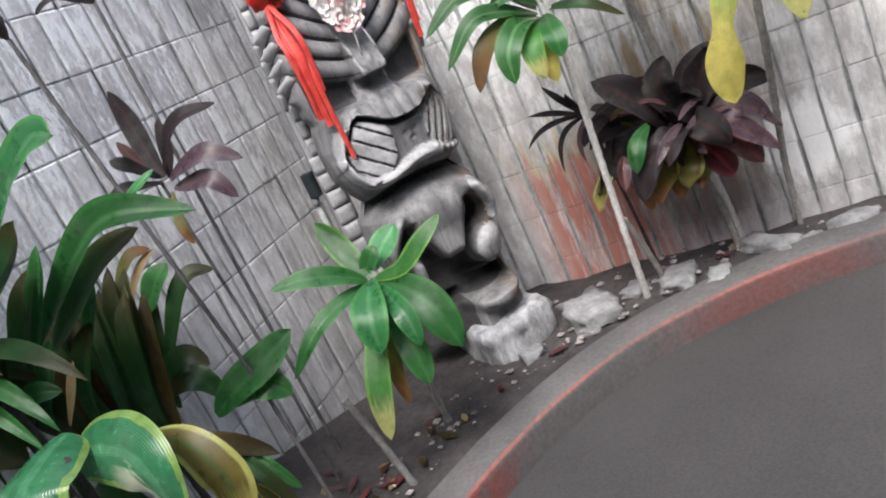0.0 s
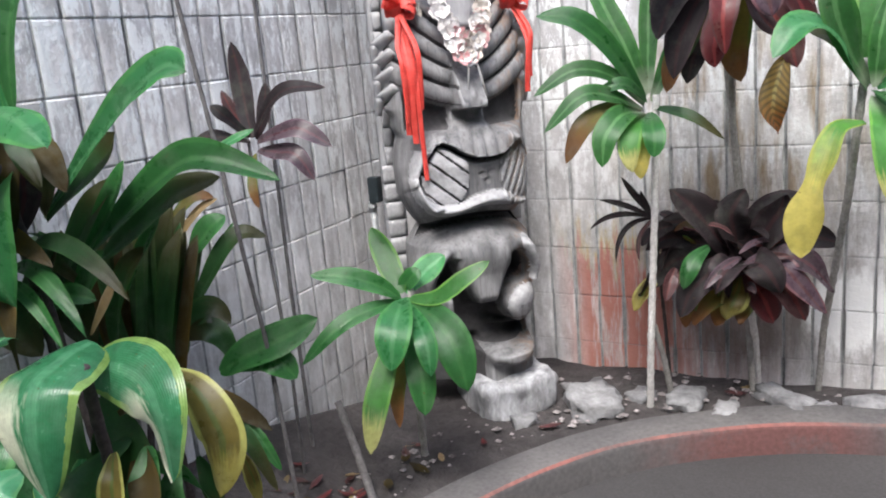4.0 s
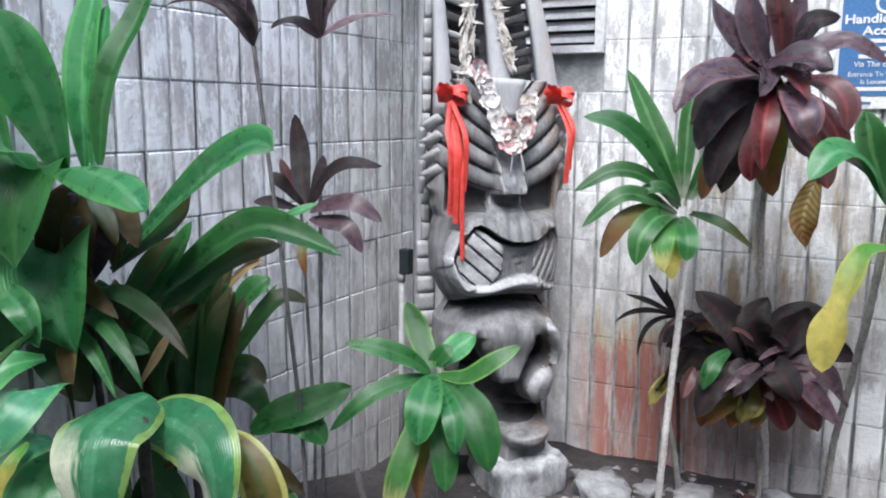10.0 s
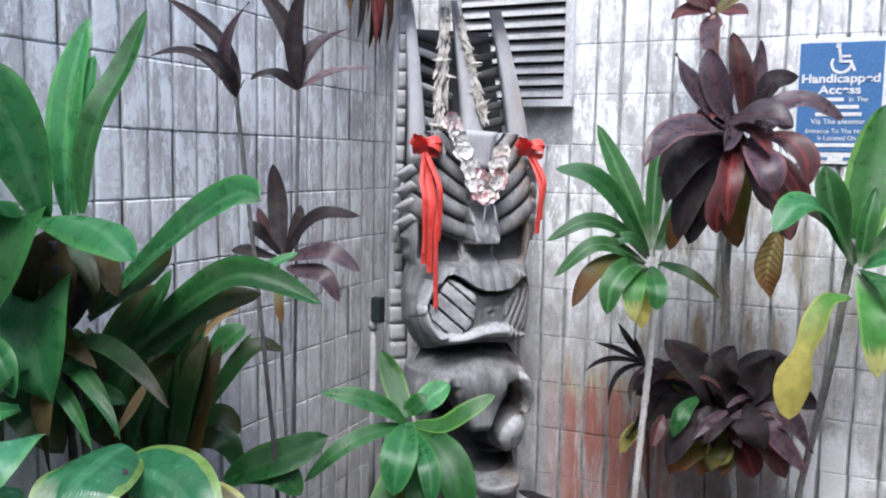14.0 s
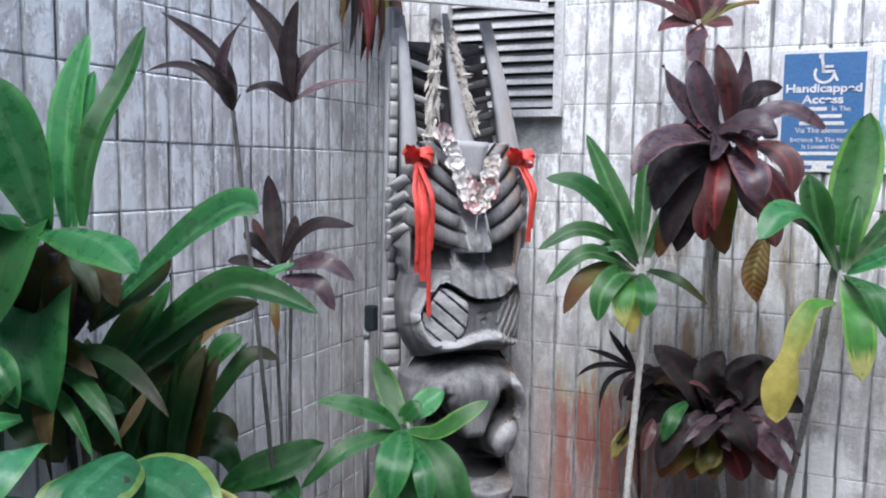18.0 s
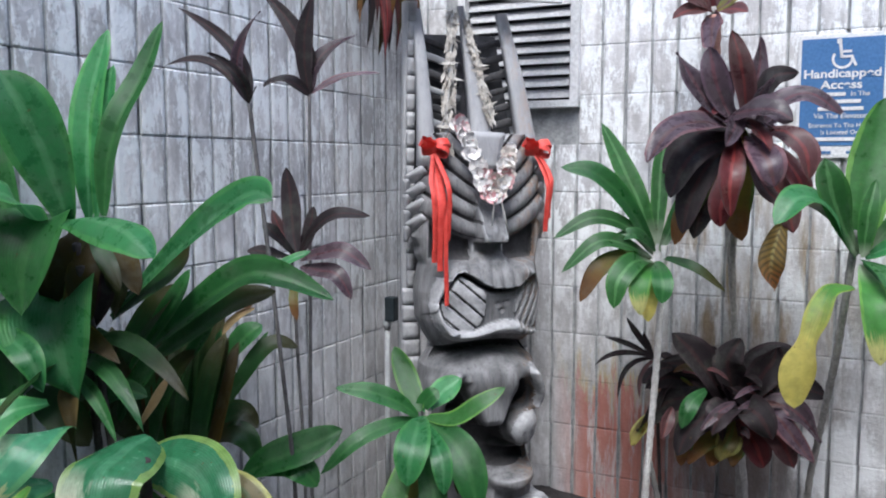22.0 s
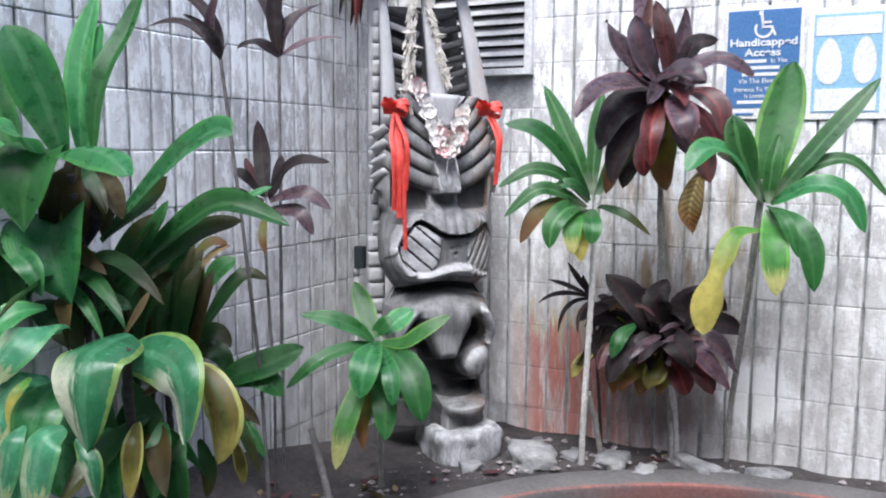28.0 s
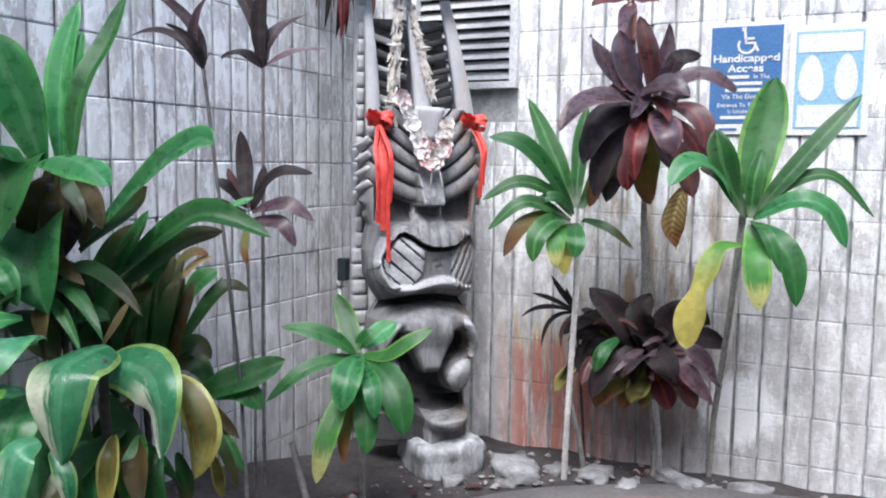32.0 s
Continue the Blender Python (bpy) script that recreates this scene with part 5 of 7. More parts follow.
droop_leaf(thing, LEAF_DARK, ((-0.176, 0.106, -0.452), (-0.116, 0.100, -0.379), (-0.059, 0.114, -0.311), (-0.020, 0.143, -0.230)), 0.078, fold=0.4)
droop_leaf(thing, LEAF_DARK, ((-0.268, 0.067, -0.386), (-0.170, 0.047, -0.399), (-0.108, 0.052, -0.435), (-0.062, 0.068, -0.499)), 0.097)
droop_leaf(thing, LEAF_GREEN, ((-0.236, 0.021, -0.149), (-0.207, -0.040, -0.221), (-0.181, -0.060, -0.311), (-0.152, -0.056, -0.403)), 0.109, fold=0.4)
droop_leaf(thing, LEAF_DARK, ((-0.176, 0.197, -0.245), (-0.115, 0.174, -0.323), (-0.104, 0.148, -0.402), (-0.130, 0.125, -0.485)), 0.117, fold=0.4)
droop_leaf(thing, LEAF_DARK, ((-0.116, 0.248, -0.265), (-0.110, 0.217, -0.363), (-0.081, 0.200, -0.443), (-0.056, 0.203, -0.527)), 0.102, fold=0.4)
droop_leaf(thing, LEAF_GREEN, ((-0.098, 0.101, -0.443), (-0.047, 0.111, -0.391), (0.004, 0.127, -0.367), (0.053, 0.150, -0.382)), 0.058, fold=0.4)
droop_leaf(thing, LEAF_LIGHT, ((-0.214, -0.060, -0.361), (-0.183, -0.118, -0.410), (-0.166, -0.142, -0.496), (-0.129, -0.134, -0.586)), 0.122, fold=0.3)
droop_leaf(thing, LEAF_DARK, ((-0.026, 0.240, -0.532), (0.002, 0.244, -0.427), (0.042, 0.262, -0.341), (0.087, 0.291, -0.291)), 0.061, fold=0.4)
droop_leaf(thing, LEAF_GREEN, ((0.013, 0.275, -0.397), (0.063, 0.288, -0.309), (0.103, 0.304, -0.241), (0.124, 0.322, -0.178)), 0.044, fold=0.4)
droop_leaf(thing, LEAF_LIGHT, ((-0.093, -0.053, -0.005), (-0.131, -0.125, 0.059), (-0.172, -0.180, 0.078), (-0.250, -0.228, 0.050)), 0.121, face=(0.1, -0.5, 0.85))
droop_leaf(thing, LEAF_GREEN, ((-0.103, -0.065, -0.058), (-0.151, -0.130, -0.080), (-0.175, -0.178, -0.182), (-0.187, -0.202, -0.318)), 0.127, blunt=0.9)
droop_leaf(thing, LEAF_LIGHT, ((-0.034, -0.062, -0.354), (-0.066, -0.138, -0.361), (-0.104, -0.203, -0.429), (-0.140, -0.237, -0.544)), 0.097, blunt=0.9)
droop_leaf(thing, LEAF_AQUA, ((-0.122, -0.065, -0.447), (-0.180, -0.108, -0.528), (-0.200, -0.131, -0.624), (-0.196, -0.143, -0.747)), 0.145)
droop_leaf(thing, LEAF_GREEN, ((-0.121, -0.049, -0.032), (-0.180, -0.043, 0.104), (-0.229, -0.043, 0.242), (-0.293, -0.044, 0.437)), 0.096)
whorl(thing, 10, (LEAF_DARK, LEAF_GREEN, LEAF_BROWN, LEAF_DARK), (0.22, 0.36), (0.035, 0.06), (-60, -10), 51, -0.22, (-0.08, 0.04), False)
stem("stem", ((-0.06, 0.13, BED - 1.30), (-0.07, 0.12, -0.7), (-0.08, 0.08, -0.15), (-0.03, 0.03, 0.0)), 0.010, 0.009, STEM_DARK, thing)
stem("stem", ((0.0, 0.14, BED - 1.30), (0.0, 0.12, -0.8), (-0.03, 0.08, -0.3), (-0.01, 0.02, -0.05)), 0.010, 0.009, STEM_DARK, thing)
thing = thing_at("leafy_bush", pose(*(0.560, -2.160, 0.860)), "low foliage plant with big pale-striped drooping leaves", "plant", "bushes by the wall")
droop_leaf(thing, LEAF_AQUA, ((-0.389, 0.076, -0.140), (-0.386, -0.013, -0.133), (-0.392, -0.068, -0.196), (-0.408, -0.089, -0.314)), 0.145, curl=0.2)
droop_leaf(thing, LEAF_LIGHT, ((-0.306, 0.119, -0.124), (-0.308, 0.060, -0.236), (-0.308, 0.037, -0.339), (-0.289, 0.032, -0.460)), 0.169, curl=0.2)
droop_leaf(thing, LEAF_AQUA, ((-0.197, -0.115, -0.273), (-0.199, -0.160, -0.272), (-0.203, -0.190, -0.329), (-0.211, -0.204, -0.450)), 0.105, curl=0.3)
droop_leaf(thing, LEAF_LIGHT, ((-0.102, 0.030, -0.226), (-0.080, -0.011, -0.284), (-0.061, -0.020, -0.351), (-0.052, -0.015, -0.440)), 0.080, curl=0.2)
droop_leaf(thing, LEAF_GREEN, ((0.025, 0.155, -0.276), (0.036, 0.122, -0.324), (0.049, 0.110, -0.378), (0.063, 0.109, -0.451)), 0.068)
droop_leaf(thing, LEAF_YELLOW, ((-0.343, -0.011, -0.113), (-0.337, -0.056, -0.139), (-0.339, -0.073, -0.179), (-0.339, -0.080, -0.245)), 0.038)
droop_leaf(thing, LEAF_PALE, ((-0.080, 0.091, 0.012), (-0.052, -0.016, 0.010), (-0.035, -0.089, -0.014), (-0.015, -0.124, -0.097), (-0.013, -0.117, -0.228)), 0.181, fold=0.08, curl=0.3, peak=0.85)
droop_leaf(thing, LEAF_PALE, ((-0.141, 0.099, -0.070), (-0.008, 0.061, -0.024), (0.108, 0.032, -0.026), (0.170, 0.009, -0.090), (0.172, 0.012, -0.220)), 0.145, face=(-0.1, -0.8, 0.5), fold=0.08, curl=0.35, peak=1.05)
droop_leaf(thing, LEAF_OLIVE, ((0.028, 0.137, -0.058), (0.138, 0.133, -0.085), (0.197, 0.121, -0.153), (0.203, 0.116, -0.220), (0.193, 0.102, -0.298)), 0.094, fold=0.05, curl=0.3)
droop_leaf(thing, LEAF_AQUA, ((-0.283, 0.056, 0.010), (-0.213, -0.084, 0.050), (-0.216, -0.158, 0.009), (-0.256, -0.188, -0.080)), 0.118, curl=0.3, fold=0.1)
droop_leaf(thing, LEAF_LIGHT, ((-0.263, 0.030, -0.113), (-0.222, -0.065, -0.134), (-0.202, -0.119, -0.197), (-0.207, -0.134, -0.307)), 0.137, curl=0.2)
droop_leaf(thing, LEAF_AQUA, ((-0.105, -0.102, -0.187), (-0.114, -0.153, -0.200), (-0.115, -0.183, -0.264), (-0.128, -0.190, -0.406)), 0.105, fold=0.1, curl=0.3)
droop_leaf(thing, LEAF_PALE, ((-0.055, -0.113, -0.203), (-0.015, -0.118, -0.231), (0.007, -0.123, -0.270), (0.012, -0.118, -0.343)), 0.054, fold=0.1, curl=0.3)
droop_leaf(thing, LEAF_AQUA, ((-0.196, -0.148, -0.181), (-0.183, -0.189, -0.208), (-0.185, -0.209, -0.277), (-0.199, -0.216, -0.374)), 0.065, fold=0.1, curl=0.3)
droop_leaf(thing, LEAF_OLIVE, ((-0.008, 0.035, -0.199), (0.018, -0.001, -0.236), (0.023, -0.016, -0.293), (0.015, -0.020, -0.380)), 0.059)
droop_leaf(thing, LEAF_GREEN, ((0.007, 0.108, -0.218), (0.031, 0.070, -0.262), (0.041, 0.047, -0.312), (0.035, 0.034, -0.400)), 0.078)
droop_leaf(thing, LEAF_DARK, ((-0.169, 0.075, -0.128), (-0.145, 0.032, -0.218), (-0.112, 0.016, -0.299), (-0.094, 0.014, -0.400)), 0.117)
droop_leaf(thing, LEAF_DARK, ((-0.131, 0.116, -0.133), (-0.053, 0.101, -0.210), (-0.023, 0.083, -0.306), (-0.028, 0.068, -0.408)), 0.103)
droop_leaf(thing, LEAF_DARK, ((0.031, 0.282, -0.180), (0.089, 0.283, -0.229), (0.141, 0.279, -0.296), (0.179, 0.287, -0.390)), 0.034)
droop_leaf(thing, LEAF_GREEN, ((0.075, 0.300, -0.220), (0.120, 0.306, -0.263), (0.151, 0.305, -0.303), (0.175, 0.312, -0.352)), 0.028)
droop_leaf(thing, LEAF_DARK, ((0.024, 0.220, -0.296), (0.049, 0.216, -0.341), (0.060, 0.216, -0.390), (0.057, 0.207, -0.452)), 0.046)
droop_leaf(thing, LEAF_OLIVE, ((0.079, 0.291, -0.310), (0.095, 0.295, -0.350), (0.105, 0.295, -0.387), (0.113, 0.294, -0.434)), 0.037)
whorl(thing, 9, (LEAF_DARK, LEAF_GREEN, LEAF_GREEN, LEAF_BROWN), (0.2, 0.36), (0.05, 0.09), (-80, -20), 52, -0.2, (-0.08, 0.10))
whorl(thing, 16, (LEAF_GREEN, LEAF_LIGHT, LEAF_GREEN, LEAF_AQUA), (0.2, 0.34), (0.05, 0.09), (-70, 10), 57, -0.48, (-0.22, -0.04))
stem("stem", ((-0.06, 0.10, BED - 0.88), (-0.05, 0.08, -0.5), (-0.03, 0.03, -0.15), (0, 0, 0.0)), 0.014, 0.012, STEM_DARK, thing)
thing = thing_at("leafy_bush", pose(*(0.093, -1.566, 0.679)), "shaded green foliage plant with dry leaves among the fresh ones", "plant", "bushes by the wall")
droop_leaf(thing, LEAF_GREEN, ((0.216, 0.008, -0.098), (0.300, 0.032, -0.052), (0.393, 0.084, -0.012), (0.470, 0.139, 0.033)), 0.107, fold=0.3)
droop_leaf(thing, LEAF_GREEN, ((0.262, 0.031, -0.091), (0.340, 0.051, -0.067), (0.389, 0.063, -0.078), (0.424, 0.075, -0.122)), 0.081)
droop_leaf(thing, LEAF_DRY, ((-0.049, 0.156, 0.197), (0.008, 0.182, 0.274), (0.051, 0.209, 0.321), (0.083, 0.239, 0.340)), 0.030)
droop_leaf(thing, LEAF_AGED, ((-0.062, 0.155, 0.245), (-0.012, 0.177, 0.313), (0.032, 0.203, 0.353), (0.075, 0.235, 0.344)), 0.044)
droop_leaf(thing, LEAF_GREEN, ((0.043, 0.134, 0.195), (0.083, 0.148, 0.235), (0.123, 0.161, 0.276), (0.149, 0.189, 0.301)), 0.082, fold=0.3)
droop_leaf(thing, LEAF_DARK, ((0.042, 0.090, 0.009), (0.102, 0.122, 0.119), (0.157, 0.160, 0.212), (0.200, 0.197, 0.249), (0.246, 0.240, 0.230)), 0.058, fold=0.3)
droop_leaf(thing, LEAF_CANE, ((0.006, 0.139, 0.003), (0.061, 0.167, 0.108), (0.103, 0.198, 0.194), (0.135, 0.235, 0.271)), 0.036)
droop_leaf(thing, LEAF_DARK, ((0.053, 0.023, -0.030), (0.108, 0.036, 0.039), (0.168, 0.058, 0.060), (0.217, 0.077, 0.019)), 0.083)
droop_leaf(thing, LEAF_DARK, ((0.248, 0.048, -0.078), (0.211, 0.038, -0.004), (0.171, 0.020, 0.015), (0.122, -0.007, -0.004)), 0.074)
droop_leaf(thing, LEAF_DARK, ((0.021, -0.172, -0.019), (-0.009, -0.188, 0.072), (-0.064, -0.184, 0.248), (-0.092, -0.165, 0.335)), 0.059, fold=0.4)
droop_leaf(thing, LEAF_DARK, ((-0.028, -0.131, -0.067), (-0.053, -0.145, 0.020), (-0.091, -0.133, 0.188), (-0.107, -0.109, 0.270)), 0.036, fold=0.4)
droop_leaf(thing, LEAF_BROWN, ((-0.123, -0.009, -0.133), (-0.162, -0.029, -0.038), (-0.224, -0.028, 0.145), (-0.252, -0.010, 0.234)), 0.045, fold=0.4)
droop_leaf(thing, LEAF_DARK, ((0.045, -0.160, -0.079), (0.020, -0.173, 0.016), (-0.029, -0.165, 0.197), (-0.056, -0.146, 0.287)), 0.052, fold=0.4)
droop_leaf(thing, LEAF_GREEN, ((-0.161, 0.023, -0.081), (-0.183, 0.012, 0.019), (-0.229, 0.022, 0.213), (-0.258, 0.041, 0.308)), 0.053, fold=0.4)
droop_leaf(thing, LEAF_DARK, ((-0.131, 0.001, -0.143), (-0.159, -0.013, -0.043), (-0.211, -0.005, 0.149), (-0.237, 0.015, 0.243)), 0.048, fold=0.4)
droop_leaf(thing, LEAF_DARK, ((-0.136, -0.007, -0.090), (-0.162, -0.020, 0.009), (-0.197, -0.004, 0.200), (-0.208, 0.024, 0.295)), 0.036, fold=0.4)
droop_leaf(thing, LEAF_DARK, ((-0.011, -0.100, -0.067), (-0.026, -0.107, 0.035), (-0.064, -0.092, 0.232), (-0.090, -0.071, 0.330)), 0.039, fold=0.4)
droop_leaf(thing, LEAF_DARK, ((-0.008, -0.092, -0.051), (-0.028, -0.102, 0.049), (-0.071, -0.090, 0.243), (-0.096, -0.069, 0.339)), 0.043, fold=0.4)
droop_leaf(thing, LEAF_DARK, ((0.006, -0.125, -0.024), (-0.006, -0.133, 0.056), (-0.032, -0.117, 0.208), (-0.049, -0.095, 0.283)), 0.051, fold=0.4)
droop_leaf(thing, LEAF_BROWN, ((0.056, -0.165, -0.041), (0.040, -0.173, 0.058), (0.005, -0.156, 0.250), (-0.016, -0.134, 0.345)), 0.058, fold=0.4)
droop_leaf(thing, LEAF_DARK, ((0.028, -0.094, -0.025), (0.017, -0.101, 0.060), (-0.011, -0.085, 0.222), (-0.032, -0.063, 0.302)), 0.056, fold=0.4)
droop_leaf(thing, LEAF_GREEN, ((0.022, -0.103, -0.091), (-0.001, -0.115, 0.006), (-0.036, -0.099, 0.193), (-0.050, -0.073, 0.285)), 0.046, fold=0.4)
droop_leaf(thing, LEAF_DARK, ((0.099, -0.153, -0.028), (0.069, -0.168, 0.069), (0.026, -0.157, 0.257), (0.008, -0.132, 0.350)), 0.037, fold=0.4)
droop_leaf(thing, LEAF_DARK, ((-0.140, 0.049, -0.085), (-0.153, 0.043, 0.019), (-0.170, 0.069, 0.221), (-0.178, 0.099, 0.321)), 0.042, fold=0.4)
droop_leaf(thing, LEAF_DARK, ((0.050, -0.135, -0.068), (0.027, -0.144, 0.047), (-0.004, -0.123, 0.270), (-0.015, -0.093, 0.381)), 0.047, fold=0.4)
droop_leaf(thing, LEAF_DARK, ((-0.089, 0.002, -0.106), (-0.105, -0.006, -0.009), (-0.128, 0.015, 0.180), (-0.138, 0.043, 0.273)), 0.065, fold=0.4)
droop_leaf(thing, LEAF_DARK, ((0.002, -0.064, -0.037), (-0.015, -0.071, 0.065), (-0.035, -0.048, 0.263), (-0.043, -0.018, 0.361)), 0.060, fold=0.4)
droop_leaf(thing, LEAF_BROWN, ((0.034, -0.108, -0.041), (0.026, -0.112, 0.059), (0.021, -0.081, 0.251), (0.022, -0.047, 0.346)), 0.040, fold=0.4)
droop_leaf(thing, LEAF_DARK, ((-0.032, -0.042, -0.123), (-0.030, -0.038, 0.003), (-0.034, 0.000, 0.250), (-0.043, 0.032, 0.372)), 0.046, fold=0.4)
droop_leaf(thing, LEAF_GREEN, ((0.012, -0.041, -0.102), (-0.003, -0.047, 0.009), (-0.015, -0.017, 0.223), (-0.016, 0.017, 0.329)), 0.040, fold=0.4)
droop_leaf(thing, LEAF_DARK, ((-0.017, 0.001, -0.080), (-0.023, -0.001, 0.018), (-0.035, 0.026, 0.209), (-0.045, 0.054, 0.303)), 0.054, fold=0.4)
droop_leaf(thing, LEAF_DARK, ((0.065, -0.088, -0.078), (0.063, -0.088, 0.033), (0.055, -0.056, 0.248), (0.044, -0.026, 0.355)), 0.061, fold=0.4)
droop_leaf(thing, LEAF_DARK, ((0.127, -0.130, -0.058), (0.116, -0.135, 0.041), (0.089, -0.116, 0.232), (0.069, -0.092, 0.326)), 0.036, fold=0.4)
droop_leaf(thing, LEAF_DARK, ((-0.031, -0.011, -0.064), (-0.029, -0.009, 0.038), (-0.018, 0.030, 0.235), (-0.014, 0.066, 0.333)), 0.057, fold=0.4)
droop_leaf(thing, LEAF_DARK, ((0.112, -0.151, -0.076), (0.119, -0.145, 0.044), (0.127, -0.102, 0.277), (0.126, -0.067, 0.392)), 0.035, fold=0.4)
droop_leaf(thing, LEAF_BROWN, ((-0.048, 0.057, -0.117), (-0.058, 0.053, -0.008), (-0.062, 0.087, 0.203), (-0.059, 0.123, 0.307)), 0.056, fold=0.4)
droop_leaf(thing, LEAF_DARK, ((0.029, -0.019, -0.081), (0.014, -0.027, 0.019), (0.003, 0.001, 0.211), (0.003, 0.035, 0.306)), 0.035, fold=0.4)
droop_leaf(thing, LEAF_GREEN, ((0.121, -0.102, -0.061), (0.114, -0.104, 0.046), (0.108, -0.072, 0.253), (0.106, -0.039, 0.355)), 0.055, fold=0.4)
droop_leaf(thing, LEAF_DARK, ((0.136, -0.114, -0.074), (0.131, -0.114, 0.046), (0.124, -0.079, 0.281), (0.120, -0.045, 0.397)), 0.043, fold=0.4)
droop_leaf(thing, LEAF_DARK, ((-0.074, 0.073, -0.118), (-0.077, 0.074, -0.001), (-0.063, 0.118, 0.225), (-0.049, 0.160, 0.337)), 0.039, fold=0.4)
droop_leaf(thing, LEAF_DARK, ((-0.037, 0.056, -0.105), (-0.033, 0.059, -0.005), (-0.025, 0.096, 0.187), (-0.024, 0.130, 0.282)), 0.037, fold=0.4)
droop_leaf(thing, LEAF_DARK, ((0.056, -0.044, -0.103), (0.065, -0.036, 0.016), (0.082, 0.010, 0.246), (0.087, 0.048, 0.360)), 0.039, fold=0.4)
droop_leaf(thing, LEAF_DARK, ((0.072, -0.060, -0.068), (0.080, -0.054, 0.042), (0.101, -0.007, 0.256), (0.112, 0.032, 0.362)), 0.060, fold=0.4)
droop_leaf(thing, LEAF_BROWN, ((0.049, -0.023, -0.084), (0.057, -0.017, 0.032), (0.074, 0.029, 0.258), (0.079, 0.067, 0.370)), 0.048, fold=0.4)
droop_leaf(thing, LEAF_DARK, ((0.009, 0.051, -0.091), (0.010, 0.052, 0.018), (0.006, 0.086, 0.230), (-0.002, 0.117, 0.334)), 0.054, fold=0.4)
droop_leaf(thing, LEAF_GREEN, ((0.062, -0.027, -0.113), (0.074, -0.019, -0.005), (0.095, 0.027, 0.204), (0.100, 0.064, 0.308)), 0.043, fold=0.4)
droop_leaf(thing, LEAF_DARK, ((0.144, -0.088, -0.048), (0.156, -0.083, 0.043), (0.178, -0.040, 0.216), (0.185, -0.004, 0.301)), 0.043, fold=0.4)
droop_leaf(thing, LEAF_DARK, ((-0.016, 0.054, -0.076), (-0.009, 0.058, 0.030), (0.020, 0.108, 0.234), (0.040, 0.152, 0.335)), 0.063, fold=0.4)
droop_leaf(thing, LEAF_DARK, ((0.154, -0.100, -0.058), (0.158, -0.098, 0.038), (0.176, -0.056, 0.225), (0.187, -0.018, 0.316)), 0.059, fold=0.4)
droop_leaf(thing, LEAF_DARK, ((0.170, -0.112, -0.027), (0.170, -0.114, 0.060), (0.186, -0.075, 0.227), (0.200, -0.036, 0.309)), 0.059, fold=0.4)
droop_leaf(thing, LEAF_DARK, ((0.163, -0.078, -0.090), (0.173, -0.072, 0.007), (0.198, -0.027, 0.195), (0.209, 0.012, 0.288)), 0.047, fold=0.4)
droop_leaf(thing, LEAF_BROWN, ((0.174, -0.086, -0.088), (0.184, -0.081, 0.006), (0.205, -0.038, 0.186), (0.214, -0.001, 0.274)), 0.052, fold=0.4)
droop_leaf(thing, LEAF_DARK, ((0.005, 0.102, -0.099), (0.014, 0.106, -0.004), (0.044, 0.154, 0.177), (0.062, 0.195, 0.267)), 0.054, fold=0.4)
stem("stem", ((0.02, 0.02, BED - 0.70), (0.01, 0.01, -0.4), (0.0, 0, -0.15), (-0.01, 0, 0.0)), 0.012, 0.010, STEM_DARK, thing)
stem("stem", ((-0.05, -0.06, BED - 0.70), (-0.04, -0.05, -0.35), (-0.03, -0.03, -0.1), (-0.02, 0, 0.02)), 0.010, 0.008, STEM_DARK, thing)

thing = thing_at("cane_plant", pose(*(0.416, -1.626, 1.625)), "thin dark cane plant with a head of narrow purple leaves", "plant", "purple cane plants")
blade(thing, LEAF_DUSK, (0.00, 0.00, 0.00), (-0.18, -0.06, 0.25), (0.05, 0.02, 0.01), 0.040)
blade(thing, LEAF_PURPLE, (0.00, 0.00, 0.00), (0.05, -0.01, 0.23), (-0.04, -0.02, -0.01), 0.035)
blade(thing, LEAF_DUSK, (0.00, 0.00, 0.00), (-0.04, -0.11, 0.12), (0.02, 0.01, 0.01), 0.033)
blade(thing, LEAF_DUSK, (0.00, 0.00, 0.00), (-0.22, -0.09, 0.09), (0.01, 0.01, 0.06), 0.030)
blade(thing, LEAF_DUSK, (0.00, 0.00, 0.00), (0.05, -0.03, 0.04), (0.00, 0.00, 0.00), 0.018)
stem("stem", ((0.03, 0.16, BED - 1.64), (0.03, 0.12, -1.0), (0.02, 0.05, -0.45), (0, 0, 0)), 0.0062, 0.0055, STEM_SLATE, thing)
thing = thing_at("cane_plant", pose(*(0.286, -1.173, 1.683)), "thin dark cane plant with spread purple leaves", "plant", "purple cane plants")
blade(thing, LEAF_DUSK, (0.00, 0.00, 0.00), (-0.16, -0.04, 0.34), (0.05, 0.02, 0.00), 0.065)
blade(thing, LEAF_DUSK, (0.00, 0.00, 0.00), (0.03, -0.01, 0.31), (-0.02, -0.01, 0.01), 0.059)
blade(thing, LEAF_PURPLE, (0.00, 0.00, 0.00), (0.13, 0.08, 0.19), (-0.04, -0.02, 0.02), 0.056)
blade(thing, LEAF_ROSE, (0.00, 0.00, 0.00), (0.20, 0.10, 0.07), (-0.01, -0.00, 0.02), 0.030)
blade(thing, LEAF_DUSK, (0.00, 0.00, 0.00), (-0.07, -0.14, 0.02), (-0.00, 0.00, 0.03), 0.051)
stem("stem", ((-0.07, 0.08, BED - 1.70), (-0.05, 0.05, -1.0), (-0.02, 0.02, -0.45), (0, 0, 0)), 0.0062, 0.0055, STEM_SLATE, thing)
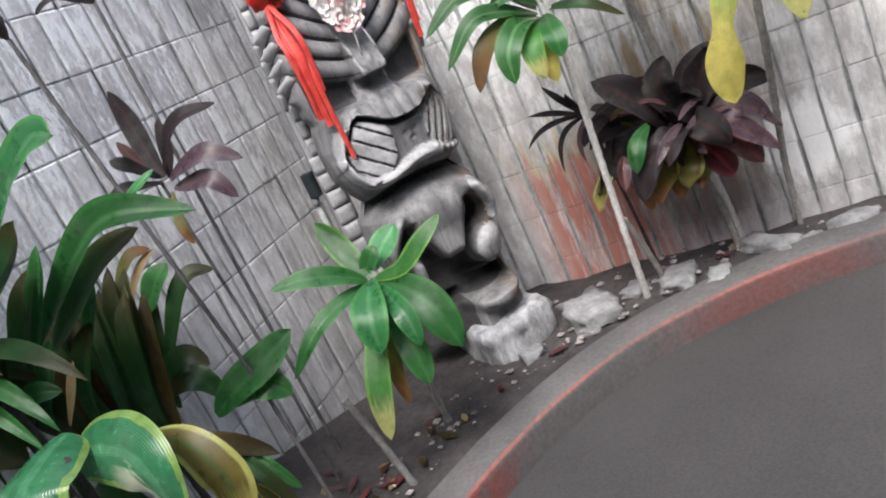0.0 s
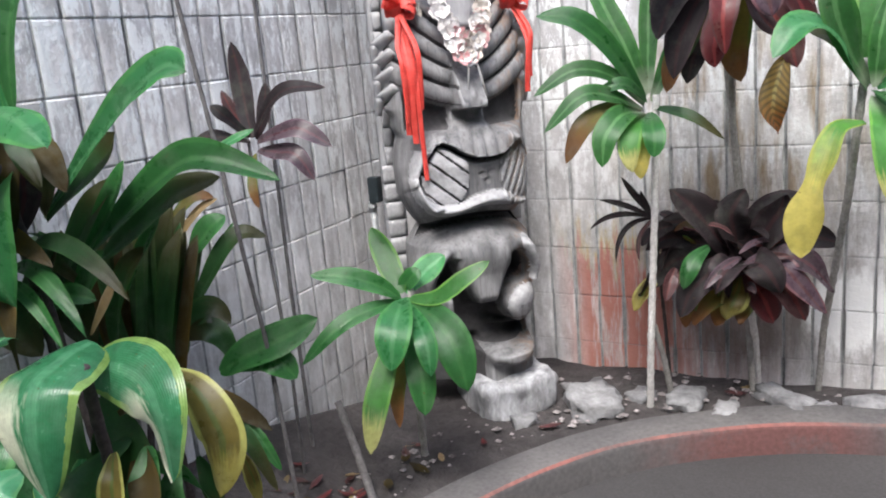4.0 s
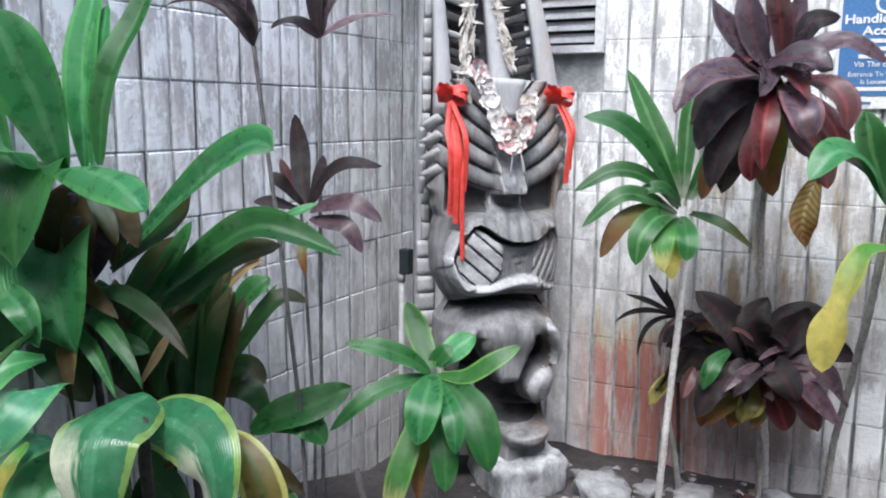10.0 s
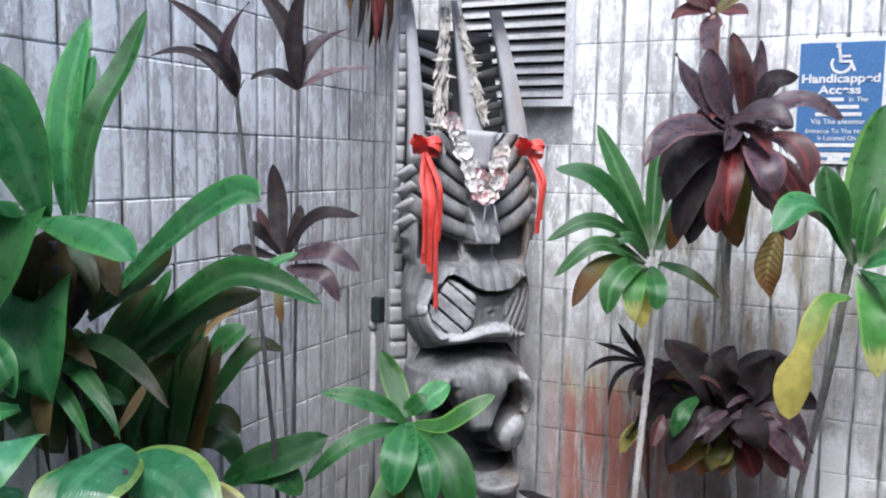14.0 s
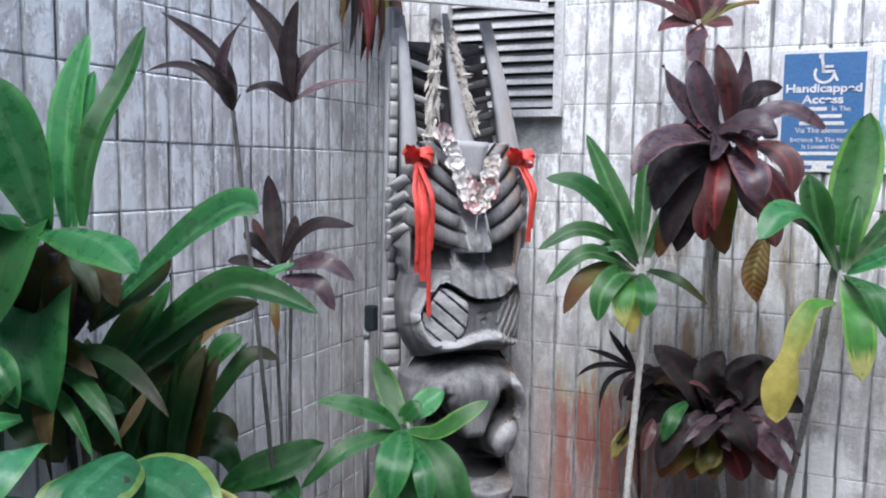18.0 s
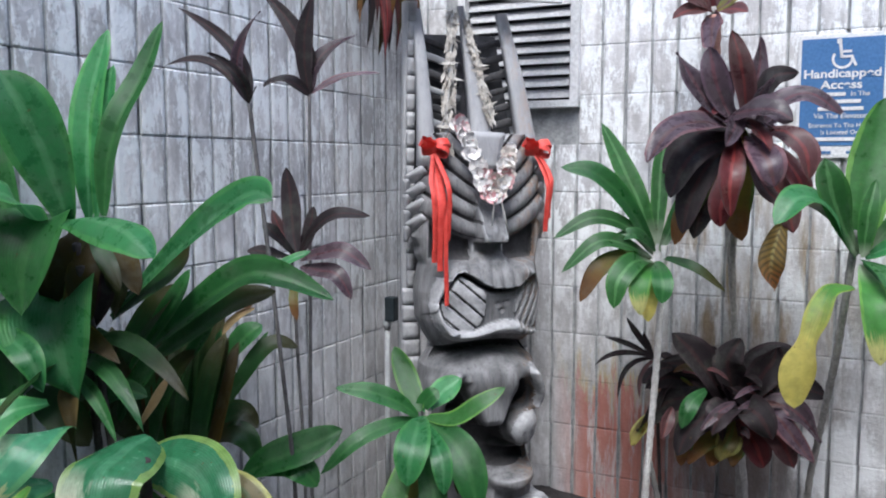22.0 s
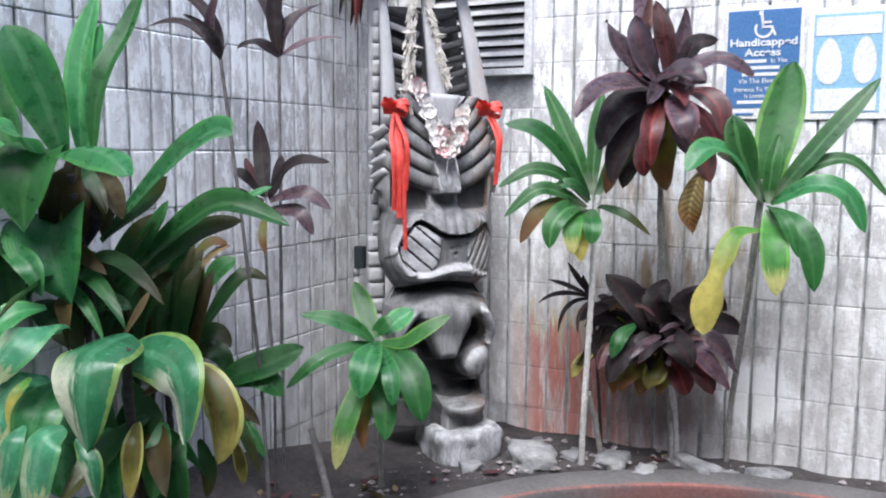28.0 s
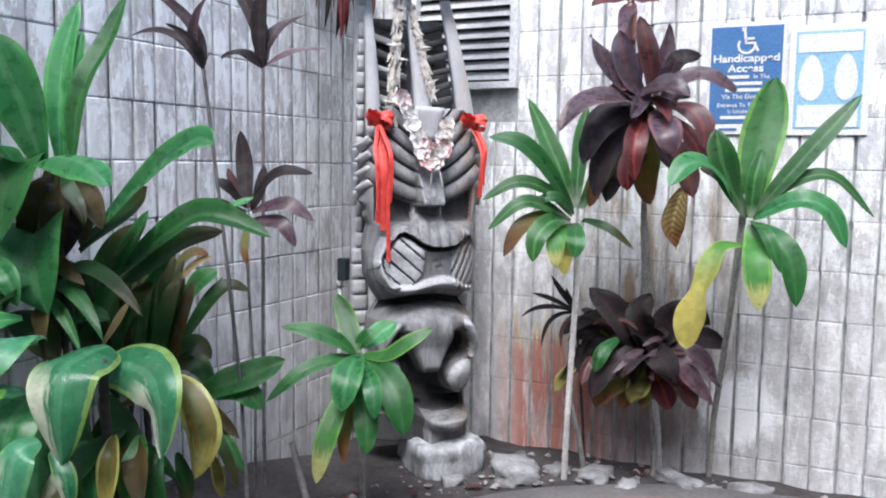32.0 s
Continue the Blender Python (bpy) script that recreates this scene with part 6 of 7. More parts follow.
thing = thing_at("cane_plant", pose(*(0.315, -1.318, 1.188)), "low purple-leaved cane plant in front of the wall", "plant", "purple cane plants")

droop_leaf(thing, LEAF_DUSK, ((0.013, 0.006, 0.003), (-0.013, 0.025, 0.078), (-0.030, 0.039, 0.169), (-0.048, 0.043, 0.270)), 0.062)
droop_leaf(thing, LEAF_DUSK, ((0.019, 0.011, 0.017), (0.094, -0.001, 0.095), (0.167, 0.004, 0.133), (0.253, 0.043, 0.128)), 0.050)
droop_leaf(thing, LEAF_PURPLE, ((0.025, 0.010, -0.010), (0.108, -0.004, 0.013), (0.187, 0.000, 0.023), (0.264, 0.029, -0.031)), 0.060)
droop_leaf(thing, LEAF_PURPLE, ((0.027, 0.008, -0.032), (0.102, -0.013, -0.036), (0.174, -0.014, -0.047), (0.216, -0.003, -0.117)), 0.056)
droop_leaf(thing, LEAF_DUSK, ((0.007, 0.004, 0.006), (-0.002, -0.050, 0.053), (-0.010, -0.083, 0.083), (-0.036, -0.092, 0.106)), 0.042)
droop_leaf(thing, LEAF_DUSK, ((0.006, 0.002, -0.007), (-0.010, -0.059, 0.010), (-0.036, -0.102, 0.023), (-0.075, -0.120, 0.024)), 0.042)
droop_leaf(thing, LEAF_WINE, ((-0.005, 0.021, 0.014), (-0.036, 0.012, 0.057), (-0.057, 0.007, 0.097), (-0.075, 0.004, 0.140)), 0.035)
droop_leaf(thing, LEAF_AGED, ((0.018, 0.003, -0.042), (0.041, -0.046, -0.086), (0.060, -0.076, -0.130), (0.071, -0.077, -0.181)), 0.030)
droop_leaf(thing, LEAF_DUSK, ((0.002, 0.034, -0.005), (0.023, 0.049, 0.047), (0.031, 0.059, 0.099), (0.035, 0.067, 0.150)), 0.046)
stem("stem", ((-0.03, 0.08, BED - 1.20), (0.0, 0.05, -0.7), (0.0, 0.02, -0.3), (0, 0, 0)), 0.0055, 0.005, STEM_SLATE, thing)

thing = thing_at("green_cordyline", pose(*(0.678, -1.116, 0.682)), "small green cordyline with lime-edged leaves before the statue", "plant", "green cordylines")

droop_leaf(thing, LEAF_EDGED, ((-0.023, -0.007, 0.013), (-0.061, 0.014, 0.055), (-0.109, 0.040, 0.124), (-0.154, 0.056, 0.195)), 0.074)
droop_leaf(thing, LEAF_LIGHT, ((-0.014, -0.003, 0.011), (-0.002, 0.052, 0.041), (0.021, 0.100, 0.069), (0.049, 0.137, 0.095)), 0.083)
droop_leaf(thing, LEAF_EDGED, ((-0.009, -0.007, -0.004), (0.091, -0.009, 0.005), (0.167, 0.017, 0.057), (0.231, 0.070, 0.101)), 0.058)
droop_leaf(thing, LEAF_GREEN, ((-0.028, -0.015, -0.001), (-0.061, -0.073, 0.051), (-0.133, -0.131, 0.093), (-0.228, -0.178, 0.105)), 0.062)
droop_leaf(thing, LEAF_GREEN, ((-0.027, -0.019, -0.010), (-0.078, -0.107, -0.011), (-0.141, -0.191, -0.043), (-0.221, -0.271, -0.134)), 0.056)
droop_leaf(thing, LEAF_LIGHT, ((-0.023, -0.013, -0.002), (0.027, -0.135, -0.013), (0.043, -0.196, -0.062), (0.042, -0.217, -0.144)), 0.105)
droop_leaf(thing, LEAF_GREEN, ((-0.005, -0.006, -0.010), (0.115, -0.056, -0.053), (0.181, -0.086, -0.126), (0.214, -0.100, -0.235)), 0.111)
droop_leaf(thing, LEAF_LIGHT, ((-0.009, -0.012, -0.018), (0.090, -0.117, -0.051), (0.126, -0.153, -0.099), (0.136, -0.165, -0.172)), 0.064)
droop_leaf(thing, LEAF_GREEN, ((-0.009, -0.022, -0.042), (0.052, -0.091, -0.146), (0.085, -0.127, -0.216), (0.094, -0.146, -0.305)), 0.084)
droop_leaf(thing, LEAF_TIPPED, ((-0.023, -0.036, -0.058), (-0.018, -0.150, -0.165), (-0.023, -0.217, -0.266), (-0.036, -0.252, -0.393)), 0.078)
droop_leaf(thing, LEAF_DARK, ((-0.009, -0.007, -0.004), (0.069, -0.007, -0.049), (0.110, -0.017, -0.099), (0.124, -0.046, -0.218)), 0.051)
droop_leaf(thing, LEAF_AGED, ((-0.018, -0.041, -0.078), (-0.008, -0.083, -0.193), (-0.012, -0.116, -0.268), (0.003, -0.144, -0.356)), 0.047)
droop_leaf(thing, LEAF_GREEN, ((-0.029, 0.013, 0.011), (-0.019, 0.004, 0.035), (0.009, 0.007, 0.065), (0.023, 0.021, 0.082)), 0.061)
stem("stem", ((-0.11, 0.17, BED - 0.70), (-0.09, 0.13, -0.4), (-0.03, 0.04, -0.12), (0, 0, 0.02)), 0.012, 0.010, STEM_GREY, thing)
thing = thing_at("green_cordyline", pose(*(1.259, -0.496, 1.170)), "green cordyline on a thin pale stem with yellowing lower leaves", "plant", "green cordylines")

droop_leaf(thing, LEAF_GREEN, ((-0.025, -0.011, 0.012), (-0.104, -0.086, 0.168), (-0.195, -0.152, 0.268), (-0.299, -0.200, 0.288)), 0.081)
droop_leaf(thing, LEAF_CANE, ((-0.023, -0.009, 0.018), (-0.072, -0.016, 0.156), (-0.137, -0.009, 0.288), (-0.216, -0.006, 0.441)), 0.078)
droop_leaf(thing, LEAF_CANE, ((-0.014, -0.004, 0.025), (-0.020, 0.032, 0.158), (-0.022, 0.070, 0.293), (-0.011, 0.103, 0.422)), 0.062)
droop_leaf(thing, LEAF_CANE, ((-0.025, -0.013, -0.008), (-0.098, -0.093, 0.087), (-0.195, -0.170, 0.119), (-0.309, -0.234, 0.050)), 0.063)
droop_leaf(thing, LEAF_CANE, ((-0.028, -0.016, -0.022), (-0.083, -0.127, 0.026), (-0.163, -0.209, 0.044), (-0.267, -0.272, -0.058)), 0.062)
droop_leaf(thing, LEAF_AGED, ((-0.031, -0.019, -0.031), (-0.080, -0.130, -0.006), (-0.156, -0.216, -0.045), (-0.208, -0.255, -0.153)), 0.070)
droop_leaf(thing, LEAF_CANE, ((-0.023, -0.016, -0.035), (-0.049, -0.161, -0.020), (-0.085, -0.241, -0.074), (-0.095, -0.257, -0.166)), 0.082)
droop_leaf(thing, LEAF_TIPPED, ((-0.018, -0.014, -0.041), (-0.023, -0.152, -0.054), (-0.027, -0.206, -0.114), (-0.017, -0.211, -0.190)), 0.070)
droop_leaf(thing, LEAF_YELLOW, ((-0.013, -0.012, -0.048), (-0.000, -0.124, -0.097), (-0.004, -0.167, -0.154), (-0.001, -0.173, -0.217)), 0.062)
droop_leaf(thing, LEAF_GREEN, ((-0.009, -0.009, -0.034), (0.030, -0.149, -0.057), (0.047, -0.190, -0.097), (0.046, -0.198, -0.148)), 0.069)
droop_leaf(thing, LEAF_CANE, ((-0.004, -0.002, -0.001), (0.030, 0.025, 0.087), (0.051, 0.043, 0.147), (0.072, 0.087, 0.242)), 0.056)
droop_leaf(thing, LEAF_DARK, ((-0.001, -0.003, -0.021), (0.065, -0.028, -0.029), (0.134, -0.031, -0.055), (0.215, -0.000, -0.126)), 0.039)
droop_leaf(thing, LEAF_GREEN, ((-0.018, -0.009, -0.001), (-0.048, -0.073, 0.052), (-0.077, -0.108, 0.065), (-0.135, -0.138, 0.047)), 0.053)
stem("stem", ((-0.075, 0.145, BED - 1.19), (-0.045, 0.06, -0.85), (0.0, -0.02, -0.35), (0.01, 0.0, 0.02)), 0.0125, 0.0105, STEM_PALE, thing, "pale ringed stem")
stem("stem", ((-0.02, 0.26, BED - 1.19), (-0.035, 0.21, -0.95), (-0.05, 0.14, -0.80)), 0.012, 0.009, STEM_GREY, thing)
thing = thing_at("green_cordyline", pose(*(1.855, -0.472, 1.239)), "green cordyline with one drooping yellow leaf beside the signs", "plant", "green cordylines")

droop_leaf(thing, LEAF_EDGED, ((0.014, 0.001, -0.053), (0.025, 0.051, 0.132), (0.048, 0.102, 0.285), (0.072, 0.144, 0.443)), 0.153)
droop_leaf(thing, LEAF_CANE, ((0.029, 0.009, -0.053), (0.124, 0.015, 0.074), (0.242, 0.060, 0.228), (0.353, 0.133, 0.373)), 0.070)
droop_leaf(thing, LEAF_CANE, ((0.029, 0.009, -0.053), (0.146, 0.026, 0.063), (0.279, 0.062, 0.088), (0.413, 0.116, -0.048)), 0.053)
droop_leaf(thing, LEAF_LIGHT, ((0.029, 0.008, -0.062), (0.168, -0.026, 0.006), (0.272, -0.011, -0.027), (0.331, 0.005, -0.152)), 0.088)
droop_leaf(thing, LEAF_GREEN, ((0.030, 0.007, -0.078), (0.110, -0.071, -0.125), (0.169, -0.096, -0.212), (0.191, -0.101, -0.351)), 0.098)
droop_leaf(thing, LEAF_TIPPED, ((0.023, 0.002, -0.087), (0.054, -0.149, -0.161), (0.070, -0.197, -0.256), (0.081, -0.203, -0.358)), 0.094)
droop_leaf(thing, LEAF_LIGHT, ((-0.001, -0.007, -0.062), (-0.069, -0.116, 0.084), (-0.150, -0.208, 0.131), (-0.218, -0.275, 0.051)), 0.111, face=(0.1, -0.6, 0.8))
droop_leaf(thing, LEAF_CANE, ((0.007, -0.003, -0.053), (-0.042, -0.072, 0.048), (-0.076, -0.111, 0.159), (-0.095, -0.111, 0.247)), 0.106)
droop_leaf(thing, LEAF_DARK, ((0.003, 0.028, -0.063), (-0.039, 0.007, 0.033), (-0.096, -0.039, 0.093), (-0.151, -0.065, 0.109)), 0.075)
droop_leaf(thing, LEAF_CANE, ((0.023, -0.018, -0.060), (0.027, -0.030, 0.015), (0.035, -0.027, 0.098), (0.050, 0.001, 0.181)), 0.060)
droop_leaf(thing, LEAF_GREEN, ((0.018, 0.001, -0.070), (0.076, -0.130, -0.093), (0.112, -0.163, -0.153), (0.139, -0.159, -0.231)), 0.048)
droop_leaf(thing, LEAF_YELLOW, ((-0.001, -0.018, -0.154), (-0.063, -0.107, -0.157), (-0.095, -0.165, -0.230), (-0.123, -0.202, -0.327), (-0.141, -0.222, -0.416), (-0.146, -0.224, -0.508)), 0.109, curl=0.35, fold=0.05, peak=1.9, waist=0.45, blunt=0.5)
stem("stem", ((-0.13, 0.38, BED - 1.26), (-0.11, 0.30, -0.9), (-0.04, 0.08, -0.4), (0, 0, 0.02)), 0.011, 0.012, STEM_GREY, thing)

thing = thing_at("purple_cordyline", pose(*(1.494, -0.457, 1.610)), "tall purple cordyline with broad purple and red leaves", "plant", "purple cordylines")

droop_leaf(thing, LEAF_PURPLE, ((-0.009, -0.008, -0.032), (-0.071, -0.089, 0.033), (-0.130, -0.142, 0.128), (-0.180, -0.158, 0.213)), 0.096, wild=0.7)
droop_leaf(thing, LEAF_PURPLE, ((0.003, -0.001, -0.023), (-0.041, -0.072, 0.050), (-0.069, -0.109, 0.146), (-0.085, -0.107, 0.232)), 0.090, wild=0.7)
droop_leaf(thing, LEAF_WINE, ((0.021, 0.008, -0.022), (0.019, -0.037, 0.086), (0.005, -0.067, 0.185), (-0.024, -0.070, 0.284)), 0.076, wild=0.7)
droop_leaf(thing, LEAF_PURPLE, ((0.017, 0.064, -0.009), (0.035, 0.086, 0.098), (0.046, 0.102, 0.188), (0.044, 0.111, 0.281)), 0.066, wild=0.7)
droop_leaf(thing, LEAF_PURPLE, ((0.045, 0.021, -0.022), (0.121, 0.012, 0.056), (0.210, 0.026, 0.081), (0.301, 0.066, 0.017)), 0.090, wild=0.7)
droop_leaf(thing, LEAF_DUSK, ((0.033, 0.073, -0.000), (0.071, 0.083, 0.114), (0.105, 0.094, 0.152), (0.168, 0.127, 0.160)), 0.071, wild=0.7)
droop_leaf(thing, LEAF_ROSE, ((-0.001, -0.005, -0.040), (-0.073, -0.174, -0.012), (-0.159, -0.289, -0.036), (-0.221, -0.355, -0.139)), 0.114, face=(0.2, -0.6, 0.8), wild=0.7)
droop_leaf(thing, LEAF_PURPLE, ((-0.066, -0.034, -0.006), (0.034, -0.093, 0.025), (0.115, -0.119, 0.024), (0.172, -0.116, -0.011)), 0.100, face=(0.2, -0.6, 0.8), wild=0.7)
droop_leaf(thing, LEAF_WINE, ((0.046, 0.019, -0.040), (0.144, -0.044, -0.041), (0.208, -0.064, -0.104), (0.222, -0.067, -0.195)), 0.089, wild=0.7)
droop_leaf(thing, LEAF_ROSE, ((0.030, 0.011, -0.040), (0.079, -0.128, -0.092), (0.115, -0.184, -0.148), (0.130, -0.184, -0.214)), 0.105, wild=0.7)
droop_leaf(thing, LEAF_RED, ((-0.008, -0.011, -0.058), (0.003, -0.149, -0.129), (0.002, -0.203, -0.208), (0.006, -0.190, -0.305)), 0.084, wild=0.7)
droop_leaf(thing, LEAF_RED, ((0.012, -0.003, -0.075), (-0.014, -0.097, -0.192), (-0.029, -0.136, -0.270), (-0.031, -0.134, -0.343)), 0.087, wild=0.7)
droop_leaf(thing, LEAF_DUSK, ((-0.008, -0.011, -0.058), (-0.088, -0.111, -0.080), (-0.138, -0.177, -0.139), (-0.178, -0.210, -0.249)), 0.108, wild=0.7)
droop_leaf(thing, LEAF_DUSK, ((-0.008, -0.012, -0.067), (-0.077, -0.078, -0.139), (-0.125, -0.137, -0.245), (-0.147, -0.152, -0.370)), 0.096, wild=0.7)
droop_leaf(thing, LEAF_DUSK, ((-0.003, 0.047, -0.072), (-0.050, -0.002, -0.189), (-0.095, -0.047, -0.279), (-0.124, -0.074, -0.389)), 0.098, wild=0.7)
droop_leaf(thing, LEAF_AGED, ((0.021, 0.058, -0.081), (0.008, 0.037, -0.206), (-0.003, 0.021, -0.299), (0.018, 0.020, -0.399)), 0.097, wild=0.7)
droop_leaf(thing, LEAF_WINE, ((0.048, 0.016, -0.075), (0.107, -0.023, -0.190), (0.155, -0.009, -0.276), (0.179, -0.007, -0.366)), 0.091, wild=0.7)
droop_leaf(thing, LEAF_RED, ((0.055, 0.021, -0.063), (0.147, 0.004, -0.131), (0.194, -0.015, -0.204), (0.222, -0.007, -0.267)), 0.076, wild=0.7)
droop_leaf(thing, LEAF_AGED, ((-0.033, 0.028, -0.099), (-0.115, -0.042, -0.244), (-0.159, -0.073, -0.315), (-0.181, -0.095, -0.412)), 0.072, wild=0.7)
droop_leaf(thing, LEAF_WINE, ((0.024, 0.005, -0.066), (0.075, -0.094, -0.175), (0.105, -0.108, -0.229), (0.153, -0.088, -0.273)), 0.067, wild=0.7)
droop_leaf(thing, LEAF_DUSK, ((-0.027, 0.070, -0.052), (-0.109, 0.031, -0.035), (-0.171, -0.006, -0.072), (-0.240, -0.029, -0.172)), 0.094, wild=0.7)
droop_leaf(thing, LEAF_DUSK, ((0.005, 0.087, -0.052), (-0.039, 0.055, -0.134), (-0.075, 0.028, -0.206), (-0.093, 0.006, -0.315)), 0.107, wild=0.7)
droop_leaf(thing, LEAF_ORANGE, ((0.145, 0.002, -0.332), (0.126, -0.027, -0.406), (0.117, -0.052, -0.481), (0.132, -0.041, -0.554)), 0.087, wild=0.7)
whorl(thing, 8, (LEAF_WINE, LEAF_DUSK, LEAF_PURPLE, LEAF_RED), (0.12, 0.22), (0.04, 0.06), (-50, 40), 41)
whorl(thing, 7, (LEAF_RED, LEAF_WINE, LEAF_AGED, LEAF_DUSK), (0.12, 0.2), (0.035, 0.055), (-80, -30), 45, -0.06, (0.0, -0.04))
whorl(thing, 5, (LEAF_PURPLE, LEAF_ROSE), (0.10, 0.18), (0.035, 0.05), (30, 80), 46, 0.05)
stem("stem", ((0.01, 0.36, BED - 1.63), (0.0, 0.30, -1.2), (-0.02, 0.1, -0.5), (0, 0, 0.02)), 0.012, 0.010, STEM_GREY, thing)
thing = thing_at("purple_cordyline", pose(*(1.372, -0.271, 1.999)), "tallest wine-red cordyline head above the purple one", "plant", "purple cordylines")
blade(thing, LEAF_WINE, (0.00, 0.00, 0.00), (-0.18, -0.18, 0.07), (0.00, 0.00, 0.01), 0.075, broad=True)
blade(thing, LEAF_WINE, (0.00, 0.00, 0.00), (-0.11, -0.16, -0.04), (-0.00, 0.00, 0.02), 0.059, broad=True)
blade(thing, LEAF_AGED, (0.00, 0.00, 0.00), (0.20, -0.01, 0.06), (0.01, 0.01, 0.02), 0.069, broad=True)
blade(thing, LEAF_WINE, (0.00, 0.00, 0.00), (0.12, -0.06, -0.02), (0.01, 0.00, 0.01), 0.059, broad=True)
blade(thing, LEAF_ROSE, (0.00, 0.00, 0.00), (0.02, -0.17, -0.15), (0.00, 0.00, 0.00), 0.082, broad=True)
blade(thing, LEAF_WINE, (0.00, 0.00, 0.00), (0.01, 0.03, 0.24), (0.00, 0.00, 0.00), 0.080, broad=True)
blade(thing, LEAF_RED, (0.00, 0.00, 0.00), (-0.11, -0.03, 0.22), (-0.00, -0.00, -0.00), 0.080, broad=True)
blade(thing, LEAF_WINE, (0.00, 0.00, 0.00), (0.11, 0.07, 0.20), (0.01, 0.00, 0.00), 0.080, broad=True)
stem("stem", ((0.14, 0.14, BED - 2.02), (0.10, 0.12, -1.2), (0.03, 0.05, -0.4), (0, 0, 0.02)), 0.012, 0.009, STEM_GREY, thing)
stem("dry_sheath", ((0.006, 0.010, -0.16), (0.004, 0.006, -0.09), (0, 0, -0.01)), 0.020, 0.026, SHEATH, thing, "pinkish dry leaf sheaths")
thing = thing_at("purple_cordyline", pose(*(1.378, -0.350, 0.662)), "low bushy cordyline with dusky purple leaves in shade", "plant", "purple cordylines")

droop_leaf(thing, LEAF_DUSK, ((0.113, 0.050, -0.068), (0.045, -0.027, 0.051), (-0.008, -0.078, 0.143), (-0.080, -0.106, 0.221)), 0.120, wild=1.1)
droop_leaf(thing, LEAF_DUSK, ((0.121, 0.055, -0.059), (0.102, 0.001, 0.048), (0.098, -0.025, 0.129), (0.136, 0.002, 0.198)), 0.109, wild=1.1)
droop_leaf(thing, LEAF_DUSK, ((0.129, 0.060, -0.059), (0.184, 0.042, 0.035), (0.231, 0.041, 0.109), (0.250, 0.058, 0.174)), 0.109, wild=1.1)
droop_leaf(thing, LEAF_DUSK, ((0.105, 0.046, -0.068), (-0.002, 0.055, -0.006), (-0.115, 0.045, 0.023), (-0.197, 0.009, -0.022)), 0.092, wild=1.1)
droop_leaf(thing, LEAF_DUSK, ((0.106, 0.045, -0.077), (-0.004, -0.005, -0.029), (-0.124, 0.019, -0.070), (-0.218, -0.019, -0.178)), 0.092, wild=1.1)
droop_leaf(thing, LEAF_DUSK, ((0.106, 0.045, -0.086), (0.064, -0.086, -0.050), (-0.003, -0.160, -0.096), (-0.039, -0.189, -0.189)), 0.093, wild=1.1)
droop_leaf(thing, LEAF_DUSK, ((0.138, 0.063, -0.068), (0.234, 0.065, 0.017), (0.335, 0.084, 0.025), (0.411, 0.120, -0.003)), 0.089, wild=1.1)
droop_leaf(thing, LEAF_PURPLE, ((0.139, 0.062, -0.077), (0.246, 0.010, -0.022), (0.332, 0.017, -0.054), (0.404, 0.043, -0.148)), 0.093, wild=1.1)
droop_leaf(thing, LEAF_WINE, ((0.139, 0.061, -0.086), (0.218, -0.012, -0.094), (0.282, -0.019, -0.146), (0.320, -0.010, -0.234)), 0.099, wild=1.1)
droop_leaf(thing, LEAF_RED, ((0.128, 0.055, -0.095), (0.172, 0.004, -0.140), (0.203, -0.008, -0.189), (0.226, -0.003, -0.250)), 0.095, wild=1.1)
droop_leaf(thing, LEAF_OLIVE, ((0.118, 0.050, -0.095), (0.113, -0.015, -0.147), (0.100, -0.060, -0.179), (0.085, -0.073, -0.226)), 0.089, wild=1.1)
droop_leaf(thing, LEAF_AGED, ((0.106, 0.045, -0.086), (0.057, -0.044, -0.148), (0.026, -0.098, -0.180), (-0.013, -0.124, -0.234)), 0.080, wild=1.1)
droop_leaf(thing, LEAF_ROSE, ((0.131, 0.057, -0.086), (0.238, -0.019, -0.046), (0.295, -0.040, -0.091), (0.379, 0.001, -0.210)), 0.088, wild=1.1)
droop_leaf(thing, LEAF_GREEN, ((0.036, -0.092, 0.025), (0.008, -0.153, 0.006), (-0.011, -0.190, -0.033), (-0.024, -0.203, -0.089)), 0.057, wild=1.1)
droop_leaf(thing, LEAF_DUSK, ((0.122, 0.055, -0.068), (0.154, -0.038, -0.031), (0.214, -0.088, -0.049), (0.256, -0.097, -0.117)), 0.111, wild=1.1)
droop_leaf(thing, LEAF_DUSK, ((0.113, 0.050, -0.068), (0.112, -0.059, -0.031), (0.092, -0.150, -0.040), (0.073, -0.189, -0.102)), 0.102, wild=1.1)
droop_leaf(thing, LEAF_AGED, ((0.088, -0.026, -0.129), (0.072, -0.051, -0.172), (0.061, -0.060, -0.209), (0.054, -0.069, -0.254)), 0.062, wild=1.1)
droop_leaf(thing, LEAF_AGED, ((-0.001, -0.072, -0.130), (-0.021, -0.097, -0.164), (-0.035, -0.109, -0.201), (-0.040, -0.117, -0.248)), 0.054, wild=1.1)
droop_leaf(thing, LEAF_OLIVE, ((-0.145, 0.027, -0.103), (-0.186, 0.002, -0.141), (-0.209, -0.015, -0.180), (-0.233, -0.033, -0.231)), 0.057, wild=1.1)
droop_leaf(thing, LEAF_AGED, ((0.133, -0.005, -0.147), (0.137, -0.019, -0.184), (0.132, -0.025, -0.217), (0.121, -0.035, -0.253)), 0.058, wild=1.1)
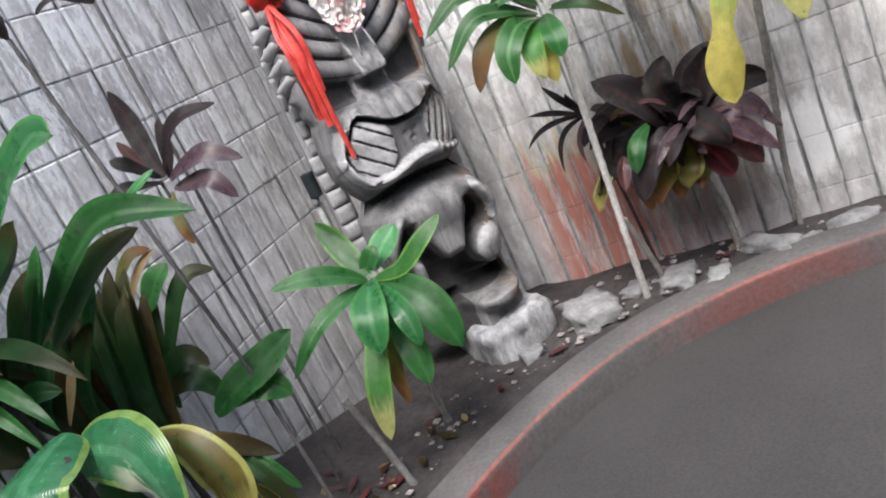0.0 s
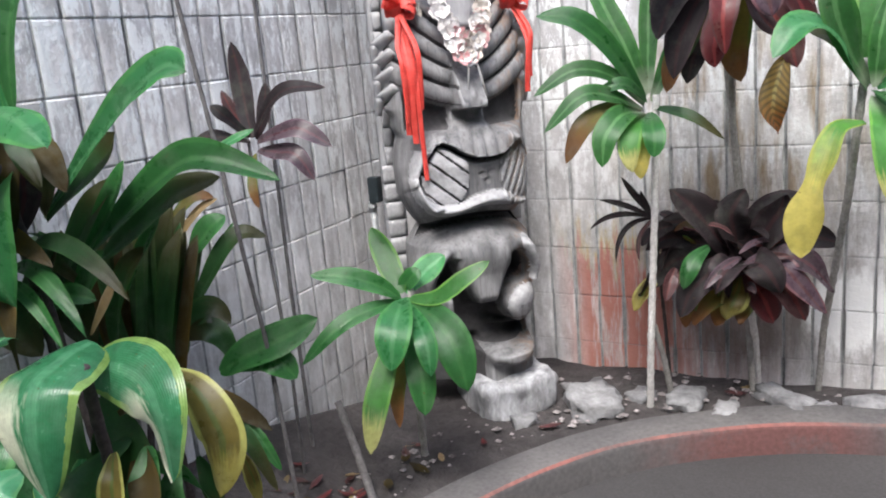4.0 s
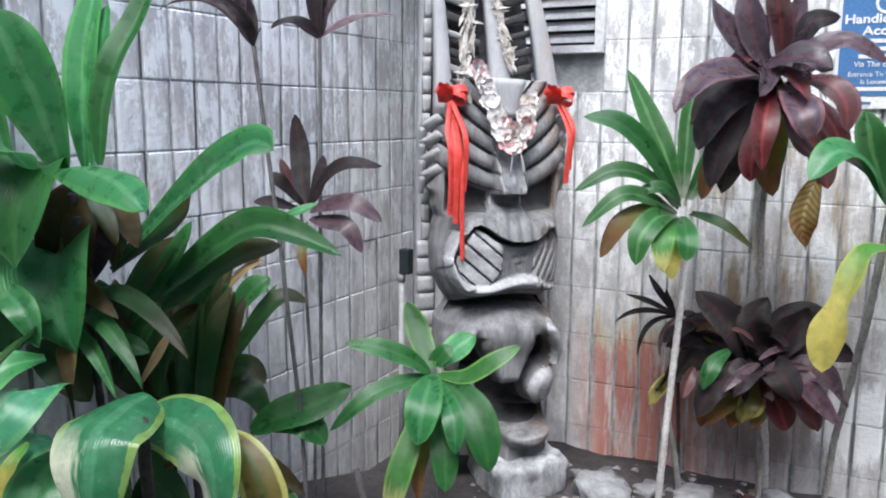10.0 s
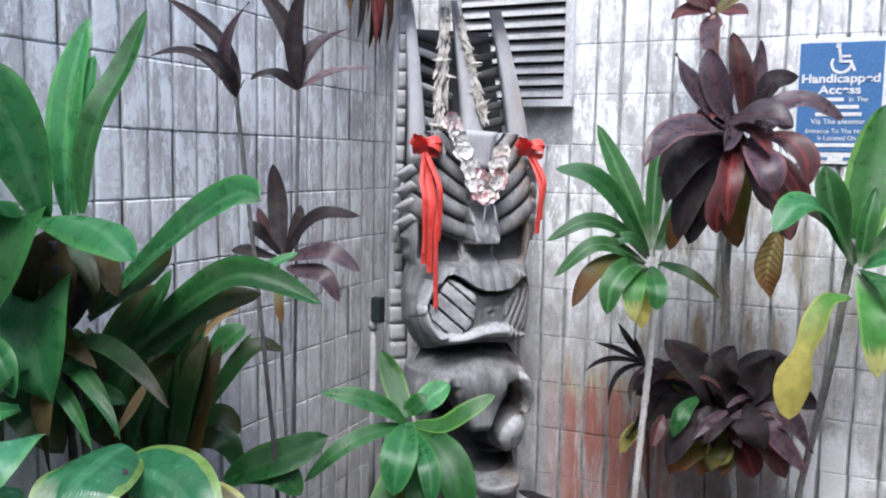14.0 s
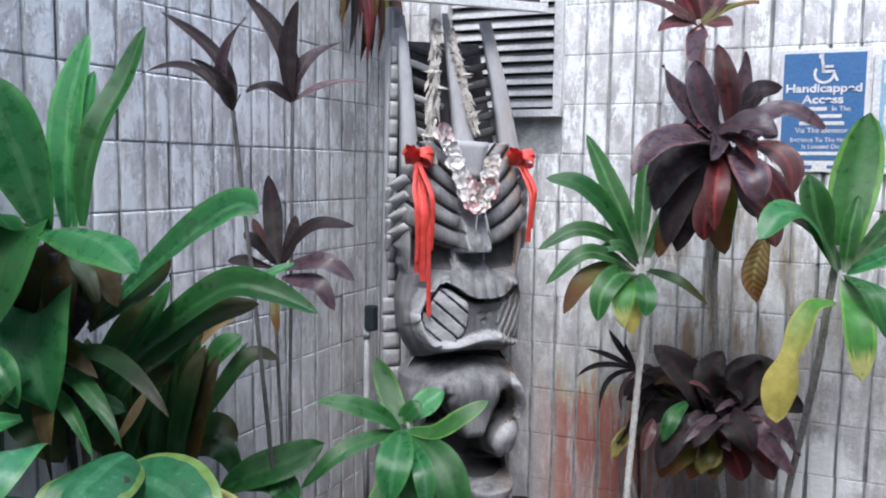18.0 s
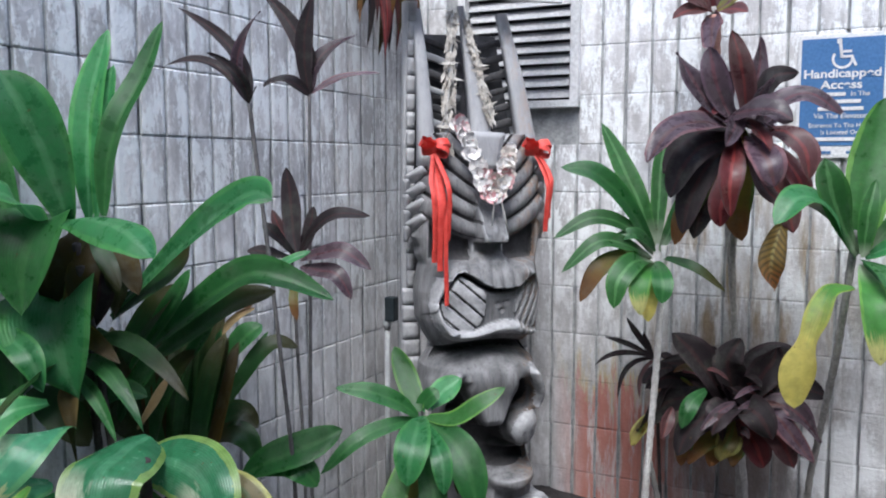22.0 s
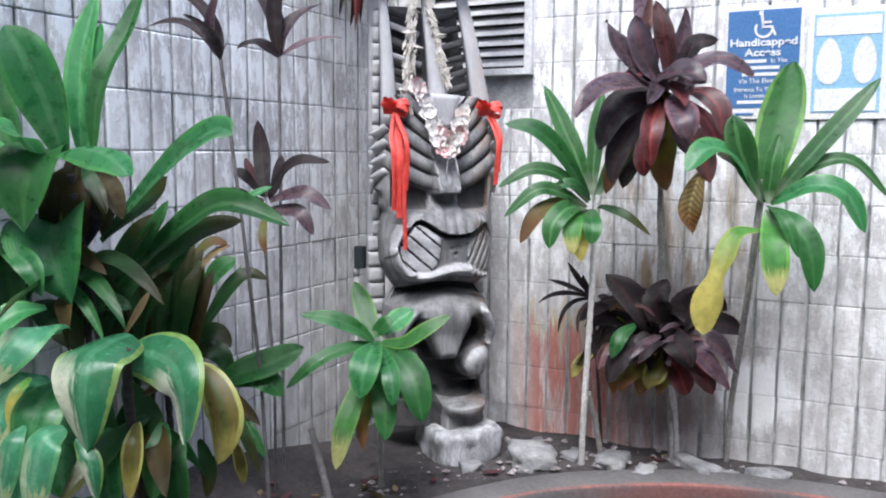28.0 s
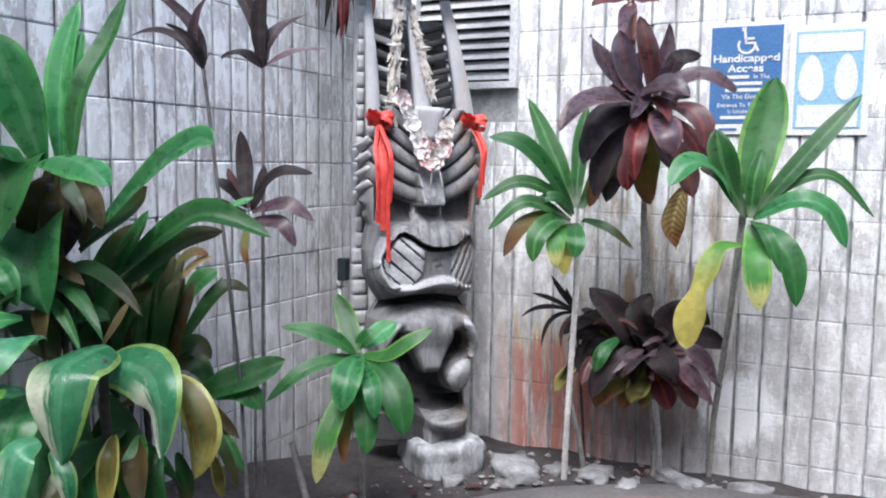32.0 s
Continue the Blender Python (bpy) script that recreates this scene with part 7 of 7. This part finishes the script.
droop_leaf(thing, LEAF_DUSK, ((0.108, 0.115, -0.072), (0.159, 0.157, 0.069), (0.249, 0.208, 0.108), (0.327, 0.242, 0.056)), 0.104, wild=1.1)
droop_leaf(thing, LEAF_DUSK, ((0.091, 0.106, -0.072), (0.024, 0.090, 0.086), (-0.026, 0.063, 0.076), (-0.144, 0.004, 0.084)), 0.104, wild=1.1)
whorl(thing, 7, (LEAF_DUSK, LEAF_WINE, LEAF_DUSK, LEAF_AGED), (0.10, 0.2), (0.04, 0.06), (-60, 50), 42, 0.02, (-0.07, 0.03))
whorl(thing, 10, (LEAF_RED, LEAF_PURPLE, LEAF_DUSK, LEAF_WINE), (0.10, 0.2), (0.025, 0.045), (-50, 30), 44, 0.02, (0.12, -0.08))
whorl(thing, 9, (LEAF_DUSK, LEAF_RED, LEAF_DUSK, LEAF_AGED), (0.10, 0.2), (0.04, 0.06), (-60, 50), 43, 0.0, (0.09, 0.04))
stem("stem", ((0.143, 0.275, BED - 0.70), (0.140, 0.22, -0.4), (0.12, 0.10, -0.1), (0.11, 0.05, -0.02)), 0.0135, 0.011, STEM_PALE, thing)
thing = thing_at("young_cordyline", pose(*(1.219, -0.365, 0.762)), "thin young cordyline with narrow dark leaves", "plant")
blade(thing, LEAF_DUSK, (0.00, 0.00, 0.00), (-0.17, -0.08, 0.08), (-0.00, -0.00, 0.01), 0.026)
blade(thing, LEAF_DUSK, (0.00, 0.00, 0.00), (-0.18, -0.15, -0.01), (-0.02, -0.00, 0.03), 0.023)
blade(thing, LEAF_DUSK, (0.00, 0.00, 0.00), (-0.10, -0.13, -0.13), (-0.03, -0.01, 0.04), 0.021)
blade(thing, LEAF_WINE, (0.00, 0.00, 0.00), (-0.03, -0.09, -0.13), (-0.02, -0.01, 0.01), 0.021)
blade(thing, LEAF_DUSK, (0.00, 0.00, 0.00), (-0.04, -0.01, 0.10), (-0.01, -0.00, 0.00), 0.029)
blade(thing, LEAF_DUSK, (0.00, 0.00, 0.00), (-0.10, -0.03, 0.15), (-0.01, -0.00, 0.01), 0.026)
stem("stem", ((0.0, 0.20, BED - 0.78), (0.0, 0.12, -0.4), (0, 0, 0.01)), 0.007, 0.005, STEM_DARK, thing)

thing = thing_at("withered_fronds", pose(0.10, -0.34, 2.30), "withered brown and red fronds hanging by the wall corner", "plant")
frond_rng = random.Random(17)
for k in range(26):
    blade(thing, (LEAF_BROWN, LEAF_AGED, LEAF_WINE, LEAF_BROWN, LEAF_RED, LEAF_DUSK)[k % 6], (-0.10 + frond_rng.uniform(0, 0.03), frond_rng.uniform(-0.18, 0.26), frond_rng.uniform(-0.02, 0.06)), (0.04 + frond_rng.uniform(-0.03, 0.05), frond_rng.uniform(-0.05, 0.05), -frond_rng.uniform(0.20, 0.40)), (0.03, 0, 0.02), frond_rng.uniform(0.02, 0.045))

cane = thing_at("cut_cane", pose(0.565, -1.262, BED - 0.02), "grey leaning cut cane standing in the bed", "stick")
stem("stick", ((0, 0, 0), (-0.08, 0.05, 0.14), (-0.17, 0.10, 0.29)), 0.0135, 0.0115, STEM_SLATE, cane)

# ---- stones and litter ----
stone_rng = random.Random(21)
for x, y, sx, sy, sz in ((0.98, -0.42, 0.23, 0.17, 0.10), (1.30, -0.28, 0.17, 0.12, 0.05), (1.62, -0.20, 0.22, 0.10, 0.06), (1.45, -0.34, 0.13, 0.08, 0.035), (0.80, -0.62, 0.09, 0.07, 0.04), (1.14, -0.30, 0.10, 0.08, 0.04), (1.90, -0.17, 0.16, 0.08, 0.05), (1.76, -0.22, 0.07, 0.06, 0.03)):
    st = new("stone", rough_block("stone", (sx, sy, sz), STONE, 0.35, stone_rng.uniform(0, 9), 4))
    st.matrix_basis = pose(x, y, BED + sz * 0.2, 0, 0, stone_rng.uniform(0, 180))
    tagged(st, "pale weathered stone lying on the earth", "stone", "stones in the bed")


def litter():
    rng = random.Random(33)
    verts, faces = [], []
    for k in range(380):
        a = radians(rng.uniform(84, 190))
        r = KR + KW + 0.02 + abs(rng.gauss(0, 0.22))
        x, y = KX + r * math.cos(a), KY + r * math.sin(a)
        if x < 0.05 or y > -0.04:
            continue
        s = 0.003 + 0.013 * rng.random() ** 2.2 * (1.6 if rng.random() < 0.08 else 1)
        base = len(verts)
        z = BED + 0.012
        for dx, dy, dz in ((-1, -0.6, 0), (0.9, -0.8, 0), (1, 0.7, 0), (-0.8, 0.8, 0), (0.1, 0, 1.0), (0, 0, -0.8)):
            verts.append((x + s * dx * rng.uniform(0.7, 1.3), y + s * dy * rng.uniform(0.7, 1.3), z + s * dz * 0.7))
        for i in range(4):
            faces += [(base + i, base + (i + 1) % 4, base + 4), (base + (i + 1) % 4, base + i, base + 5)]
    return mesh_of("gravel", verts, faces, [PEBBLE], None, False)


tagged(new("gravel", litter()), "scattered pale gravel and litter on the earth", "gravel", kind="stuff")


def fallen_leaf(mat, length, seed):
    """A dry leaf curled on the ground, with a little thickness at the rib."""
    rng = random.Random(seed)
    verts, faces = [], []
    bend, n = rng.uniform(0.15, 0.5), 7
    for i in range(n + 1):
        t = i / n
        w = 0.17 * length * math.sin(math.pi * min(0.97, 0.06 + 0.92 * t)) ** 0.8
        x, z = (t - 0.5) * length, bend * length * (t - 0.5) ** 2
        curl = 0.35 * w
        verts += [(x, -w, z + curl), (x, 0, z + 0.002), (x, w, z + curl * rng.uniform(0.6, 1.4))]
    for i in range(n):
        for j in range(2):
            faces.append((3 * i + j, 3 * i + j + 1, 3 * i + 3 + j + 1, 3 * i + 3 + j))
    me = mesh_of("fallen_leaf", verts, faces, [mat])
    layer = me.uv_layers.new(name="blade")
    for loop in me.loops:
        layer.data[loop.index].uv = ((loop.vertex_index % 3) / 2, (loop.vertex_index // 3) / n)
    return me


fall_rng = random.Random(77)
FALLEN = [fallen_leaf(LEAF_BROWN, 0.09, 1), fallen_leaf(LEAF_RED, 0.07, 2), fallen_leaf(LEAF_DRY, 0.06, 3), fallen_leaf(LEAF_WINE, 0.08, 4)]
for k in range(66):
    a = radians(fall_rng.uniform(96, 186))
    r = KR + KW + fall_rng.uniform(0.05, 0.40)
    fx, fy = KX + r * math.cos(a), KY + r * math.sin(a)
    if k >= 26:
        fx, fy = fall_rng.gauss(0.46, 0.13), fall_rng.gauss(-1.28, 0.27)
        if math.hypot(fx - KX, fy - KY) < KR + KW + 0.03:
            continue
    if fx < 0.08 or fy > -0.06 or (abs(fx - 0.56) < 0.26 and abs(fy + 0.49) < 0.26):
        continue
    leaf = new("fallen_leaf", FALLEN[k % 4])
    leaf.matrix_basis = pose(fx, fy, BED + 0.012 + heap(fx, fy), fall_rng.uniform(-12, 12), fall_rng.uniform(-12, 12), fall_rng.uniform(0, 360))
    tagged(leaf, ("curled brown fallen leaf on the dark earth", "small red fallen leaf on the dark earth", "pale dry fallen leaf on the dark earth", "wine-red fallen leaf on the dark earth")[k % 4], "fallen leaf", "fallen leaves on the bed")

# ---- blocks of the walls ----
def block_mesh(length, height, ribs, gap=0.0015, sunk=0.005, groove=1.0):
    """A block face with its rounded upright ribs; joints stay open round it."""
    g = 0.003
    w = (length - 2 * g) / ribs
    prof = []
    for k in range(ribs):
        x = -length / 2 + g + k * w
        prof += [(x, -0.011), (x + 0.0025, -0.010), (x + 0.0055, -0.003), (x + 0.016, 0.0), (x + w - 0.016, 0.0), (x + w - 0.0055, -0.003), (x + w - 0.0025, -0.010)]
    prof.append((-length / 2 + g + ribs * w, -0.011))
    verts, faces = [], []
    levels = ((-height / 2 + gap, -sunk), (-height / 2 + 0.006, 0.0), (height / 2 - 0.006, 0.0), (height / 2 - gap, -sunk))
    for z, dz in levels:
        for x, d in prof:
            verts.append((x, -(d * groove + dz), z))
    n = len(prof)
    slots = []
    for j in range(3):
        for i in range(n - 1):
            faces.append((j * n + i, j * n + i + 1, (j + 1) * n + i + 1, (j + 1) * n + i))
            slots.append(1 if i % 7 in (0, 1, 5, 6) and prof[i][1] + prof[i + 1][1] < -0.0105 else 0)
    return mesh_of("block", verts, faces, [BLOCK, MORTAR], slots, False)


WEST_PAIR = block_mesh(0.4, 0.2, 4, 0.0007, 0.0028, 0.62), block_mesh(0.2, 0.2, 2, 0.0007, 0.0028, 0.62)
NORTH_PAIR = block_mesh(0.4, 0.2, 4, 0.0004, 0.0017), block_mesh(0.2, 0.2, 2, 0.0004, 0.0017)
FIRST = 1.75 - 0.2 * 9


def lay(wall, turn, span, skip, pair):
    FULL, HALF = pair
    rng = random.Random(8)
    for row in range(16):
        z = FIRST + 0.2 * row + 0.1
        if z > WALL_TOP:
            continue
        x = 0.0
        if row % 2:
            cells = [(0.1, HALF)]
            x = 0.2
        else:
            cells = []
        while x < span - 0.01:
            cells.append((x + 0.2, FULL))
            x += 0.4
        for c, me in cells:
            half = 0.2 if me is FULL else 0.1
            if skip and skip[0] < c + half and c - half < skip[1] and skip[2] - 0.05 < z + 0.1 and z - 0.1 < skip[3]:
                # fill what stands free of the opening with half blocks
                for h in ((c - 0.1), (c + 0.1)) if me is FULL else ():
                    if h - 0.1 >= skip[1] - 0.012 or h + 0.1 <= skip[0] + 0.06:
                        part("block", HALF, wall, at=turn(h, z, rng.uniform(-0.0015, 0.0015)))
                continue
            part("block", me, wall, at=turn(c, z, rng.uniform(-0.0015, 0.0015)))


lay(wall_north, lambda c, z, d: pose(c, d, z), 4.0, (VENT[0], VENT[1] + 0.012, VENT[2], VENT[3]), NORTH_PAIR)
lay(wall_west, lambda c, z, d: pose(-d, -c, z, 0, 0, 90), 3.6, None, WEST_PAIR)
